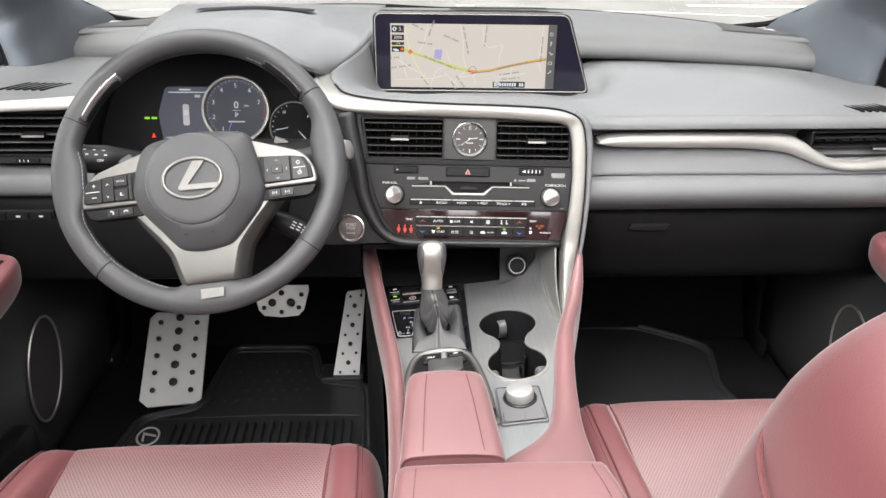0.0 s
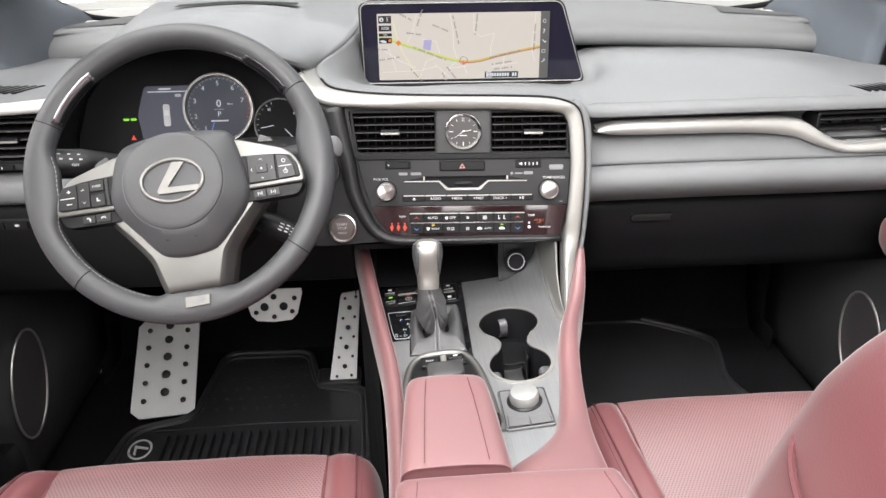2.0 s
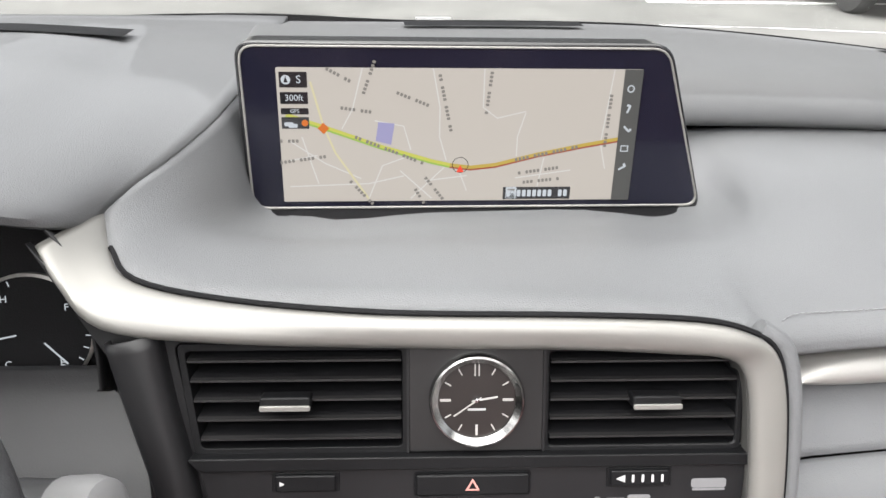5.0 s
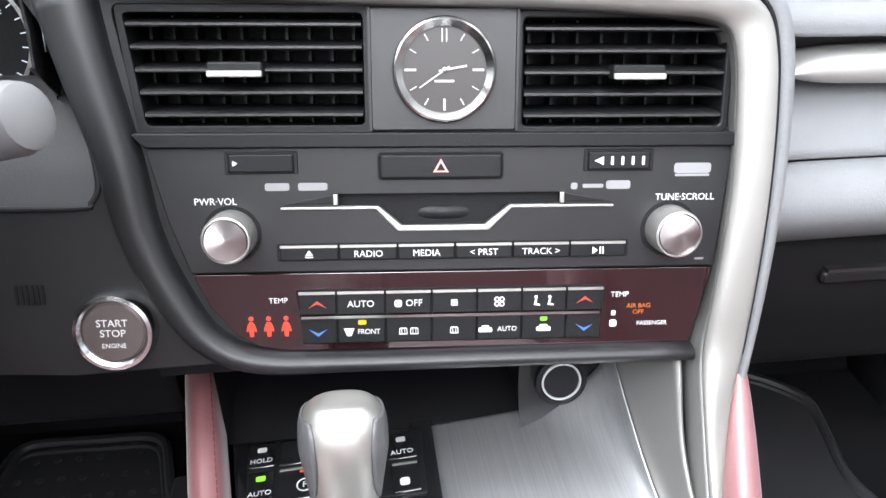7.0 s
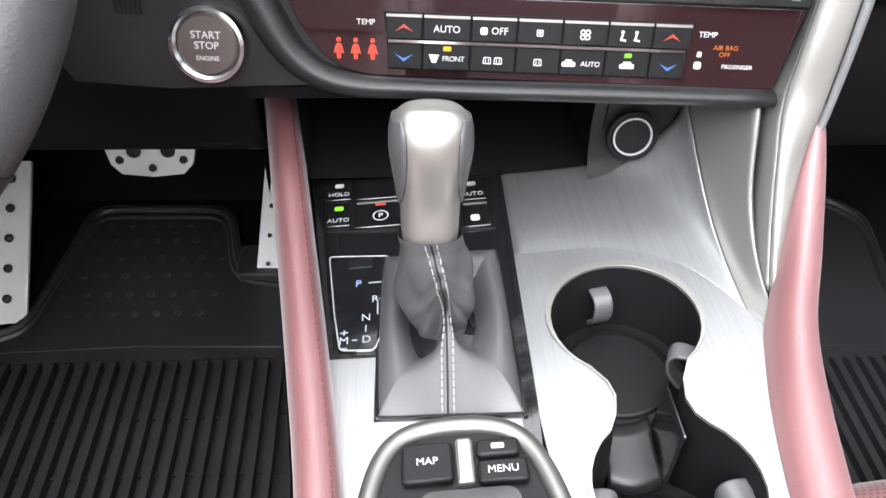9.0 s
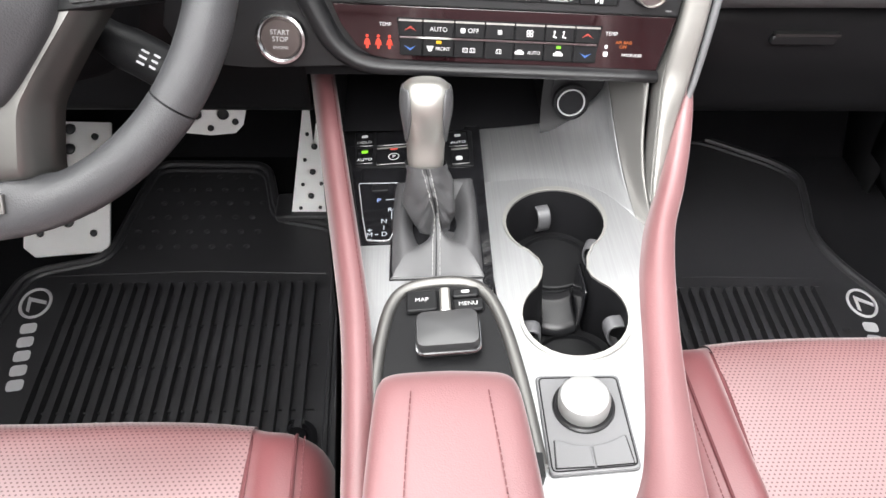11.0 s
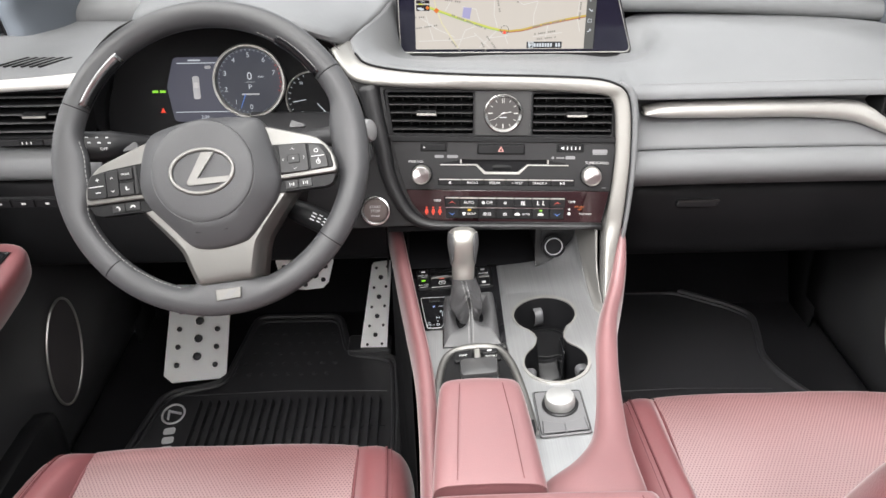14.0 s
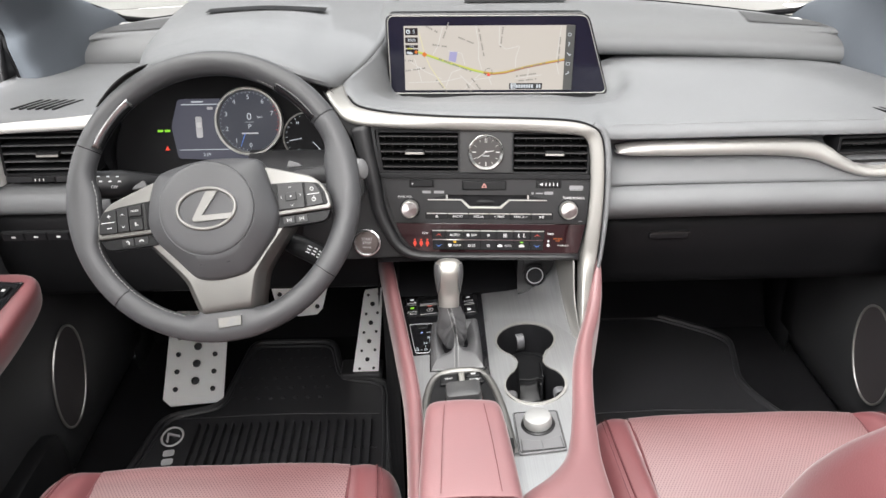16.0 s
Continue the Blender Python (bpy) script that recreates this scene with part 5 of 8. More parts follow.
    fl = plate("lamp", rrect(0.1300, -0.0375, 0.1360, -0.0310, 0.001), -0.004, -0.003, K, LED_Y, t)
    plate("lamp_window", rrect(0.1312, -0.0337, 0.1348, -0.0319, 0.0003), -0.003, -0.0028, K, DARK, fl)
    icon("lamp", K, 0.1365, -0.0490, 0.0045, 0.0022, LED_R, t, -0.0035)
    icon("lamp", K, 0.113, 0.012, 0.007, 0.0050, LED_G, t, -0.0035)


cluster()
# left hand vent of the driver's side and the passenger's vent
LV = basis((-0.655, 1.252, 0.6425), (1, 0.0, 0), (0, 0.15, 1))
# Grey noses here paint in a stronger shine on this vent's slats.
vent("air_vent", -0.048, 0.075, -0.030, 0.029, LV, "black side air vent with a chrome slide tab", 5, 8, 0.02, 0.016, nose_mat=GUTTER)
RV = basis((0.632, 1.240, 0.618), (1, 0.05, 0), (0, 0.12, 1))
vent("air_vent", -0.098, 0.105, -0.0135, 0.0300, RV, "narrow black side air vent with a chrome slide tab", 3, 9, 0.01, 0.014)


PALETRIM = mat("pale satin trim", (0.46, 0.455, 0.44), 0.45, metal=0.4, var=0.05, grain=0.05, size=900)


def side_trim():
    t = thing("side_vent_trim", "satin silver strip over the driver's side vent", "trim", (-0.65, 1.24, 0.68))
    rows = [[(x, y, z + dz) for y, z in ((1.262, 0.694), (1.242, 0.692), (1.234, 0.686), (1.238, 0.679), (1.255, 0.677))] for x, dz in ((-0.725, -0.016), (-0.712, -0.004), (-0.69, 0.0), (-0.62, 0.003), (-0.55, 0.006))]
    sheet("strip", rows, PALETRIM, t, 0.002, 4, 3)
    rows = [[(x, y, z) for x, y in ((-0.728, 1.262), (-0.720, 1.240), (-0.712, 1.240), (-0.706, 1.258))] for z in (0.690, 0.64, 0.605, 0.596)]
    sheet("side_post", rows, PALETRIM, t, 0.002, 3, 3)
    p = plate("thumbwheel_panel", rrect(-0.05, -0.0435, 0.09, -0.034, 0.002), -0.01, 0.001, LV, FASCIA, t, 0.001)
    plate("thumbwheel", rrect(-0.012, -0.0425, 0.022, -0.035, 0.001), 0.001, 0.004, LV, PLASTIC, p, 0.0015)
    for i in range(3):
        icon("bar", LV, -0.006 + 0.006 * i, -0.0388, 0.0014, 0.004, WHITE, p, 0.004)


side_trim()


# ---- steering wheel and stalks ----
WR = WH @ Matrix.Rotation(radians(7.5), 4, "Z")


STALK = mat("charcoal stalk plastic", (0.035, 0.0355, 0.037), 0.45, grain=0.15, size=1300, var=0.06)
WSILVER = mat("satin grey metal", (0.175, 0.172, 0.164), 0.42, metal=0.85, var=0.06, grain=0.05, size=900)
TIP = mat("grey stalk tip", (0.15, 0.15, 0.152), 0.45, grain=0.1, size=1300, var=0.05)
DTHREAD = mat("dark grey thread", (0.24, 0.24, 0.235), 0.7, grain=0.2, size=2000)


EMBLEM = mat("satin emblem metal", (0.19, 0.186, 0.178), 0.36, metal=0.8, var=0.05)
GLOSS_LIT = mat("insert gloss with sky reflection", (0.38, 0.38, 0.385), 0.2, metal=1.0, var=0.04)


def steering_wheel():
    t = thing("steering_wheel", "leather steering wheel with satin silver spokes, turned slightly", "steering wheel", WH.translation)
    R0 = 0.1690
    n = 96

    def swell(a):
        """How far the rim reaches inwards: thumb rests at the sides, a foot below."""
        out = 0.0
        for c, k, w in ((0.0, 0.75, 0.24), (math.pi, 0.75, 0.24), (1.5 * math.pi, 1.35, 0.22)):
            d = (a - c + math.pi) % (2 * math.pi) - math.pi
            out += k * math.exp(-(d / w) ** 4)
        return out

    WM = Matrix.Translation((0, 0.0075, -0.0025)) @ WR

    def ring(a0, a1, k, r, rz):
        rows = []
        for a in (a0 + (a1 - a0) * i / k for i in range(k + 1)):
            row = []
            for b in (2 * math.pi * j / 20 for j in range(20)):
                c = math.cos(b)
                q = R0 + r * c * (1 + (swell(a) if c < 0 else 0))
                row.append(WM @ Vector((q * math.cos(a), q * math.sin(a), rz * math.sin(b))))
            rows.append(row)
        return rows

    seams = [radians(a) for a in (28, 152, 222, 318)]
    spans = [(seams[0], seams[1]), (seams[1], seams[2]), (seams[2], seams[3]), (seams[3], seams[0] + 2 * math.pi)]
    for i, (a0, a1) in enumerate(spans):
        gap = 0.004
        part("rim", grid(ring(a0 + gap, a1 - gap, 44, 0.0156, 0.0160), True, True), SMOOTH if i == 0 else LEATHER, t, "smooth dark leather rim" if i in (0, 2) else "grained dark leather grip")
    part("rim_core", grid(ring(0, 2 * math.pi, 96, 0.0146, 0.0150), True, False), DARK, t)
    for a0, a1 in ((166, 250), (34, 62)):
        arc = [radians(a0 + (a1 - a0) * i / 60) for i in range(61)]
        stitches("rim_stitching", [WM @ Vector(((R0 - 0.0142 * (1 + swell(a))) * math.cos(a), (R0 - 0.0142 * (1 + swell(a))) * math.sin(a), 0.0068)) for a in arc], DTHREAD, t, 0.0056, 0.0036, 0.0005)
    # glossy inserts on the inner side of the upper rim
    for a0, a1 in ((124, 150.5), (29.5, 53)):
        rows = []
        for i in range(13):
            a = radians(a0 + (a1 - a0) * i / 12)
            q = [(R0 + 0.0163 * math.cos(radians(b)) * (1 + swell(a)), 0.0167 * math.sin(radians(b))) for b in (122, 136, 150, 164, 178)]
            rows.append([WM @ Vector((r * math.cos(a), r * math.sin(a), z)) for r, z in q])
        # Left insert gets bright metal: the sky's reflection is put into its material.
        sheet("rim_insert", rows, GLOSS_LIT if a0 > 90 else GLOSS, t, 0.001, 1, 2, "polished insert in the rim")
    # hub: a five-sided cushion with a raised round centre
    prof = [(-0.062, 0.0265), (-0.045, 0.036), (0.001, 0.0425), (0.052, 0.038), (0.070, 0.030), (0.0785, 0.0), (0.0835, -0.030), (0.0820, -0.043), (0.0750, -0.0590), (0.0584, -0.0795), (0.042, -0.097), (0.030, -0.1035), (0.002, -0.1070), (-0.022, -0.1030), (-0.034, -0.093), (-0.0465, -0.0775), (-0.0680, -0.0515), (-0.0750, -0.036), (-0.0765, -0.022), (-0.0715, 0.004)]
    base = spline([(x, y, 0) for x, y in prof], 4, True)
    c = Vector((0.0026, -0.0205, 0))
    rows = [[WR @ (c + (p - c) * k + Vector((0, 0, h))) for p in base] for k, h in ((1.0, 0.000), (1.0, 0.012), (0.99, 0.018), (0.965, 0.0225), (0.93, 0.0255))]
    for s, h in ((0.35, 0.0310), (0.7, 0.0360), (0.95, 0.0390), (1.0, 0.0388)):
        rows.append([WR @ (c + ((p - c) * 0.93).lerp((p - c).normalized() * 0.0565, s) + Vector((0, 0, h))) for p in base])
    part("airbag_cover", grid(rows, True, True), LEATHER, t, "dark grey five-sided airbag cover")
    rows = [[WR @ (c + Vector((r * math.cos(a), r * math.sin(a), h))) for a in (2 * math.pi * i / 64 for i in range(64))] for r, h in ((0.0560, 0.0380), (0.0558, 0.0405), (0.0545, 0.0414), (0.050, 0.0420), (0.040, 0.0432), (0.02, 0.0440), (0.0005, 0.0442))]
    part("cover_centre", grid(rows, True, True), LEATHER, t, "raised round centre of the airbag cover")
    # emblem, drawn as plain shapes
    mE = WR @ Matrix.Translation((0.003, -0.0215, 0.0425))
    e = part("emblem_ring", tube_bm([mE @ Vector((0.0345 * math.cos(a), 0.0240 * math.sin(a), 0.0014)) for a in (2 * math.pi * i / 48 for i in range(48))], 0.0024, True, 10), EMBLEM, t, "oval silver emblem ring")
    plate("emblem_bar", rounded([(0.0027, 0.0205), (0.0165, 0.0190), (-0.0050, -0.0077), (0.0311, -0.0090), (0.0285, -0.0156), (-0.0160, -0.0141), (-0.0172, -0.0105)], 0.0015, 3), 0.0005, 0.0045, mE, EMBLEM, e, 0.001)
    for i, w in enumerate((0.007, 0.004, 0.009, 0.005)):
        icon("airbag_mark", WR, -0.012 + 0.010 * i, -0.0862, w, 0.0020, PLASTIC, t, 0.0335)
    # side spokes: a silver wing, a key panel, a silver bar and a lower key row
    for sx in (-1, 1):
        def q(x, y, sx=sx):
            return (0.0036 + sx * x, y)

        def turn(o, sx=sx):
            return o if sx > 0 else o[::-1]
        wing = turn([q(0.060, 0.026), q(0.074, 0.0225), q(0.100, 0.0135), q(0.124, 0.0050), q(0.136, -0.0060), q(0.1425, -0.0200), q(0.1440, -0.0380), q(0.070, -0.0385)])
        sp = plate("spoke", rounded(wing, 0.006), 0.000, 0.0165, WR, WSILVER, t, 0.003, "satin silver spoke")
        kp = plate("key_panel", rounded(turn([q(0.072, 0.002), q(0.1130, -0.0010), q(0.1310, -0.0045), q(0.1380, -0.0160), q(0.1400, -0.0322), q(0.072, -0.0335)]), 0.003), 0.013, 0.0180, WR, PLASTIC, sp, 0.0008, "black panel of wheel keys")
        if sx > 0:
            pad = plate("direction_key", rounded([(0.0845, 0.0000), (0.1165, -0.0017), (0.1160, -0.0330), (0.0838, -0.0325)], 0.002), 0.0178, 0.0202, WR, FASCIA, kp, 0.0008)
            ck = plate("centre_key", rrect(0.0935, -0.0225, 0.1070, -0.0125, 0.0012), 0.0200, 0.0213, WR, FASCIA, kp, 0.0006)
            icon("key_symbol", WR, 0.1002, -0.0172, 0.0020, 0.0020, WHITE, ck, 0.0214)
            for du, dv, a in ((0, 0.0108, 0), (0, -0.0108, 180), (0.0115, 0, -90), (-0.0115, 0, 90)):
                mm = WR @ Matrix.Translation((0.1002 + du, -0.0172 + dv, 0)) @ Matrix.Rotation(radians(a), 4, "Z")
                plate("key_symbol", [(-0.0026, -0.0009), (0, 0.0013), (0.0026, -0.0009), (0, 0.0005)], 0.0202, 0.0204, mm, WHITE, pad)
            kk = plate("key", rounded([(0.1185, -0.0022), (0.1305, -0.0058), (0.1370, -0.0165), (0.1385, -0.0315), (0.1180, -0.0325)], 0.002), 0.0178, 0.0200, WR, FASCIA, kp, 0.0006)
            icon("key_bar", WR, 0.1275, -0.0178, 0.0150, 0.0009, WHITE, kk, 0.0201)
            plate("key_symbol", disc(0.1265, -0.0115, 0.0024, 14), 0.0201, 0.0203, WR, WHITE, kk, 0, "", [disc(0.1265, -0.0115, 0.0016, 12)])
            plate("key_symbol", disc(0.1275, -0.0245, 0.0026, 14), 0.0201, 0.0203, WR, WHITE, kk, 0, "", [disc(0.1275, -0.0245, 0.0019, 12)])
            icon("key_symbol", WR, 0.1280, -0.0225, 0.0008, 0.0050, WHITE, kk, 0.0203)
        else:
            k1 = plate("key", rounded([(-0.1365, -0.0318), (-0.1142, -0.0325), (-0.1134, -0.0030), (-0.1290, -0.0050), (-0.1345, -0.0140)], 0.002), 0.0178, 0.0200, WR, FASCIA, kp, 0.0006)
            icon("key_bar", WR, -0.1245, -0.0185, 0.0165, 0.0009, WHITE, k1, 0.0201)
            icon("key_symbol", WR, -0.1225, -0.0110, 0.0042, 0.0008, WHITE, k1, 0.0201)
            icon("key_symbol", WR, -0.1225, -0.0110, 0.0008, 0.0042, WHITE, k1, 0.0203)
            icon("key_symbol", WR, -0.1230, -0.0255, 0.0060, 0.0010, WHITE, k1, 0.0201)
            k2 = plate("key", rounded([(-0.1132, -0.0322), (-0.0998, -0.0320), (-0.0990, -0.0028), (-0.1126, -0.0032)], 0.0015), 0.0178, 0.0200, WR, FASCIA, kp, 0.0006)
            for v, a in ((-0.0110, 0), (-0.0258, 180)):
                mm = WR @ Matrix.Translation((-0.1062, v, 0)) @ Matrix.Rotation(radians(a), 4, "Z")
                plate("key_symbol", [(-0.0024, -0.0012), (0, 0.0014), (0.0024, -0.0012), (0, 0.0002)], 0.0201, 0.0203, mm, WHITE, k2)
            for v0, v1 in ((-0.0145, -0.0020), (-0.0325, -0.0185)):
                k3 = plate("key", rrect(-0.0985, v0, -0.0825, v1, 0.0012), 0.0178, 0.0200, WR, FASCIA, kp, 0.0006)
                if v1 > -0.01:
                    text("print", "MODE", WR, -0.0905, -0.0085, 0.0034, WHITE, k3, 0.0201)
                else:
                    icon("key_symbol", WR, -0.0910, -0.0245, 0.0016, 0.0042, WHITE, k3, 0.0201)
                    icon("key_symbol", WR, -0.0890, -0.0260, 0.0030, 0.0008, WHITE, k3, 0.0203)
            plate("key_edge", rrect(-0.0815, -0.0330, -0.0775, -0.0012, 0.001), 0.0178, 0.0192, WR, FASCIA, kp, 0.0005)
        low = plate("lower_keys", rounded(turn([q(0.066, -0.0395), q(0.1420, -0.0390), q(0.1360, -0.0500), q(0.1290, -0.0525), q(0.072, -0.0530)]), 0.003), -0.004, 0.0135, WR, PLASTIC, t, 0.0015, "black lower row of wheel keys")
        for x0, x1 in (((0.0865, 0.1005), (0.1015, 0.1165)) if sx > 0 else ((-0.1120, -0.0978), (-0.0968, -0.0800))):
            kk = plate("key", rrect(x0, -0.0500, x1, -0.0402, 0.0012), 0.0130, 0.0148, WR, FASCIA, low, 0.0005)
            c2 = (x0 + x1) / 2
            if sx < 0:
                mm = WR @ Matrix.Translation((c2, -0.0452, 0)) @ Matrix.Rotation(radians(-50 if x0 < -0.1 else 0), 4, "Z")
                plate("phone_symbol", [(-0.0030, -0.0012), (-0.0016, -0.0012), (-0.0012, 0.0), (0.0012, 0.0), (0.0016, -0.0012), (0.0030, -0.0012), (0.0024, 0.0010), (0.0010, 0.0016), (-0.0010, 0.0016), (-0.0024, 0.0010)], 0.0149, 0.0151, mm, WHITE, kk)
            else:
                for du, h in ((-0.0022, 0.0040), (0.0, 0.0022), (0.0022, 0.0040)):
                    icon("key_symbol", WR, c2 + du, -0.0452, 0.0008, h, WHITE, kk, 0.0149)
    # lower spoke: two legs that run out from under the hub into one foot
    rows = []
    for y, w, h in ((-0.046, 0.082, 0.008), (-0.0525, 0.0775, 0.0095), (-0.0750, 0.0590, 0.0110), (-0.0920, 0.0460, 0.0120), (-0.1040, 0.0385, 0.0125), (-0.1210, 0.0335, 0.0115), (-0.1400, 0.0285, 0.0085), (-0.1440, 0.0275, 0.002)):
        rows.append([WR @ Vector((0.0036 + x, y, z)) for x, z in ((-w - 0.014, h - 0.030), (-w - 0.005, h - 0.007), (-w - 0.0008, h), (-w + 0.002, h + 0.0006), (-w * 0.5, h + 0.001), (0, h + 0.0012), (w * 0.5, h + 0.001), (w - 0.002, h + 0.0006), (w + 0.0008, h), (w + 0.005, h - 0.007), (w + 0.014, h - 0.030))])
    sheet("lower_spoke", rows, WSILVER, t, 0.003, 4, 2, "satin silver lower spoke with a broad foot")
    b = plate("wheel_badge", rounded([(-0.0100, -0.1650), (0.0185, -0.1640), (0.0195, -0.1520), (-0.0096, -0.1520)], 0.001), 0.004, 0.0110, WR, EMBLEM, t, 0.0008, "small silver badge")
    plate("badge_shape", [(0.000, -0.1615), (0.007, -0.1615), (0.0155, -0.1545), (0.0060, -0.1545)], 0.0110, 0.0114, WR, TIP, b)
    icon("badge_line", WR, 0.0045, -0.1632, 0.014, 0.0010, TIP, b, 0.0111)
    # paddles
    for sx in (-1, 1):
        out = [(0.0036 + sx * 0.089, 0.026), (0.0036 + sx * 0.110, 0.0250), (0.0036 + sx * 0.106, 0.0295), (0.0036 + sx * 0.093, 0.0360)]
        plate("shift_paddle", rounded(out if sx > 0 else out[::-1], 0.003), -0.022, -0.018, WR, GUTTER, t, 0.002, "grey shift paddle")
    # column cover behind
    part("column_cover", lathe_bm([(0.072, -0.012), (0.070, -0.05), (0.062, -0.09), (0.055, -0.18)], WR @ Matrix.Translation((0.004, -0.03, 0)), 32), DARK, t)


steering_wheel()


def stalks():
    t = thing("light_stalk", "black headlight stalk with white symbols", "stalk", (-0.45, 1.12, 0.66))
    p = spline([(-0.43, 1.165, 0.632), (-0.47, 1.135, 0.645), (-0.50, 1.115, 0.652), (-0.532, 1.098, 0.660)], 6)
    part("arm", tube_bm(p, [0.008 + 0.0105 * min(1, i / 9) for i in range(len(p))], seg=16), FASCIA, t)
    d = (p[-1] - p[-4]).normalized()
    for k, r in ((-0.020, 0.0192), (-0.002, 0.0192)):
        part("collar", tube_bm([p[-1] + d * k, p[-1] + d * (k + 0.008)], r, seg=20), DARK, t)
    mm = basis(p[-1] + d * -0.030 + Vector((0, -0.0155, 0.0108)), d * -1, (0, 0.55, 0.83))
    for i in range(5):
        icon("symbol", mm, -0.016 + 0.011 * i, 0.001, 0.0038, 0.0019, DIM, t, 0.0022)
        icon("symbol", mm, -0.018 + 0.011 * i, 0.0075, 0.0034, 0.0014, DIM, t, 0.0008)
    for s, u in (("AUTO", -0.004), ("OFF", 0.022)):
        text("print", s, mm, u, -0.0062, 0.0048, WHITE, t, 0.0010)
    t = thing("wiper_stalk", "black wiper stalk with a rounded grey tip", "stalk", (-0.2, 1.16, 0.64))
    p = spline([(-0.27, 1.19, 0.625), (-0.23, 1.175, 0.635), (-0.205, 1.164, 0.642), (-0.192, 1.159, 0.646)], 6)
    part("arm", tube_bm(p, [0.009 + 0.005 * min(1, i / 9) for i in range(len(p))], seg=16), STALK, t)
    d = (p[-1] - p[-3]).normalized()
    part("tip", tube_bm([p[-1], p[-1] + d * 0.016, p[-1] + d * 0.023, p[-1] + d * 0.0255], [0.0150, 0.0150, 0.0132, 0.009], seg=20), TIP, t)
    mm = basis(p[-1] + d * -0.012 + Vector((0, -0.0118, 0.0070)), d, (0, 0.5, 0.86))
    for u, v in ((0.0, 0.004), (0.0, -0.004), (-0.010, 0.0)):
        icon("symbol", mm, u, v, 0.0042, 0.0018, DIM, t, 0.0012)
    t = thing("cruise_stalk", "small black cruise control stalk with white marks", "stalk", (-0.25, 1.08, 0.57))
    p = spline([(-0.30, 1.115, 0.585), (-0.27, 1.085, 0.580), (-0.245, 1.072, 0.574), (-0.222, 1.062, 0.566)], 5)
    part("arm", tube_bm(p, [0.008 + 0.0065 * min(1, i / 8) for i in range(len(p))], seg=16), PLASTIC, t)
    part("end_cap", tube_bm([p[-1], p[-1] + (p[-1] - p[-3]).normalized() * 0.006], [0.0142, 0.0125], seg=16), DARK, t)
    mm = basis(p[-3] + Vector((0, -0.0115, 0.0092)), p[-1] - p[-3], (0, 0.6, 0.8))
    for i in range(3):
        for v in (-0.004, 0.0, 0.004):
            icon("symbol", mm, -0.010 + 0.008 * i, v + 0.001 * (i % 2), 0.0055 - 0.001 * (i % 2), 0.0014, DIM, t, 0.0005)


stalks()


# ---- centre console ----
def rail(name, rows, parent, label):
    return part(name, smooth_grid(rows, 5, False, False, 4), RED, parent, label)


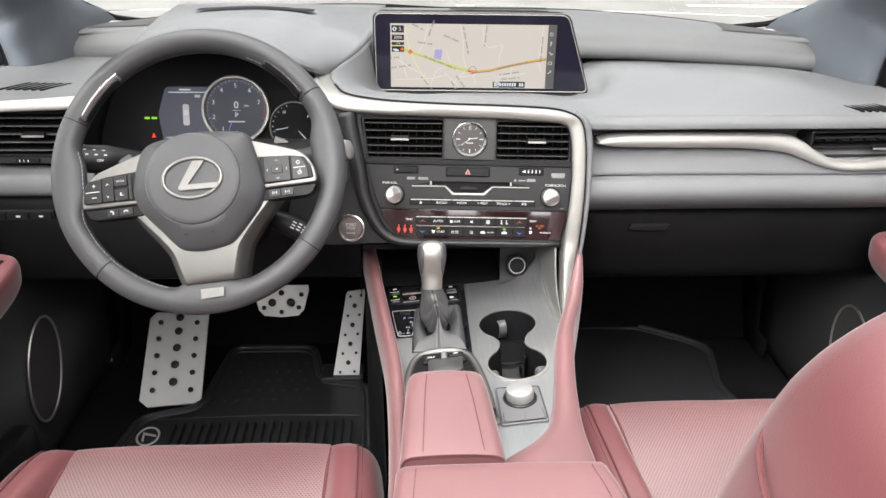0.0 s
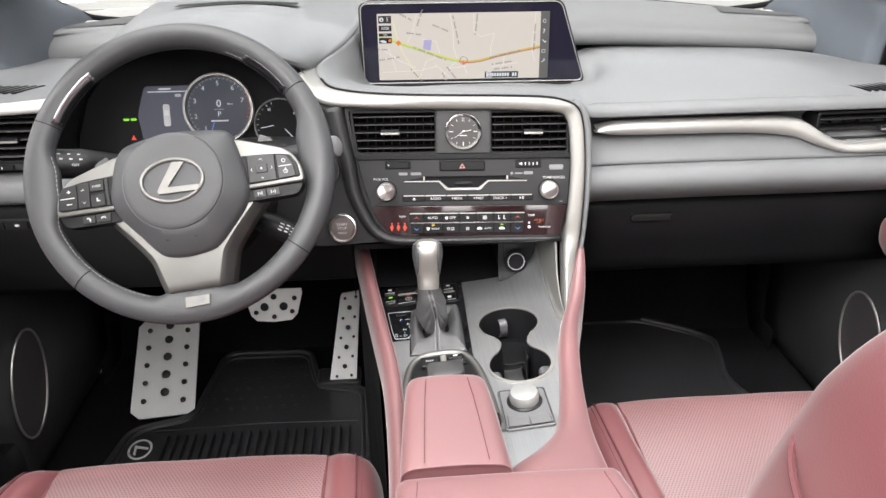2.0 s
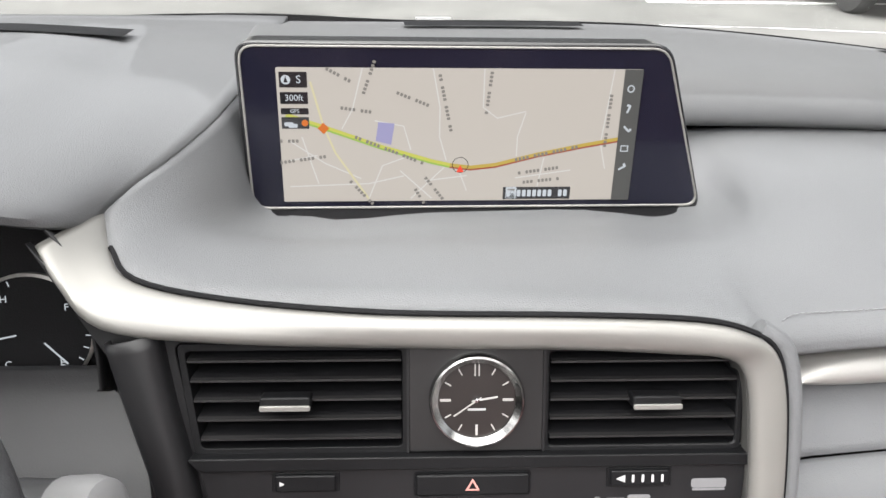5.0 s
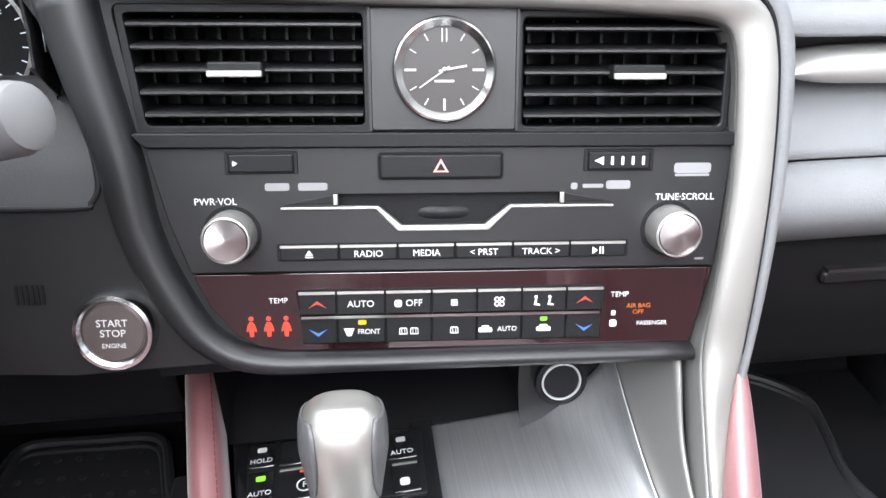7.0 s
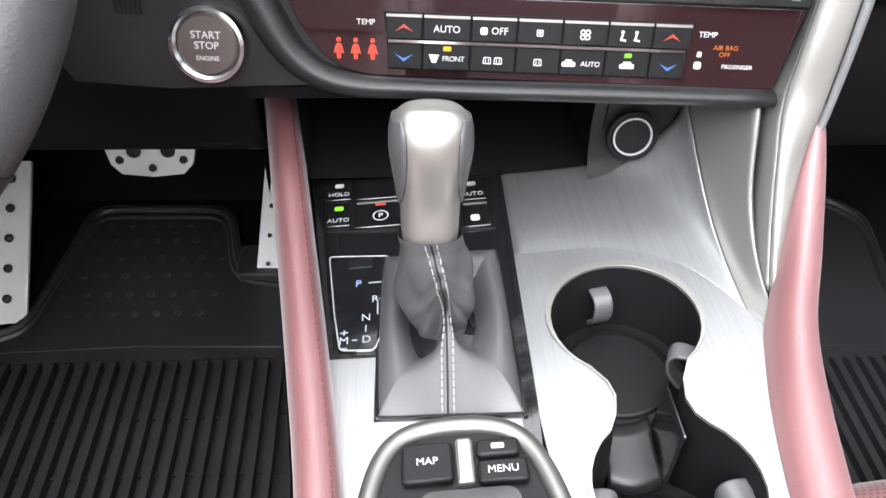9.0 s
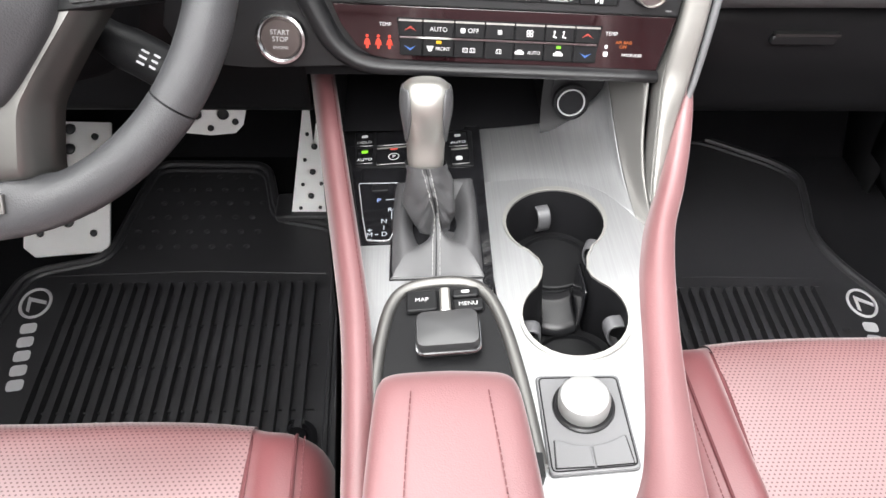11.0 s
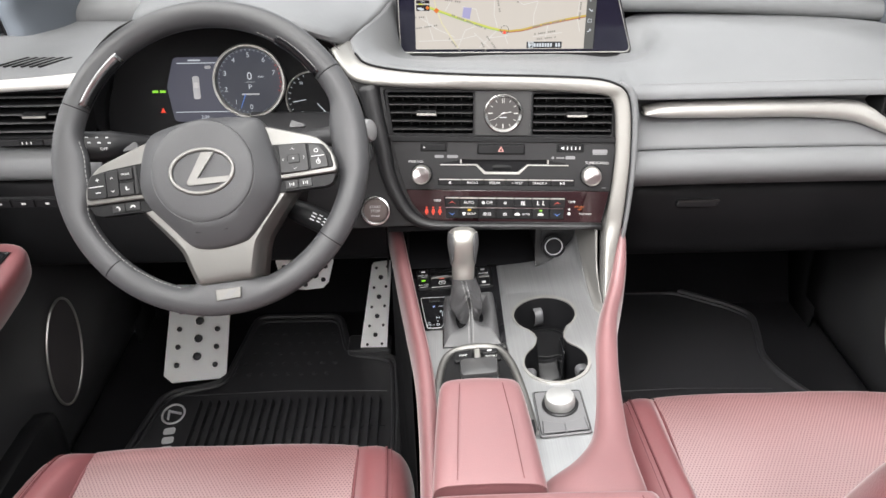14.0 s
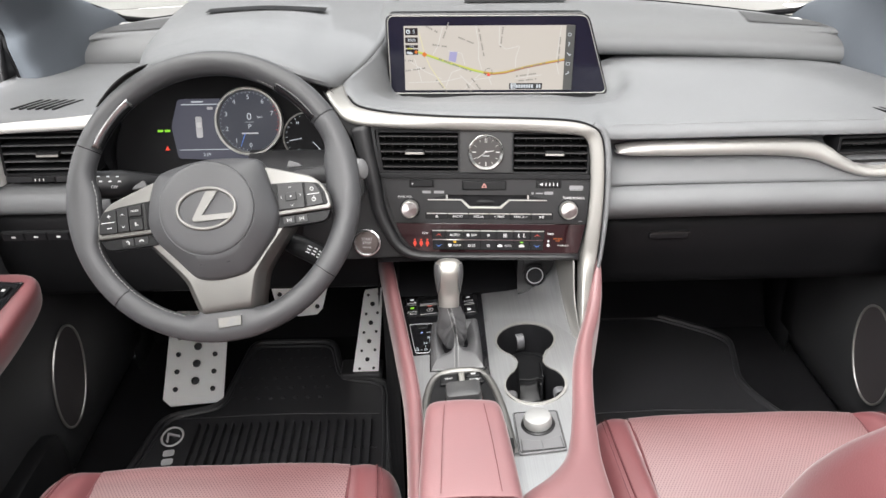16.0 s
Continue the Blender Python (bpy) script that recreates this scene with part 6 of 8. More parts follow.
def console():
    t = thing("centre_console", "centre console in brushed aluminium, piano black and red leather", "console", (0, 0.95, 0.0))
    # brushed panel with the opening for two cups
    up, lo = (0.0500, 0.1260, 0.0405), (0.0500, 0.0245, 0.0385)
    hole = []
    for i in range(25):
        a = radians(-52 + (232 + 52) * i / 24)
        hole.append((up[0] + up[2] * math.cos(a), up[1] + up[2] * math.sin(a)))
    hole += [(0.0315, 0.084), (0.0335, 0.075), (0.0310, 0.064)]
    for i in range(25):
        a = radians(128 + (412 - 128) * i / 24)
        hole.append((lo[0] + lo[2] * math.cos(a), lo[1] + lo[2] * math.sin(a)))
    hole += [(0.0690, 0.061), (0.0668, 0.070), (0.0690, 0.082)]
    panel = [(-0.008, -0.225), (0.03, -0.215), (0.075, -0.17), (0.105, -0.08), (0.128, 0.045), (0.146, 0.165), (0.150, 0.210), (0.06, 0.222), (-0.004, 0.262), (-0.008, 0.10), (-0.004, 0.02), (-0.006, -0.06)]
    tp = plate("console_panel", panel, -0.004, 0.0, C, BRUSH, t, 0.0005, "brushed aluminium panel", [hole])
    big = [((p[0] - 0.045) * 1.075 + 0.045, (p[1] - 0.065) * 1.045 + 0.065) for p in hole]
    plate("cup_rim", big, -0.002, 0.0022, C, SILVER, tp, 0.0008, "raised satin silver rim", [hole])
    # the panel sweeps up under the stack
    rows = [[C @ Vector((u, v, h)) for v, h in r] for u, r in (
        (-0.004, ((0.18, -0.0014), (0.20, 0.0), (0.22, 0.0), (0.24, 0.0), (0.256, 0.0), (0.266, -0.001))),
        (0.045, ((0.18, -0.0014), (0.20, 0.0), (0.22, 0.0), (0.24, 0.0003), (0.256, 0.0005), (0.266, 0.0))),
        (0.070, ((0.17, -0.0014), (0.20, 0.0), (0.225, 0.0005), (0.245, 0.0015), (0.256, 0.003), (0.264, 0.004))),
        (0.095, ((0.155, -0.0014), (0.19, 0.0005), (0.215, 0.002), (0.236, 0.006), (0.252, 0.011), (0.264, 0.015))),
        (0.112, ((0.13, -0.0014), (0.165, 0.001), (0.192, 0.005), (0.218, 0.013), (0.243, 0.024), (0.262, 0.034))),
        (0.124, ((0.11, -0.0014), (0.150, 0.004), (0.178, 0.014), (0.206, 0.032), (0.232, 0.053), (0.258, 0.075))),
        (0.132, ((0.10, -0.004), (0.148, 0.012), (0.180, 0.038), (0.204, 0.075), (0.225, 0.100), (0.246, 0.116))))]
    for k, u in enumerate((0.130, 0.130, 0.132, 0.137, 0.141, 0.146)):
        v, h = ((0.10, -0.004), (0.148, 0.012), (0.180, 0.038), (0.204, 0.075), (0.225, 0.100), (0.246, 0.116))[k]
        rows[-1][k] = C @ Vector((u, v, h))
    mid = [a.lerp(b, 0.45) for a, b in zip(rows[4], rows[5])]
    sheet("swept_panel", rows[:5] + [mid], BRUSH, t, 0.002, 5, 4)
    sheet("swept_wall", [mid, rows[5], rows[6]], FRAME_SHADE, t, 0.002, 5, 4, "champagne wall, darkened as if shaded, where the panel meets the frame")
    # left: black shifter panel
    sp = plate("shifter_panel", rounded([(-0.136, 0.286), (-0.0045, 0.270), (-0.0085, 0.075), (-0.012, -0.05), (-0.105, -0.04), (-0.108, 0.08)], 0.003), -0.004, 0.0016, C, GLOSS, t, 0.0006, "piano black shifter panel")
    plate("lower_panel", [(-0.1130, 0.1130), (-0.0872, 0.1120), (-0.0880, 0.0710), (-0.0150, 0.0660), (-0.0125, 0.030), (-0.0125, -0.050), (-0.104, -0.050)], 0.0012, 0.0024, C, BRUSH, sp, 0.0003, "brushed aluminium beside the boot")
    plate("edge_strip", [(-0.0055, 0.268), (-0.0025, 0.268), (-0.006, 0.075), (-0.009, 0.02), (-0.012, 0.02), (-0.0095, 0.075)], 0.0010, 0.0030, C, GLOSS, sp)
    # switches ahead of the lever
    bank = plate("switch_bank", rounded([(-0.1235, 0.273), (-0.010, 0.262), (-0.0115, 0.2075), (-0.1205, 0.2175)], 0.003), 0.0014, 0.0026, C, PLASTIC, sp, 0.0004)
    for u0, u1, v0, v1, s in ((-0.1220, -0.1045, 0.2475, 0.2685, "HOLD"), (-0.1205, -0.1045, 0.2205, 0.2440, "AUTO"), (-0.1020, -0.068, 0.2170, 0.2425, ""), (-0.1020, -0.068, 0.2460, 0.2670, ""), (-0.0335, -0.0145, 0.2365, 0.2590, "AUTO"), (-0.0320, -0.0145, 0.2095, 0.2325, "")):
        k = plate("console_switch", rrect(u0, v0, u1, v1, 0.0012), 0.0022, 0.0044, C, GLOSS, bank, 0.0006)
        c = (u0 + u1) / 2
        if s:
            text("print", s, C, c, v0 + 0.0055, 0.0052, WHITE, k, 0.0045)
            icon("symbol", C, c, v1 - 0.0062, 0.006, 0.0042, WHITE if s == "HOLD" else (LED_G if u0 < -0.1 else DIM), k, 0.0045)
        elif u0 < -0.1 and v0 < 0.23:
            plate("brake_ring", disc(c, (v0 + v1) / 2 - 0.002, 0.0052, 20), 0.0044, 0.0046, C, WHITE, k, 0, "", [disc(c, (v0 + v1) / 2 - 0.002, 0.0044, 20)])
            text("print", "P", C, c, (v0 + v1) / 2 - 0.002, 0.0062, WHITE, k, 0.0045)
            icon("lamp", C, c, v1 - 0.0035, 0.007, 0.002, LED_RD, k, 0.0045)
            plate("key_lip", rrect(u0 + 0.001, v1 - 0.0012, u1 - 0.001, v1, 0.0004), 0.0044, 0.005, C, SILVER, k)
        elif u0 > -0.1 and v0 < 0.23:
            icon("seat_symbol", C, c - 0.001, v0 + 0.008, 0.006, 0.006, WHITE, k, 0.0045)
            plate("key_lip", rrect(u0 + 0.001, v1 - 0.0012, u1 - 0.001, v1, 0.0004), 0.0044, 0.005, C, SILVER, k)
    # gear indicator
    gi = plate("gear_indicator", rounded([(-0.1177, 0.1945), (-0.0788, 0.1910), (-0.0790, 0.1400), (-0.0875, 0.1155), (-0.1075, 0.1170), (-0.1120, 0.1435)], 0.003), 0.0014, 0.0030, C, GLOSS, sp, 0.0005, "gear indicator with lit letters")
    ring = [(-0.1167, 0.1935), (-0.0798, 0.1900), (-0.0800, 0.1405), (-0.0880, 0.1165), (-0.1070, 0.1180), (-0.1110, 0.1435)]
    part("indicator_edge", tube_bm([C @ Vector((u, v, 0.0031)) for u, v in rounded(ring, 0.003)], 0.00045, True, 6), DIM, gi)
    plate("lock_cover", rrect(-0.1045, 0.1805, -0.0895, 0.1880, 0.001), 0.003, 0.0042, C, PLASTIC, gi, 0.0006)
    for s, u, v, m_ in (("P", -0.1015, 0.1745, LED_P), ("R", -0.0915, 0.1610, LED_W), ("N", -0.0965, 0.1470, LED_W), ("D", -0.0960, 0.1310, LED_W), ("M", -0.1085, 0.1310, LED_W)):
        text("gear_letter", s, C, u + 0.0035, v - 0.0065, 0.0072, m_, gi, 0.0031)
    for u, v, w, h in ((-0.0905, 0.1745, 0.010, 0.0007), (-0.0855, 0.1675, 0.0007, 0.0135), (-0.0880, 0.161, 0.003, 0.0007), (-0.0900, 0.1535, 0.0007, 0.009), (-0.0965, 0.1390, 0.0007, 0.005), (-0.1025, 0.1310, 0.003, 0.0007), (-0.1085, 0.1368, 0.0045, 0.0007), (-0.1085, 0.1368, 0.0007, 0.0040), (-0.1085, 0.1255, 0.004, 0.0007)):
        icon("gate_line", C, u + 0.0035, v - 0.0065, w, h, LED_W, gi, 0.0031)
    # storage tray under the stack
    tr = part("storage_tray", grid([[(x, y, z) for x, z in ((-0.135, 0.47), (-0.133, 0.402), (0.062, 0.405), (0.064, 0.47))] for y in (1.215, 1.36)]), DARK, t, "dark open tray under the stack")
    part("tray_back", box(-0.14, 1.345, 0.39, 0.07, 1.355, 0.50), DARK, tr, smooth=False)
    part("tray_roof", box(-0.16, 1.20, 0.476, 0.135, 1.35, 0.484), DARK, tr, smooth=False)
    # socket block
    sb = part("socket_block", smooth_grid([[(x, y + (0.0 if x < 0.11 else (x - 0.11) * -0.5), z) for y, z in ((1.214, 0.482), (1.217, 0.463), (1.215, 0.439), (1.206, 0.418), (1.19, 0.405))] for x in (0.055, 0.062, 0.085, 0.11, 0.135)], 3, across=3), PLASTIC, t, "charcoal block round the power socket")
    # rails of red leather
    rows = []
    for y, x, z in ((1.315, -0.160, 0.452), (1.24, -0.1485, 0.446), (1.15, -0.1355, 0.434), (1.065, -0.1230, 0.428), (0.98, -0.1115, 0.426), (0.90, -0.1065, 0.426), (0.80, -0.1040, 0.428), (0.70, -0.1055, 0.430), (0.50, -0.107, 0.430)):
        w = 0.0115
        rows.append([(x - w + 0.004, y, z - 0.060), (x - w, y, z - 0.050), (x - w - 0.001, y, z - 0.028), (x - w * 0.8, y, z - 0.008), (x - w * 0.25, y, z), (x + w * 0.4, y, z - 0.001), (x + w * 0.85, y, z - 0.008), (x + w, y, z - 0.034)])
    rail("rail", rows, t, "red leather console rail")
    stitches("rail_stitching", spline([(x + 0.0065, y, z - 0.001) for y, x, z in ((1.24, -0.1485, 0.446), (1.15, -0.1355, 0.434), (1.065, -0.1230, 0.428), (0.98, -0.1115, 0.426), (0.90, -0.1065, 0.426))], 8), RTHREAD, t, 0.005, 0.0035, 0.0004)
    rows = []
    for y, xi, xo, z, zi in ((1.160, 0.160, 0.1700, 0.498, 0.494), (1.150, 0.1580, 0.1720, 0.490, 0.484), (1.125, 0.1480, 0.1690, 0.472, 0.458), (1.09, 0.1340, 0.1595, 0.454, 0.434), (1.05, 0.1170, 0.1440, 0.444, 0.4215), (1.00, 0.1030, 0.1320, 0.439, 0.4235), (0.93, 0.0895, 0.119, 0.437, 0.4255), (0.866, 0.0750, 0.110, 0.439, 0.4275), (0.83, 0.061, 0.106, 0.442, 0.428), (0.80, 0.034, 0.1045, 0.446, 0.428), (0.775, 0.0, 0.104, 0.450, 0.426), (0.745, -0.03, 0.104, 0.453, 0.425)):
        w = xo - xi
        rows.append([(xi, y, zi), (xi + w * 0.12, y, zi + (z - zi) * 0.6), (xi + w * 0.4, y, z), (xi + w * 0.75, y, z - 0.003), (xo - 0.002, y, z - 0.012), (xo - 0.001, y, z - 0.05), (xo - 0.003, y, z - 0.14), (xo - 0.005, y, z - 0.22)])
    rail("rail", rows, t, "red leather console rail")
    # dark flanks down to the floor
    part("side_panel", grid([[(x, y, z) for z in (0.0, 0.39)] for x, y in ((-0.168, 1.55), (-0.162, 1.25), (-0.128, 1.0), (-0.119, 0.80), (-0.122, 0.0))]), DARK, t)
    part("side_panel", grid([[(x, y, z) for z in (0.0, 0.34)] for x, y in ((0.150, 1.55), (0.158, 1.25), (0.155, 1.10), (0.122, 1.0), (0.100, 0.85), (0.098, 0.72), (0.098, 0.0))]), DARK, t)
    part("side_panel", grid([[(-0.168, y, z) for z in (0.36, 0.46)] for y in (1.25, 1.55)]), DARK, t)
    part("side_panel", grid([[(0.172, y, z) for z in (0.30, 0.54)] for y in (1.19, 1.55)]), DARK, t)
    return hole, up, lo


CUP_HOLE, CUP_UP, CUP_LO = console()


TABS = mat("grey plastic", (0.075, 0.075, 0.079), 0.42, grain=0.1, size=1200)


def cup_holder():
    t = thing("cup_holder", "black double cup holder with spring tabs", "cup holder", C @ Vector((0.045, 0.065, -0.08)))
    rows = [[C @ Vector(((p[0] - 0.045) * k + 0.045, (p[1] - 0.065) * k + 0.065, h)) for p in CUP_HOLE] for h, k in ((0.0, 1.0), (-0.01, 0.995), (-0.075, 0.97))]
    part("well", grid(rows, True, False), DARK, t)
    for (cx, cy, r), h in ((CUP_UP, -0.048), (CUP_LO, -0.062)):
        part("well_floor", lathe_bm([(r, h - 0.004), (r * 0.98, h), (r * 0.82, h), (r * 0.80, h + 0.002), (r * 0.76, h + 0.0025), (r * 0.74, h - 0.001), (0.001, h - 0.001)], C @ Matrix.Translation((cx, cy, 0)), 36), PLASTIC, t)
    plate("well_base", rrect(0.0, -0.03, 0.095, 0.165, 0.02), -0.080, -0.070, C, DARK, t)
    rows = [[C @ Vector((0.0455 + w * k, v + 0.004 * k * k, h)) for k in (-1, -0.5, 0, 0.5, 1)] for w, v, h in ((0.0150, 0.090, -0.0490), (0.0150, 0.082, -0.0480), (0.0140, 0.079, -0.0485), (0.0135, 0.068, -0.0505), (0.0145, 0.057, -0.0540), (0.0150, 0.054, -0.0600))]
    sheet("divider", rows, FASCIA, t, 0.003, 3, 3, "charcoal step between the cups")
    rows = [[C @ Vector((0.0625 + 0.003 * k, v, h)) for v in (0.088, 0.076, 0.064, 0.056)] for k, h in ((1, -0.012), (0.5, -0.016), (0, -0.040), (-1, -0.060))]
    sheet("divider_cheek", rows, GLOSS, t, 0.002, 3, 3, "glossy cheek of the step")
    for cx, cy, r, a in ((*CUP_UP, 98), (*CUP_UP, 335), (*CUP_LO, 172), (*CUP_LO, 6)):
        m = C @ Matrix.Translation((cx, cy, -0.022)) @ Matrix.Rotation(radians(a), 4, "Z")
        rows = [[m @ Vector((r - x, y, z)) for x, z in ((-0.001, 0.006), (0.009, 0.007), (0.013, 0.002), (0.012, -0.008), (0.006, -0.018), (-0.001, -0.022))] for y in (-0.0055, -0.0025, 0.0025, 0.0055)]
        sheet("spring_tab", rows, TABS, t, 0.002, 2, 3)


cup_holder()


def gear_shifter():
    base, tip = Vector((-0.0580, 1.093, 0.466)), Vector((-0.0610, 1.117, 0.5270))
    ax = (tip - base).normalized()
    m = basis(base, (1, 0, 0), Vector((0, ax.z, -ax.y)))
    t = thing("gear_shifter", "gear lever with satin metal knob and stitched grey leather boot", "gear lever", C @ Vector((-0.055, 0.125, 0)))

    def sect(h, w, d, o=0.0, p=2.6):
        out = []
        for i in range(28):
            a = 2 * math.pi * i / 28
            cx, sy = math.cos(a), math.sin(a)
            out.append(m @ Vector((w * math.copysign(abs(cx) ** (2 / p), cx), o + d * math.copysign(abs(sy) ** (2 / p), sy), h)))
        return out

    L = (tip - base).length
    rows = [sect(*q) for q in ((-0.002, 0.0140, 0.0140), (0.004, 0.0146, 0.0146), (0.018, 0.0152, 0.0155), (0.030, 0.0170, 0.0175, -0.002), (0.042, 0.0188, 0.0195, -0.004), (L - 0.014, 0.0195, 0.0195, -0.005), (L - 0.005, 0.0180, 0.0175, -0.005), (L, 0.0135, 0.0130, -0.005), (L + 0.002, 0.007, 0.007, -0.005))]
    dense = [spline([r[j] for r in rows], 4) for j in range(28)]
    rows = [[c[i] for c in dense] for i in range(len(dense[0]))]
    knob = part("knob", grid(rows, True, True), KNOB, t, "satin metal shift knob")
    for sx in (-1, 1):
        rr = []
        for h, w, d, o, spread in ((0.019, 0.0154, 0.0157, -0.0005, 22), (0.026, 0.0164, 0.0169, -0.0014, 42), (0.036, 0.0180, 0.0186, -0.0030, 54), (L - 0.020, 0.0193, 0.0196, -0.0046, 58), (L - 0.010, 0.0191, 0.0190, -0.005, 56), (L - 0.004, 0.0178, 0.0172, -0.005, 46)):
            row = []
            for i in range(7):
                a = radians(-spread + 2 * spread * i / 6)
                c, q = math.cos(a), math.sin(a)
                row.append(m @ Vector((sx * (w + 0.0005) * abs(c) ** (2 / 2.6), o + (d + 0.0005) * math.copysign(abs(q) ** (2 / 2.6), q), h)))
            rr.append(row)
        sheet("grip", rr, BOOT, knob, 0.0012, 4, 2, "grey leather side grip")
    # boot with folds
    foot = [(-0.0860, 0.0760), (-0.0838, 0.0732), (-0.051, 0.0712), (-0.0160, 0.0688), (-0.0136, 0.0715), (-0.0132, 0.115), (-0.0130, 0.160), (-0.0140, 0.1835), (-0.0170, 0.1860), (-0.048, 0.1872), (-0.0800, 0.1880), (-0.0830, 0.1860), (-0.0850, 0.16), (-0.0862, 0.115)]
    footp = spline([C @ Vector((u, v, 0.002)) for u, v in foot], 9, True)
    cf = sum(footp, Vector()) / len(footp)
    rows = []
    N = len(footp)
    neck_c = m @ Vector((0, 0, 0.0))
    ang = [math.atan2(p.y - cf.y, p.x - cf.x) for p in footp]
    for k in range(61):
        s = k / 60
        ring = []
        for i, p in enumerate(footp):
            a = ang[i]
            def bump(a0, w, a=a):
                d = (a - a0 + math.pi) % (2 * math.pi) - math.pi
                return math.exp(-(d / w) ** 2)

            front = min(1.0, bump(-math.pi / 2, 0.24 + 0.50 * max(0.0, 1 - s / 0.30)) * 1.1)
            # the waist of the sleeve, faceted and a little twisted
            up = max(0.0, (s - 0.36) / 0.64)
            rc = 0.0166 + 0.0052 * math.sin(math.pi * min(1.0, up * 1.15) ** 0.9) - 0.0040 * (1 - up) ** 3
            rc *= 1 + 0.075 * math.sin(math.pi * up) * math.cos(3 * a + 6.5 * up + 0.6) + 0.05 * math.sin(math.pi * up) * math.cos(5 * a - 8 * up)
            axis_f = cf.lerp(neck_c, s ** 1.1) + Vector((0.003 * math.sin(math.pi * s), 0, 0))
            out = Vector((math.cos(a), math.sin(a), 0))
            turn = m.to_3x3() @ Vector((math.cos(a), math.sin(a), 0))
            # front: one slope from the frame up to the sleeve
            ef = 1 - (1 - min(1.0, s / 0.42)) ** 1.5
            colf = axis_f + turn * rc
            qf = Vector((p.x + (colf.x - p.x) * ef, p.y + (colf.y - p.y) * ef, p.z + (neck_c.z - p.z) * s ** 1.1 + (colf.z - axis_f.z) * s))
            # sides: a padded lip, a deep valley, then the sleeve
            foot_c = cf.lerp(neck_c, 0.10 + 0.90 * up)
            cols = foot_c + turn * rc
            if s < 0.36:
                u = s / 0.36
                eu = u ** 0.8
                low = cf + turn * rc * 0.94
                qs = Vector((p.x + (low.x - p.x) * eu, p.y + (low.y - p.y) * eu, p.z + 0.0150 * math.sin(math.pi * min(1.0, u * 1.35) ** 0.70) * (1 - 0.4 * u) - 0.004 * u))
            else:
                qs = Vector((cols.x, cols.y, p.z - 0.002 + (neck_c.z - p.z + 0.002) * up + (cols.z - foot_c.z) * up))
            q = qs.lerp(qf, front)
            fold = 0.0
            for a0, s0, deep, wa, ws, lean in ((-1.9, 0.70, 0.0032, 0.55, 0.035, 0.10), (-1.0, 0.80, 0.0030, 0.5, 0.035, -0.16), (-2.3, 0.50, 0.0036, 0.4, 0.04, 0.2), (-0.8, 0.52, 0.0045, 0.45, 0.04, -0.25), (0.1, 0.70, 0.003, 0.5, 0.04, 0.1), (-1.5, 0.20, 0.0016, 0.5, 0.05, 0.1)):
                dd = (a - a0 + math.pi) % (2 * math.pi) - math.pi
                fold -= 0.6 * deep * bump(a0, wa) * math.exp(-((s - s0 - lean * dd) / ws) ** 2)
                fold += 0.3 * deep * bump(a0, wa) * math.exp(-((s - s0 + 0.06 - lean * dd) / ws) ** 2)
            ring.append(q + out * fold)
        rows.append(ring)
    boot = part("boot", grid(rows, True, False), BOOT, t, "folded grey leather boot with a pale stitched seam")
    j = min(range(N), key=lambda i: abs(ang[i] + math.pi / 2))

    def along(ring, dist):
        """The point this far along the ring from the front seam."""
        k, step = j, 1 if dist > 0 else -1
        left = abs(dist)
        while True:
            a, b = ring[k % N], ring[(k + step) % N]
            ln = (b - a).length
            if ln >= left:
                return a.lerp(b, left / ln)
            left -= ln
            k += step

    for d in (-0.0030, 0.0030):
        stitches("boot_stitching", [along(r, d) + Vector((0, -0.0006, 0.0005)) for r in rows], DTHREAD, boot, 0.0042, 0.0030, 0.00042)
    part("boot_seam", tube_bm([r[j] + Vector((0, -0.0001, 0)) for r in rows], 0.0006, seg=6), FASCIA, boot)
    part("boot_frame", tube_bm([p + Vector((0, 0, 0.0003)) for p in footp], 0.0011, True, 6), GLOSS, t)


KNOB = mat("satin metal knob", (0.36, 0.352, 0.328), 0.36, metal=0.85, var=0.05)
gear_shifter()


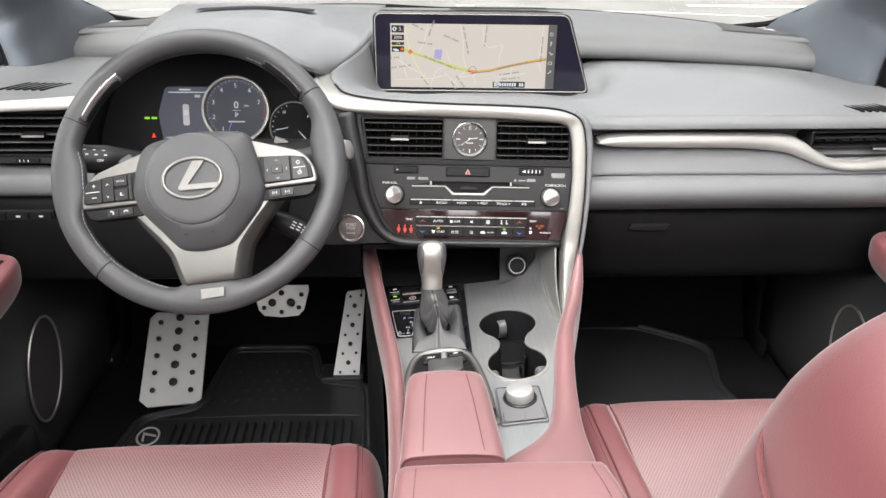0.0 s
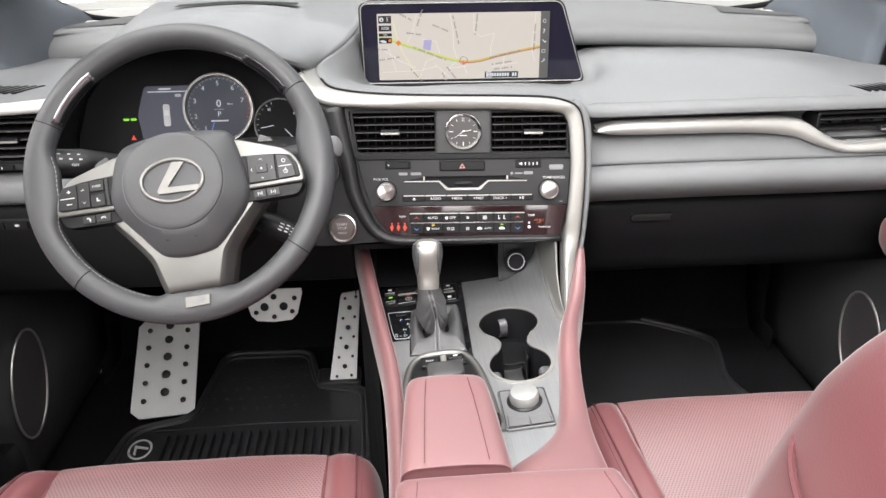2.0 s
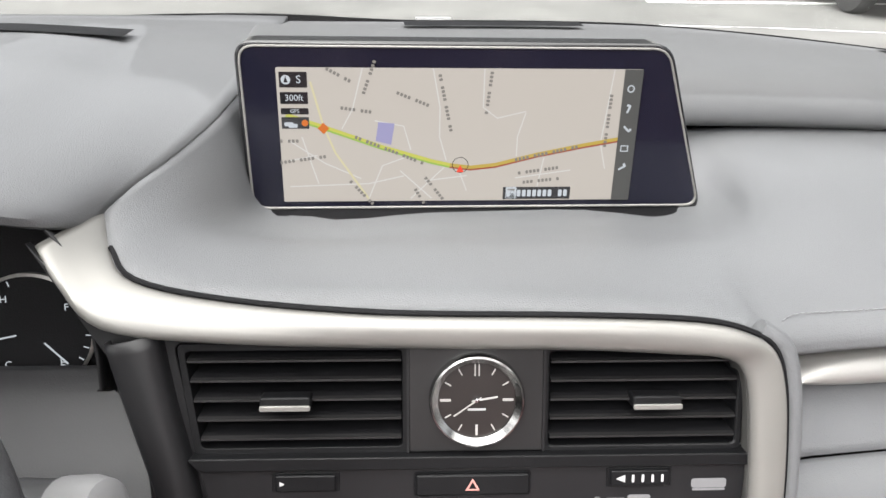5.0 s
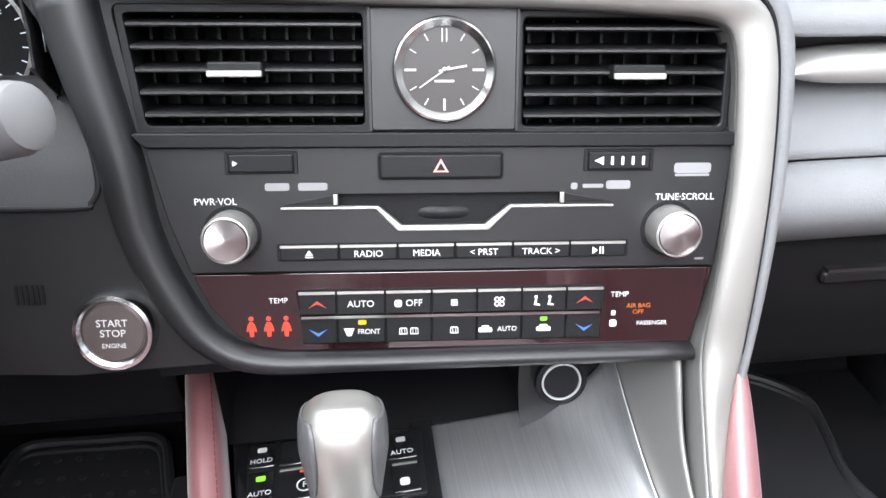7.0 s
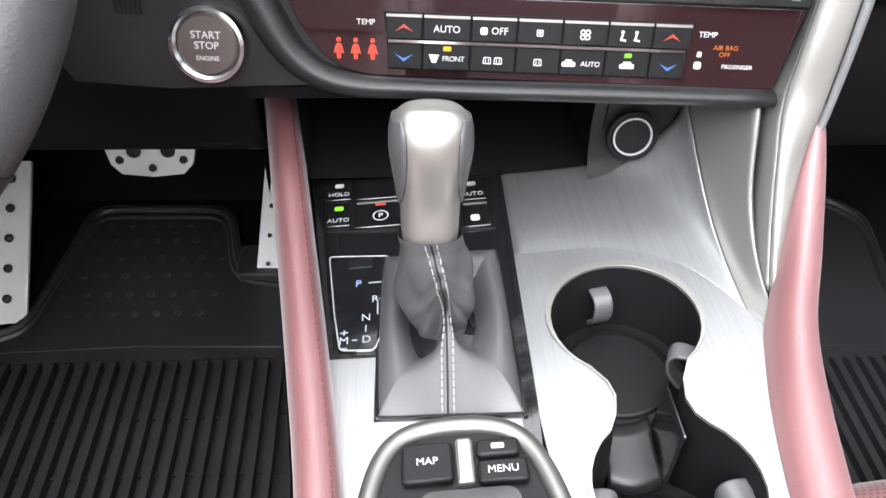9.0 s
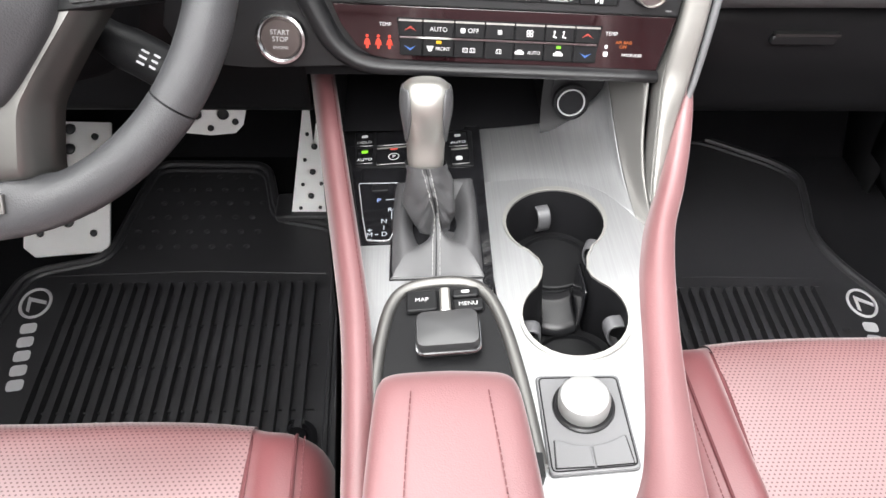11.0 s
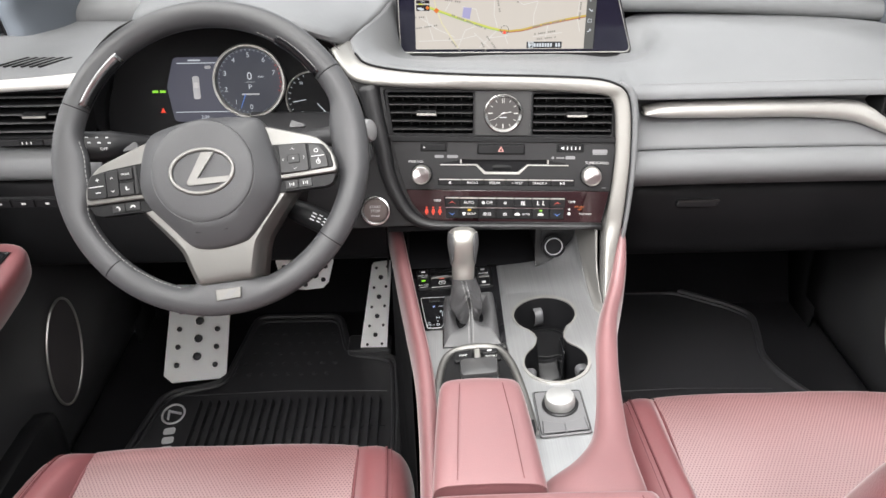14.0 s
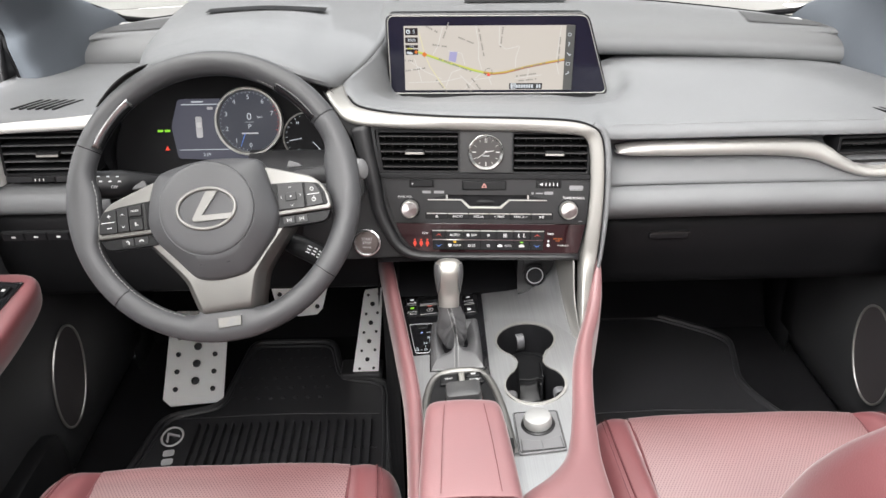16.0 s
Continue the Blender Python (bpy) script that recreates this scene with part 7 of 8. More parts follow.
def touch_pad():
    t = thing("remote_controller", "palm rest controller with map and menu keys in a silver frame", "controller", C @ Vector((-0.053, 0.02, 0)))
    CP = C @ Matrix.Translation((0.007, -0.009, 0))
    outer = [(-0.108, -0.090), (-0.1045, -0.03), (-0.0995, 0.020), (-0.092, 0.052), (-0.079, 0.0670), (-0.056, 0.0710), (-0.032, 0.0670), (-0.0185, 0.052), (-0.0095, 0.020), (-0.003, -0.03), (0.001, -0.090)]
    part("frame", tube_bm(spline([CP @ Vector((u, v, 0.006)) for u, v in outer], 6), 0.0050, seg=10), WSILVER, t, "satin silver frame")
    plate("pad_base", rounded(outer, 0.004), 0.0, 0.0065, CP, PLASTIC, t, 0.001)
    for u0, u1, v0, v1, s in ((-0.0812, -0.0572, 0.0400, 0.0605, "MAP"), (-0.0465, -0.0232, 0.0375, 0.0495, "MENU"), (-0.0465, -0.0260, 0.0510, 0.0600, "")):
        k = plate("pad_key", rrect(u0, v0, u1, v1, 0.003), 0.006, 0.011, CP, PLASTIC, t, 0.0015)
        if s:
            text("print", s, CP, (u0 + u1) / 2, (v0 + v1) / 2, 0.0052, WHITE, k, 0.0112)
        else:
            icon("back_arrow", CP, (u0 + u1) / 2, (v0 + v1) / 2, 0.006, 0.0028, WHITE, k, 0.0112)
    plate("rocker", rrect(-0.0558, 0.0375, -0.0478, 0.0610, 0.002), 0.006, 0.012, CP, SILVER, t, 0.0015)
    o = (-0.051, 0.0135)
    rows = [[CP @ Vector((u, v, h)) for u, v in rrect(o[0] - w, o[1] - d, o[0] + w, o[1] + d, min(0.006, d * 0.8), 5)] for w, d, h in ((0.0205, 0.0140, 0.007), (0.0222, 0.0160, 0.012), (0.0226, 0.0163, 0.019), (0.0216, 0.0153, 0.0222), (0.016, 0.011, 0.0232), (0.002, 0.0015, 0.0235))]
    part("palm_pad", grid(rows, True, True), mat("glossy grey plastic", (0.030, 0.030, 0.031), 0.36, coat=0.35, coat_rough=0.25, coat_ior=1.6, var=0.06), t, "rounded glossy grey palm pad")
    part("palm_edge", tube_bm([CP @ Vector((u, v, 0.013)) for u, v in rrect(o[0] - 0.0224, o[1] - 0.0162, o[0] + 0.0224, o[1] + 0.0162, 0.006, 5)], 0.0011, True, 6), CHROME, t)


touch_pad()


def armrest():
    t = thing("front_armrest", "padded red leather armrest with stitched seams", "armrest", (-0.05, 0.82, 0.43))
    rows = []
    for y, z, x0, x1 in ((0.908, 0.424, -0.086, -0.012), (0.905, 0.446, -0.0885, -0.0105), (0.896, 0.464, -0.0905, -0.009), (0.875, 0.4735, -0.093, -0.0070), (0.82, 0.4770, -0.097, -0.0035), (0.745, 0.4775, -0.101, 0.000), (0.742, 0.472, -0.101, 0.000), (0.741, 0.45, -0.101, 0.000)):
        rows.append([(x0 - 0.004, y, z - 0.040), (x0 - 0.002, y, z - 0.012), (x0 + 0.006, y, z - 0.0025), (x0 + 0.022, y, z), ((x0 + x1) / 2, y, z + 0.001), (x1 - 0.022, y, z), (x1 - 0.006, y, z - 0.0025), (x1 + 0.002, y, z - 0.012), (x1 + 0.004, y, z - 0.040)])
    part("cushion", smooth_grid(rows, 4, across=3), RED, t)
    for f in (0.018, -0.018):
        pts = [((r[2][0] + 0.014) if f > 0 else (r[6][0] - 0.014), r[4][1], r[4][2] + 0.0002) for r in rows[3:6]]
        stitches("stitching", spline(pts, 8), LTHREAD, t, 0.0048, 0.0034, 0.0005)
    part("latch", prism_bm(rrect(0.0010, 0.836, 0.0055, 0.852, 0.001), 0.426, 0.444), PLASTIC, t)
    t = thing("console_lid", "broad red leather storage lid with stitched seams", "armrest", (0, 0.5, 0.40))
    rows = []
    for y, z, g in ((0.742, 0.420, 0.004), (0.741, 0.448, 0.001), (0.736, 0.465, 0.0), (0.722, 0.4740, 0.0), (0.66, 0.4780, -0.004), (0.50, 0.479, -0.007), (0.28, 0.477, -0.007), (0.262, 0.465, -0.006), (0.26, 0.40, 0)):
        x0, x1 = -0.1085 + g, 0.104 - g * 2
        rows.append([(x0 - 0.002, y, z - 0.05), (x0, y, z - 0.014), (x0 + 0.006, y, z - 0.003), (x0 + 0.022, y, z), (-0.01, y, z + 0.001), (x1 - 0.022, y, z), (x1 - 0.006, y, z - 0.003), (x1, y, z - 0.014), (x1 + 0.003, y, z - 0.05)])
    part("cushion", smooth_grid(rows, 4, across=3), RED, t)
    for k, o in ((2, 0.014), (6, -0.014)):
        stitches("stitching", spline([(r[k][0] + o, r[k][1], r[4][2] - 0.0004) for r in rows[3:7]], 8), LTHREAD, t, 0.0048, 0.0034, 0.0005)


armrest()


PALE = mat("pale grey satin plastic", (0.105, 0.105, 0.108), 0.45, grain=0.1, size=1500, var=0.04)
PALE2 = mat("satin aluminium dial", (0.30, 0.30, 0.295), 0.42, metal=0.5, var=0.04)


def rotary():
    t = thing("drive_mode_selector", "satin silver drive mode dial on a pale grey square plate", "selector", (0.035, 0.87, 0.42))
    m = C @ Matrix.Translation((0.0430, -0.0670, 0))
    plate("plate", rounded([(-0.0295, 0.0385), (0.0265, 0.0345), (0.0270, -0.0350), (-0.0300, -0.0360)], 0.004), 0.0, 0.003, m, PALE, t, 0.001)
    for sx in (-1, 1):
        key = [(-0.0012 + sx * x, y) for x, y in ((0.0006, -0.0320), (0.0240, -0.0315), (0.0225, -0.0120), (0.0195, -0.0128), (0.0110, -0.0165), (0.0006, -0.0180))]
        key = key if sx > 0 else key[::-1]
        plate("key_gap", [(-0.0012 + (p[0] + 0.0012) * 1.03, p[1] * 1.02) for p in key], 0.003, 0.0033, m, DARK, t)
        plate("key", key, 0.0032, 0.0042, m, PALE, t, 0.0006)
    mm = m @ Matrix.Translation((-0.001, 0.0115, 0))
    part("plate_line", tube_bm([m @ Vector((u * 0.93, v * 0.94, 0.0031)) for u, v in rounded([(-0.0295, 0.0385), (0.0265, 0.0345), (0.0270, -0.0350), (-0.0300, -0.0360)], 0.004)], 0.0005, True, 6), DARK, t)
    part("dial_base", lathe_bm([(0.0206, 0.002), (0.0204, 0.0045), (0.0190, 0.0056), (0.0172, 0.0050)], mm, 40), FASCIA, t)
    part("dial", lathe_bm([(0.0168, 0.004), (0.0172, 0.0095), (0.0170, 0.0135), (0.0155, 0.0162), (0.0120, 0.0172), (0.0005, 0.0176)], mm, 48), PALE2, t, "satin silver dial")


rotary()


def socket():
    m = basis((0.082, 1.2125, 0.4395), (1, 0, 0), (0, 0.25, 1))
    t = thing("power_socket", "round power socket with a pale ring", "socket", m.translation)
    part("ring", lathe_bm([(0.0168, -0.001), (0.0170, 0.004), (0.0150, 0.0050), (0.0132, 0.0035), (0.0132, -0.002)], m, 36), DARK, t)
    part("collar", lathe_bm([(0.0132, 0.0036), (0.0130, 0.0050), (0.0121, 0.0050), (0.0119, 0.003)], m, 36), DIM, t, "thin pale collar")
    part("barrel", lathe_bm([(0.0118, 0.004), (0.0114, -0.03), (0.0005, -0.03)], m, 30), DARK, t)


socket()


# ---- footwells ----
def pedal_base(name, corners, label):
    """A pedal between four corners (bl, br, tr, tl): the thing, its plane and a place on it."""
    bl, br, tr, tl = [Vector(c) for c in corners]
    m = basis((bl + br) / 2, br - bl, (tl + tr) / 2 - (bl + br) / 2)
    inv = m.inverted()
    o = [tuple((inv @ c).xy) for c in (bl, br, tr, tl)]

    def at(a, b):
        l = Vector(o[0]).lerp(Vector(o[3]), b)
        r = Vector(o[1]).lerp(Vector(o[2]), b)
        return l.lerp(r, a)

    return thing(name, label, "pedal", bl), m, at


def build_pedal(name, corners, outline, holes, label):
    t, m, at = pedal_base(name, corners, label)
    out = [tuple(at(a, b)) for a, b in outline]
    hl = []
    for a, b, r in holes:
        c = at(a, b)
        hl.append(disc(c.x, c.y, r, 16))
    plate("plate", out, -0.003, 0.003, m, PEDAL, t, 0.001, "drilled aluminium plate", hl)
    plate("backing", [(p[0] * 0.96, p[1] * 0.98 + 0.001) for p in out], -0.012, -0.0035, m, DARK, t)
    for h in holes:
        c = at(h[0], h[1])
        part("stud", lathe_bm([(h[2] * 0.92, -0.003), (h[2] * 0.9, 0.004), (h[2] * 0.6, 0.0055), (0.0003, 0.006)], m @ Matrix.Translation((c.x, c.y, 0)), 14), RUBBER, t)
    return t


h1 = []
for b in (0.17, 0.35, 0.53, 0.71, 0.89):
    h1 += [(0.19, b, 0.0055), (0.81, b, 0.0055), (0.51, b + 0.085 - 0.03 * (b > 0.8), 0.0086)]
build_pedal("foot_rest", ((-0.634, 1.403, 0.022), (-0.511, 1.407, 0.020), (-0.517, 1.571, 0.142), (-0.639, 1.571, 0.144)), [(0.14, 0.0), (0.93, 0.03), (1.0, 0.08), (1.0, 1.0), (0.10, 1.0), (0.0, 0.93), (0.0, 0.07)], h1, "drilled aluminium foot rest with rubber studs")
h2 = []
for i in range(9):
    b = 0.06 + 0.11 * i
    if i % 2 == 0:
        h2 += [(0.25, b, 0.0030), (0.80, b, 0.0030)]
    else:
        h2 += [(0.52, b, 0.0050)]
build_pedal("accelerator_pedal", ((-0.250, 1.488, 0.028), (-0.194, 1.488, 0.030), (-0.177, 1.526, 0.222), (-0.216, 1.526, 0.217)), [(0, 0), (1, 0), (1, 0.97), (0.93, 1), (0.07, 1), (0, 0.97)], h2, "drilled aluminium accelerator pedal with rubber studs")
plate("pedal_foot", rrect(-0.275, 1.475, -0.185, 1.530, 0.008), 0.02, 0.034, ID, RUBBER, bpy.data.objects["accelerator_pedal"], 0.003)
h3 = [(0.15, 0.30, 0.0048), (0.50, 0.16, 0.0048), (0.85, 0.30, 0.0048), (0.32, 0.46, 0.0085), (0.68, 0.46, 0.0085), (0.13, 0.70, 0.0048), (0.50, 0.76, 0.0060), (0.87, 0.70, 0.0048)]
brake = build_pedal("brake_pedal", ((-0.399, 1.509, 0.167), (-0.303, 1.509, 0.167), (-0.292, 1.535, 0.229), (-0.410, 1.535, 0.229)), [(0.14, 0.05), (0.5, 0.0), (0.86, 0.05), (0.96, 0.22), (1.0, 0.85), (0.97, 1), (0.03, 1), (0.0, 0.85), (0.04, 0.22)], h3, "drilled aluminium brake pedal with rubber studs")
part("arm", tube_bm([(-0.345, 1.548, 0.225), (-0.34, 1.585, 0.32), (-0.34, 1.60, 0.50)], 0.010, seg=10), DARK, brake)


def floor_mat(name, outline, x0, x1, y0, y1, mark_at, label, bumps, knob=None, pitch=0.0170):
    t = thing(name, label, "floor mat", (sum(p[0] for p in outline) / len(outline), sum(p[1] for p in outline) / len(outline), 0.0))
    out = rounded(outline, 0.03, 4)
    plate("sheet", out, 0.001, 0.020, ID, RUBBER, t, 0.002)
    part("rim", tube_bm([(p[0], p[1], 0.023) for p in out], 0.0065, True, 8), RUBBER, t)
    inner = [((p[0] - t.location.x) * 0.955 + t.location.x, (p[1] - t.location.y) * 0.955 + t.location.y) for p in out]
    part("inner_rim", tube_bm([(p[0], p[1], 0.021) for p in inner], 0.004, True, 6), RUBBER, t)
    n = int((x1 - x0) / pitch)
    L = y1 - y0
    bm = bmesh.new()
    prof = [(-0.0052, 0.0), (-0.0044, 0.0120), (0.0044, 0.0120), (0.0052, 0.0)]
    vs = [[bm.verts.new((x, y, z)) for x, z in prof] for y in (0.0, L - 0.012)] + [[bm.verts.new((0.0, L, 0.0))] * 4]
    for a in range(3):
        bm.faces.new((vs[0][a], vs[0][a + 1], vs[1][a + 1], vs[1][a]))
        bm.faces.new((vs[1][a], vs[1][a + 1], vs[2][0]))
    bm.faces.new(vs[0][::-1])
    bmesh.ops.recalc_face_normals(bm, faces=bm.faces)
    me = bpy.data.meshes.new("rib")
    bm.to_mesh(me)
    bm.free()
    me.materials.append(RUBBER)
    for i in range(n):
        r = new("rib", me)
        r.parent = t
        r.matrix_parent_inverse = parent_inverse(t)
        r.location = (x0 + pitch * (i + 0.5), y0, 0.020)
    for j, y in enumerate((y0 + L * 0.2, y0 + L * 0.45, y0 + L * 0.70)):
        part("cross_rib", box(x0, y - 0.0012, 0.02, x1, y + 0.0012, 0.0235), RUBBER, t, smooth=False)
    part("ridge", tube_bm([(x0 - 0.05, y1 + 0.012, 0.0205), ((x0 + x1) / 2, y1 + 0.020, 0.0205), (x1, y1 + 0.014, 0.0200)], 0.0012, seg=6), RUBBER, t)
    for x, y in bumps:
        part("stud", lathe_bm([(0.005, 0.020), (0.0042, 0.0206), (0.0025, 0.0210), (0.0003, 0.0211)], Matrix.Translation((x, y, 0)), 10), RUBBER, t)
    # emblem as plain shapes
    mx, my, turn = mark_at
    m = Matrix.Translation((mx, my, 0.0205)) @ Matrix.Rotation(radians(turn), 4, "Z")
    e = part("mark_ring", tube_bm([m @ Vector((0.0255 * math.cos(a), 0.020 * math.sin(a), 0)) for a in (2 * math.pi * i / 32 for i in range(32))], 0.0022, True, 6), MARK, t, "pale grey oval mark")
    plate("mark_bar", [(0.000, 0.015), (0.005, 0.015), (-0.004, -0.006), (0.016, -0.006), (0.013, -0.010), (-0.012, -0.010), (-0.010, -0.007)], 0.0, 0.002, m, MARK, e)
    for i in range(5):
        icon("mark_block", m, 0.045 + 0.023 * i, -0.001, 0.017, 0.021, MARK, e, 0.0006)
    if knob:
        k = part("clip", lathe_bm([(0.026, 0.020), (0.025, 0.027), (0.018, 0.030), (0.014, 0.026), (0.011, 0.026), (0.010, 0.034), (0.0005, 0.035)], Matrix.Translation((knob[0], knob[1], 0)), 28), GLOSS, t, "round black mat clip")
    return t


MARK = mat("pale grey print", (0.42, 0.42, 0.43), 0.6)
bumps = []
for j in range(6):
    for i in range(9 - (j < 3) * 2):
        x = -0.30 - 0.026 * i - 0.013 * (j % 2)
        y = 1.585 - 0.032 * j
        if x > -0.47 - 0.012 * j:
            bumps.append((x, y))
floor_mat("floor_mat", [(-0.485, 1.615), (-0.300, 1.612), (-0.272, 1.488), (-0.172, 1.466), (-0.165, 1.30), (-0.160, 0.85), (-0.645, 0.85), (-0.650, 1.20), (-0.622, 1.370), (-0.512, 1.400)], -0.555, -0.190, 1.085, 1.355, (-0.590, 1.318, -82), "black ribbed rubber floor mat in the driver's footwell", bumps, (-0.207, 1.097))
floor_mat("floor_mat", [(0.195, 1.690), (0.46, 1.690), (0.575, 1.620), (0.612, 1.58), (0.594, 1.50), (0.578, 1.44), (0.594, 1.38), (0.640, 1.30), (0.655, 0.85), (0.195, 0.85)], 0.205, 0.56, 1.06, 1.335, (0.600, 1.300, -98), "black ribbed rubber floor mat in the passenger's footwell", [])


# ---- seats ----
def seat(name, cx, yf, lean, label, back_y, lift):
    """cx: middle, yf: front edge, lean: degrees of the backrest from upright."""
    t = thing(name, label, "seat", (cx, yf - 0.25, 0.0))
    top = 0.305
    # cushion insert
    rows = []
    for dy, z in ((0.004, 0.235), (0.002, 0.268), (-0.008, 0.290), (-0.030, 0.300), (-0.10, 0.302), (-0.22, 0.292), (-0.36, 0.278), (-0.50, 0.270)):
        rows.append([(cx + x, yf + dy - 0.008 * abs(x / 0.16) ** 3, z - 0.003 * (1 - abs(x) / 0.16)) for x in (-0.162, -0.12, -0.06, 0, 0.06, 0.12, 0.162)])
    part("insert", smooth_grid(rows, 5, across=3), REDP, t, "perforated red leather insert")
    for sx in (-1, 1):
        rows = []
        for dy, z, w in ((-0.020, 0.225, 0.0), (-0.014, 0.268, 0.01), (-0.022, 0.295, 0.02), (-0.045, 0.312, 0.026), (-0.12, 0.328, 0.034), (-0.25, 0.350, 0.042), (-0.38, 0.362, 0.044), (-0.50, 0.35, 0.040)):
            zin = min(z - 0.004, 0.298 if dy > -0.2 else 0.285)
            rows.append([(cx + sx * 0.160, yf + dy + 0.006, zin - 0.004), (cx + sx * (0.170 + w * 0.2), yf + dy, z - 0.002), (cx + sx * (0.186 + w * 0.4), yf + dy - 0.004, z), (cx + sx * (0.205 + w * 0.6), yf + dy - 0.012, z - 0.012), (cx + sx * (0.216 + w * 0.6), yf + dy - 0.024, z - 0.05), (cx + sx * (0.214 + w * 0.5), yf + dy - 0.03, 0.16)])
        part("bolster", smooth_grid(rows, 4, across=4), SEAT, t, "smooth red leather side bolster")
        crest = [Vector(r[2]) + Vector((sx * 0.003, 0, -0.0004)) for r in rows[1:]]
        part("bolster_piping", tube_bm(spline(crest, 6), 0.0016, seg=6), RTHREAD, t)
        for o in (-0.006, 0.006):
            stitches("crest_stitching", spline([p + Vector((o, 0, 0.0002 if o * sx < 0 else -0.0022)) for p in crest], 6), LTHREAD, t, 0.005, 0.0035, 0.0006)
        part("bolster_seam", tube_bm(spline([(cx + sx * 0.1625, yf + dy, z) for dy, z in ((-0.012, 0.262), (-0.020, 0.286), (-0.045, 0.2985), (-0.12, 0.3015), (-0.25, 0.2905), (-0.40, 0.281))], 6), 0.0024, seg=6), RTHREAD, t)
        stitches("bolster_stitching", spline([(cx + sx * 0.176, yf + dy, z + 0.001) for dy, z in ((-0.022, 0.292), (-0.045, 0.306), (-0.12, 0.317), (-0.25, 0.322), (-0.40, 0.320))], 6), RTHREAD, t, 0.005, 0.0035, 0.0005)
    part("cross_seam", tube_bm(spline([(cx + x, yf - 0.195, 0.2920 - 0.003 * (1 - abs(x) / 0.16)) for x in (-0.16, -0.08, 0, 0.08, 0.16)], 4), 0.0022, seg=6), RTHREAD, t)
    part("base", box(cx - 0.215, yf - 0.52, -lift, cx + 0.215, yf - 0.05, 0.24), DARK, t, smooth=False)
    # backrest
    a = radians(lean)
    m = basis((cx, back_y, 0.297), (1, 0, 0), (0, -math.sin(a), math.cos(a)))
    prof = ((0.0, 0.200, 0.030), (0.06, 0.212, 0.058), (0.20, 0.219, 0.078), (0.34, 0.218, 0.082), (0.395, 0.214, 0.076), (0.44, 0.204, 0.064), (0.475, 0.186, 0.052), (0.497, 0.160, 0.040), (0.510, 0.128, 0.030), (0.518, 0.09, 0.022))
    rows = []
    for v, w, b in prof:
        rows.append([m @ Vector((x, v, h)) for x, h in ((-w * 0.98, 0.12), (-w, 0.05), (-w * 0.97, 0.0 - b * 0.45), (-w * 0.88, -b * 0.72), (-w * 0.74, -b * 0.62), (-w * 0.55, -b * 0.12), (0, 0.0), (w * 0.55, -b * 0.12), (w * 0.74, -b * 0.62), (w * 0.88, -b * 0.72), (w * 0.97, -b * 0.45), (w, 0.05), (w * 0.98, 0.12))])
    part("backrest", smooth_grid(rows, 4, across=3), SEAT, t, "red leather backrest")
    rows = [[m @ Vector((x, v, h)) for x, h in ((-w * 0.98, 0.12), (-w * 0.5, 0.135), (0, 0.14), (w * 0.5, 0.135), (w * 0.98, 0.12))] for v, w, b in prof]
    part("back_shell", smooth_grid(rows, 4, across=3), PLASTIC, t)
    for sx in (-1, 1):
        part("backrest_seam", tube_bm(spline([m @ Vector((sx * x, v, -h)) for x, v, h in ((0.219, 0.318, -0.05), (0.2195, 0.324, 0.0), (0.213, 0.332, 0.033), (0.192, 0.342, 0.0512), (0.162, 0.352, 0.0440), (0.12, 0.362, 0.0095), (0.06, 0.368, 0.005), (0.0, 0.370, 0.002))], 6), 0.0026, seg=6), RTHREAD, t)
    for sx in (-1, 1):
        part("headrest_post", tube_bm([m @ Vector((sx * 0.06, 0.48, 0.05)), m @ Vector((sx * 0.06, 0.66, 0.05))], 0.006, seg=10), CHROME, t)
    rows = [[m @ Vector((x * k, v, h)) for x, h in ((-0.12, -0.06), (-0.125, 0.0), (-0.08, 0.03), (0, 0.035), (0.08, 0.03), (0.125, 0.0), (0.12, -0.06), (0, -0.075))] for v, k in ((0.635, 0.6), (0.645, 0.95), (0.70, 1.05), (0.77, 1.0), (0.79, 0.7))]
    part("headrest", smooth_grid(rows, 3, True, True, 3), SEAT, t)
    t.location.z += lift
    return t


seat("driver_seat", -0.358, 0.964, 25, "red leather driver's seat with a perforated cushion", 0.42, 0.022)
seat("passenger_seat", 0.358, 1.040, 18, "red leather passenger seat with a perforated cushion", 0.634, 0.018)


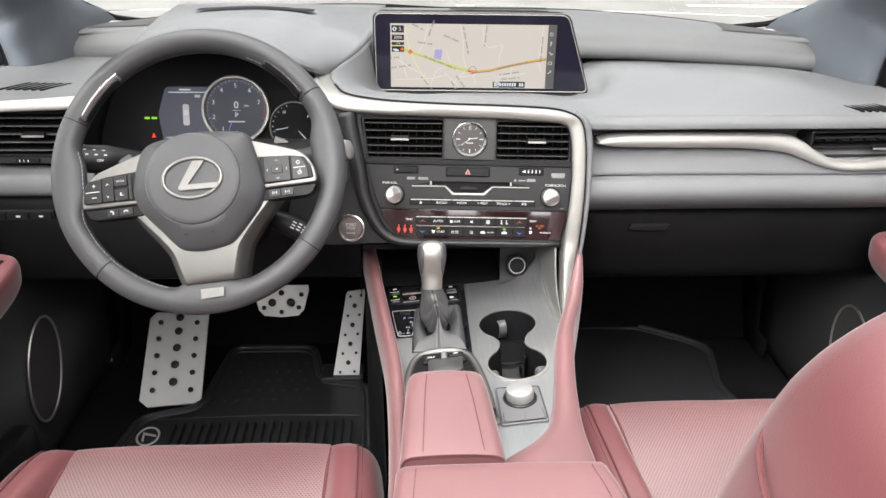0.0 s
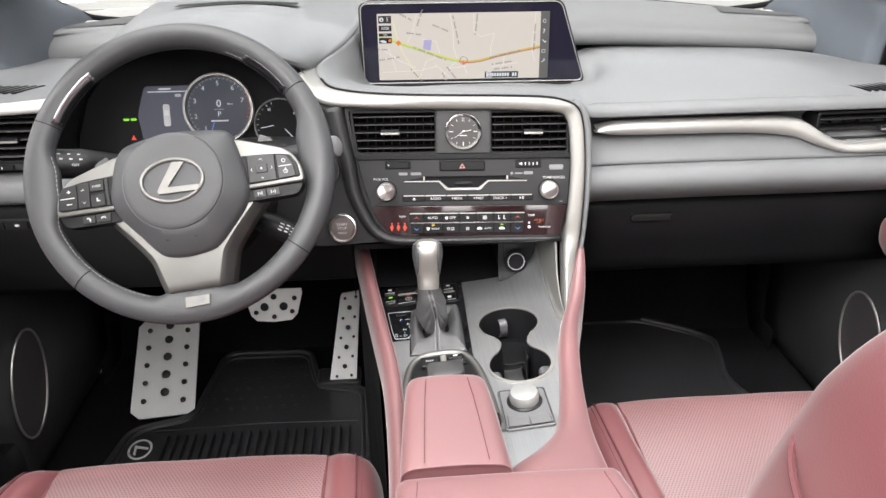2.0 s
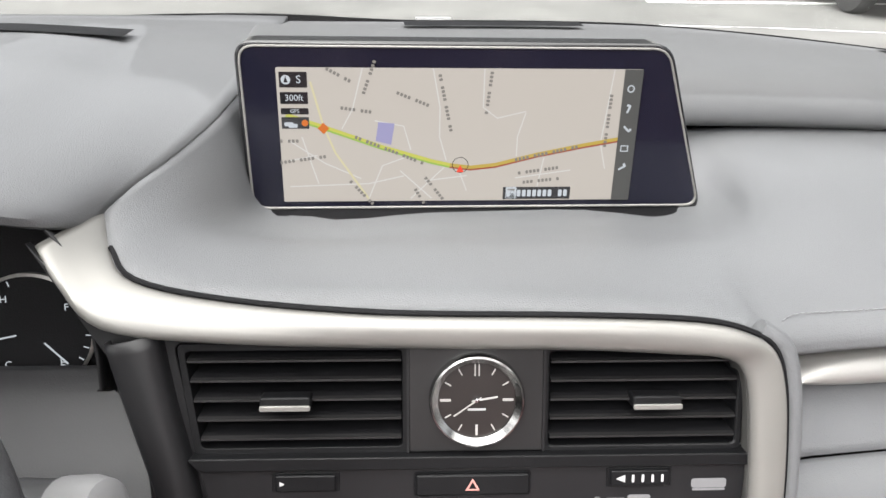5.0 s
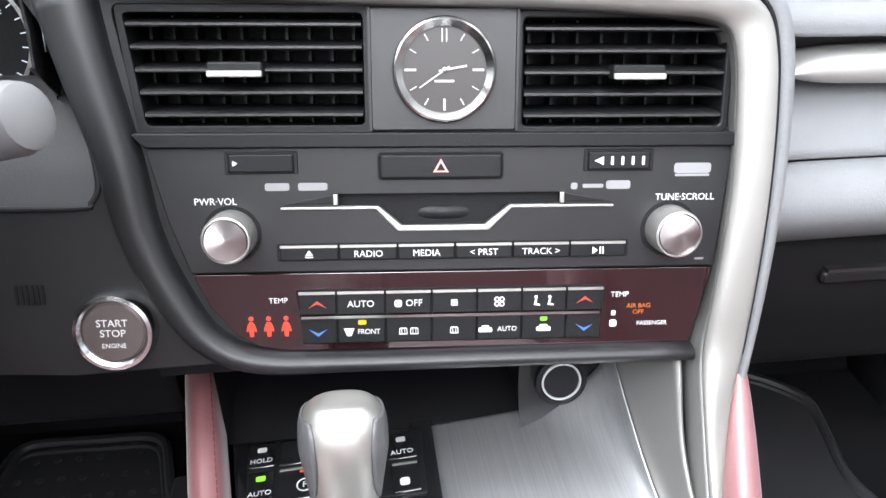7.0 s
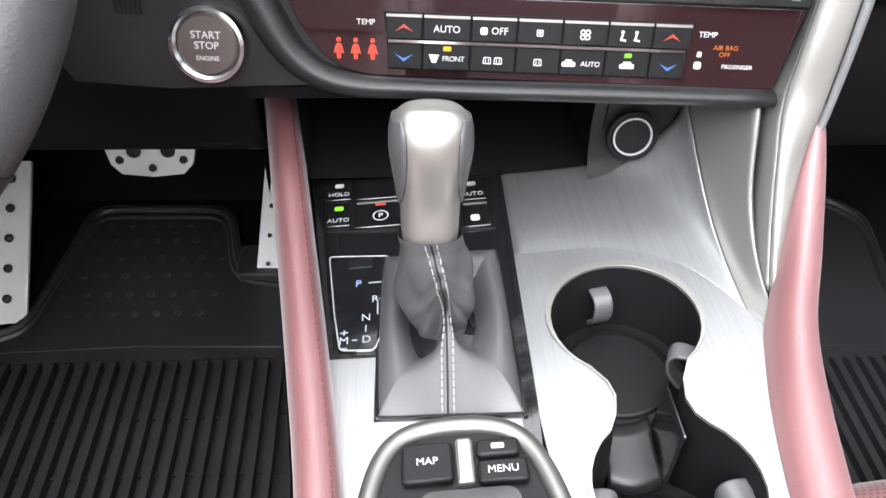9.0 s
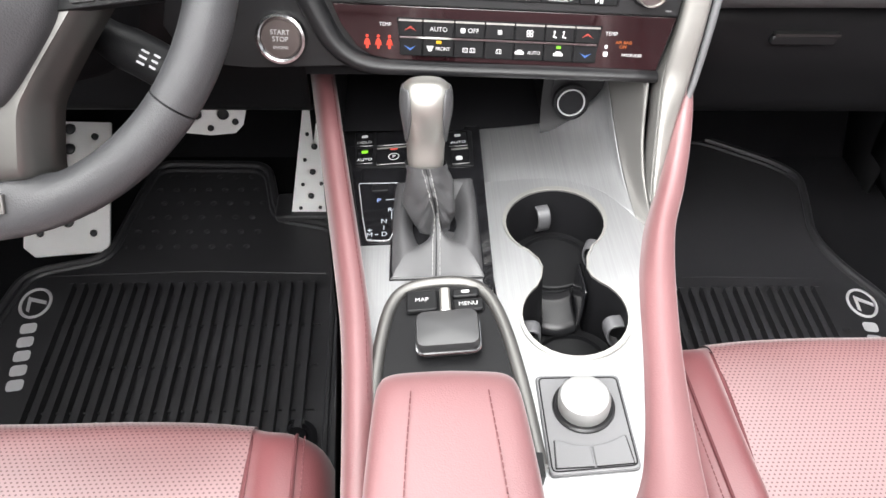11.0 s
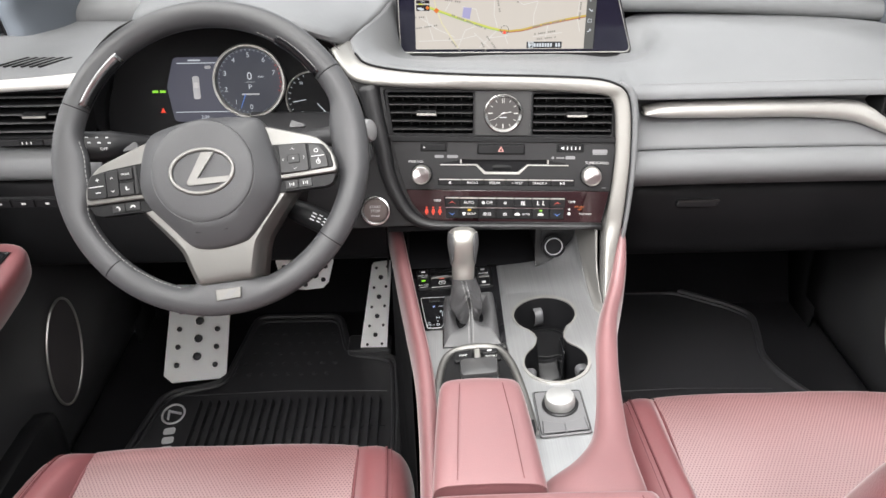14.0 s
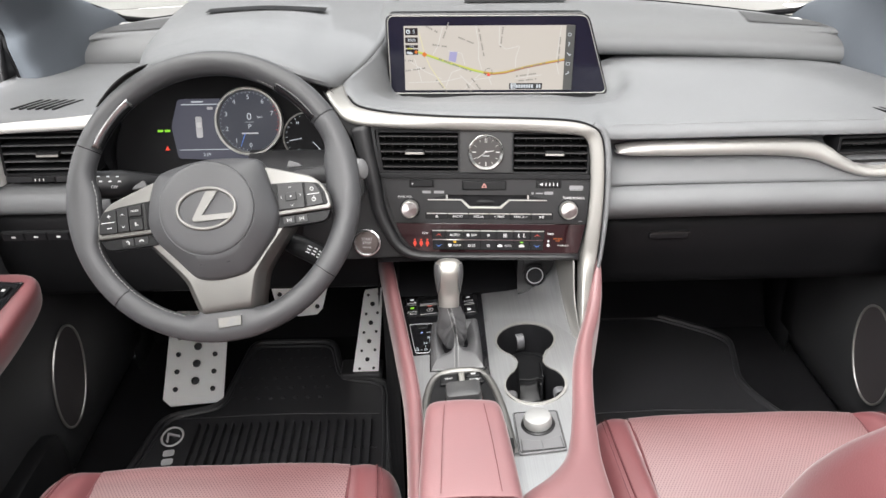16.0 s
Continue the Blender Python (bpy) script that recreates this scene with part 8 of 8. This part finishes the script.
def rear_bench():
    t = thing("rear_bench", "red leather rear bench seat behind the front seats", "seat", (0, -0.55, 0.0))
    rows = [[(x, y, z - 0.012 * abs(x / 0.62) ** 2) for x in (-0.62, -0.45, -0.2, 0, 0.2, 0.45, 0.62)] for y, z in ((-0.20, 0.10), (-0.185, 0.22), (-0.20, 0.29), (-0.26, 0.315), (-0.45, 0.305), (-0.70, 0.28))]
    part("cushion", smooth_grid(rows, 3, across=3), SEAT, t)
    rows = [[(x, y + 0.02 * abs(x / 0.62) ** 2, z) for x in (-0.62, -0.45, -0.2, 0, 0.2, 0.45, 0.62)] for y, z in ((-0.66, 0.26), (-0.70, 0.42), (-0.76, 0.64), (-0.82, 0.90), (-0.85, 1.0), (-0.90, 1.0))]
    part("backrest", smooth_grid(rows, 3, across=3), SEAT, t)
    part("base", box(-0.60, -0.72, 0.0, 0.60, -0.24, 0.24), DARK, t, smooth=False)
    for x in (-0.36, 0.0, 0.36):
        rows = [[(x + 0.12 * c * k, -0.87 + 0.045 * q * k, z) for c, q in ((1, 0), (0.7, 0.8), (0, 1), (-0.7, 0.8), (-1, 0), (-0.7, -0.8), (0, -1), (0.7, -0.8))] for z, k in ((1.0, 0.8), (1.02, 1.0), (1.12, 1.0), (1.15, 0.7))]
        part("headrest", smooth_grid(rows, 3, True, True, 3), SEAT, t)


rear_bench()


# ---- doors ----
def door(sx):
    t = thing("car_door", "dark door panel with a red leather armrest and round speaker", "door", (sx * 0.76, 0.9, 0.1))

    def P(rows):
        return [[(sx * x, y, z) for x, y, z in r] for r in rows]

    ys = (1.60, 1.45, 1.25, 1.0, 0.7, 0.3, 0.02)
    rows = [[(0.735 + dx, y, z) for dx, z in ((0.03, 0.0), (0.0, 0.06), (-0.01, 0.16), (-0.012, 0.28), (0.0, 0.40), (0.012, 0.46), (0.012, 0.56), (0.025, 0.62), (0.045, 0.655), (0.07, 0.662))] for y in ys]
    sheet("panel", P(rows), KNEE, t, 0.006, 2, 3, "black moulded door panel")
    rows = [[(0.7475 + dx, y, z) for dx, z in ((0.012, 0.575), (0.010, 0.60), (0.018, 0.635), (0.030, 0.655), (0.06, 0.668))] for y in (1.42, 1.25, 1.0, 0.5, 0.02)]
    sheet("upper_panel", P(rows), GREY, t, 0.006, 2, 3, "grey leatherette door top")
    # armrest
    rows = []
    ahead = 0.055 if sx > 0 else 0.0
    for y, xi, z in ((1.169, 0.712, 0.472), (1.167, 0.680, 0.483), (1.155, 0.656, 0.491), (1.130, 0.643, 0.494), (1.08, 0.637, 0.494), (1.00, 0.633, 0.494), (0.80, 0.633, 0.494), (0.50, 0.634, 0.494), (0.30, 0.66, 0.494)):
        y += ahead
        rows.append([(0.740, y, z + 0.022), (xi + 0.055, y, z + 0.003), (xi + 0.020, y, z + 0.001), (xi + 0.006, y, z - 0.002), (xi + 0.001, y, z - 0.009), (xi + 0.001, y, z - 0.022), (xi + 0.006, y, z - 0.042), (xi + 0.028, y, z - 0.064), (0.740, y, z - 0.080)])
    sheet("armrest", P(rows), SEAT, t, 0.005, 4, 4, "red leather door armrest")
    for k, r, ma in ((5, 0.0012, RTHREAD),):
        part("armrest_seam", tube_bm(spline([(sx * (q[k][0] - 0.0002), q[k][1], q[k][2]) for q in rows[1:8]], 6), r, seg=6), ma, t)
    sw = sheet("switch_panel", P([[(0.658, y, 0.4975), (0.678, y, 0.4985), (0.702, y, 0.5005)] for y in (1.126 + ahead, 1.118 + ahead, 1.0, 0.90)]), GLOSS, t, 0.003, 2, 2, "gloss black window switch panel")
    part("panel_edge", tube_bm([(sx * x, y, 0.4985) for x, y in ((0.657, 0.90), (0.657, 1.127 + ahead), (0.703, 1.129 + ahead))], 0.0011, seg=6), DARK, sw)
    for i in range(3):
        for j in range(2):
            part("switch", prism_bm(rrect(-0.006, -0.012, 0.006, 0.012, 0.002), 0, 0.005, basis((sx * (0.670 + 0.018 * j), 1.100 + ahead - 0.034 * i, 0.4985 + 0.001 * j), (1, 0, 0), (0, 1, 0))), PLASTIC, sw, bevel=0.001)
            part("switch_mark", prism_bm(rrect(-0.0025, -0.003, 0.0025, 0.003, 0.001), 0.005, 0.0054, basis((sx * (0.670 + 0.018 * j), 1.100 + ahead - 0.034 * i, 0.4985 + 0.001 * j), (1, 0, 0), (0, 1, 0))), WHITE, sw)
    sheet("mirror_sail", P([[(0.768, y, z) for y in ys_] for z, ys_ in ((0.655, (1.50, 1.46, 1.42)), (0.72, (1.50, 1.465, 1.43)), (0.765, (1.475, 1.463, 1.452)))]), FASCIA, t, 0.008, 2, 2, "dark triangular mirror panel")
    # speaker
    ms = basis((sx * 0.7200, 1.266, 0.218), (0, 1, -0.35), (0, 0.45, 1))
    if ms.col[2][0] * sx > 0:
        ms = basis((sx * 0.7200, 1.266, 0.218), (0, -1, 0.35), (0, 0.45, 1))
    ring = [ms @ Vector((0.058 * math.cos(a), 0.092 * math.sin(a), 0.003)) for a in (2 * math.pi * i / 56 for i in range(56))]
    part("speaker_ring", tube_bm(ring, 0.0023, True, 8), SILVER, t, "thin silver speaker ring")
    plate("speaker_grille", disc(0, 0, 0.057, 48, 0.091), -0.012, 0.002, ms, MESH, t, 0, "fine black speaker mesh")
    # pocket
    rows = [[(xi, y, z) for xi, z in ((0.728, 0.20), (0.700, 0.205), (0.690, 0.195), (0.688, 0.12), (0.70, 0.05), (0.735, 0.03))] for y in (1.19, 1.17, 1.10, 0.8, 0.4)]
    rows[0] = [(0.735, 1.19, z) for z in (0.10, 0.105, 0.10, 0.08, 0.05, 0.03)]
    rows[1] = [(xi, 1.165, z) for xi, z in ((0.730, 0.165), (0.712, 0.168), (0.706, 0.160), (0.704, 0.11), (0.712, 0.05), (0.735, 0.03))]
    sheet("pocket", P(rows), PLASTIC, t, 0.004, 3, 3)
    # kick panel ahead of the door
    k = sheet("kick_panel", P([[(0.735, y, z) for z in (0.0, 0.2, 0.45)] for y in (1.56, 1.74)]), KNEE, t, 0.004, 1, 1)
    return t


MESH = mat("speaker mesh", (0.030, 0.026, 0.028), 0.6, grain=0.9, size=700, cells=True)
door(-1)
door(1)
for sx in (-1, 1):
    g = tagged(part("window_2" if sx < 0 else "window_3", grid([[(sx * 0.79, 1.42, 0.66), (sx * 0.79, -1.0, 0.66)], [(sx * 0.66, 0.90, 1.24), (sx * 0.62, -0.95, 1.25)]]), GLASS, None), "clear side window of the car", "window", kind="structure")
    g.visible_shadow = False
    pane = g.modifiers.new("thickness", "SOLIDIFY")
    pane.thickness, pane.offset = 0.005, 0.0


# ---- parked cars outside ----
def parked_car(at, turn, paint, label):
    t = thing("parked_car", label, "car", (*at, -0.42), "parked cars")
    m = Matrix.Translation((*at, -0.42)) @ Matrix.Rotation(radians(turn), 4, "Z")
    rows = []
    for y, w, z0, z1, wt, zt in ((-2.25, 0.70, 0.42, 0.62, 0.62, 0.66), (-2.18, 0.80, 0.30, 0.72, 0.70, 0.80), (-1.9, 0.89, 0.24, 0.84, 0.78, 0.95), (-1.2, 0.91, 0.24, 0.92, 0.80, 1.04), (-0.75, 0.91, 0.24, 0.95, 0.72, 1.14), (-0.1, 0.91, 0.24, 0.97, 0.64, 1.55), (0.8, 0.91, 0.24, 0.98, 0.64, 1.60), (1.7, 0.90, 0.26, 0.98, 0.62, 1.52), (2.1, 0.86, 0.34, 0.95, 0.68, 1.10), (2.25, 0.80, 0.42, 0.85, 0.70, 0.92)):
        rows.append([m @ Vector(p) for p in ((-w * 0.92, y, z0), (-w, y, z0 + 0.12), (-w, y, (z0 + z1) / 2), (-w * 0.97, y, z1), (-wt, y, zt), (0, y, zt + 0.03), (wt, y, zt), (w * 0.97, y, z1), (w, y, (z0 + z1) / 2), (w, y, z0 + 0.12), (w * 0.92, y, z0), (0, y, z0))])
    part("body", smooth_grid(rows, 3, True, True, 2), paint, t)
    for sx in (-1, 1):
        part("side_window", grid([[m @ Vector((sx * x, y, z)) for y in (-0.45, 0.2, 0.9, 1.6)] for x, z in ((0.915, 1.01), (0.80, 1.24), (0.70, 1.44))]), GLOSS, t)
        part("headlight", prism_bm(rounded([(sx * 0.42, 0.62), (sx * 0.78, 0.70), (sx * 0.74, 0.80), (sx * 0.48, 0.74)][::sx], 0.03), 2.10, 2.24, m @ basis((0, 0, 0), (1, 0, 0), (0, 0, 1))), CHROME, t)
        for y in (-1.42, 1.38):
            axle = m @ basis((sx * 0.70, y, 0.34), (0, 1, 0), (0, 0, 1))
            if sx < 0:
                axle = m @ basis((-0.92, y, 0.34), (0, 1, 0), (0, 0, 1))
            w = part("wheel", lathe_bm([(0.20, 0.0), (0.32, 0.01), (0.345, 0.05), (0.345, 0.17), (0.32, 0.21), (0.20, 0.22)], axle, 28), TYRE, t, "black tyre")
            part("rim", lathe_bm([(0.205, 0.01), (0.20, 0.0), (0.05, 0.03), (0.05, 0.19), (0.20, 0.22), (0.205, 0.21)], axle, 20), SILVER, w)
    part("lower_bumper", prism_bm(rounded([(-0.72, 0.26), (0.72, 0.26), (0.66, 0.48), (-0.66, 0.48)], 0.05), 2.18, 2.28, m @ basis((0, 0, 0), (1, 0, 0), (0, 0, 1))), RUBBER, t, "black lower bumper")
    part("number_plate", prism_bm(rrect(-0.16, 0.46, 0.16, 0.60, 0.01), 2.26, 2.285, m @ basis((0, 0, 0), (1, 0, 0), (0, 0, 1))), WHITE, t, "pale blank number plate")
    return t


TYRE = mat("tyre rubber", (0.02, 0.02, 0.02), 0.8)
parked_car((6.9, 11.0), 0, mat("white car paint", (0.7, 0.7, 0.7), 0.25, coat=0.5, var=0.03), "white parked car on the car park")
parked_car((-7.4, 16.9), 0, mat("dark grey car paint", (0.03, 0.032, 0.035), 0.25, coat=0.5, var=0.03), "dark grey parked car on the car park")
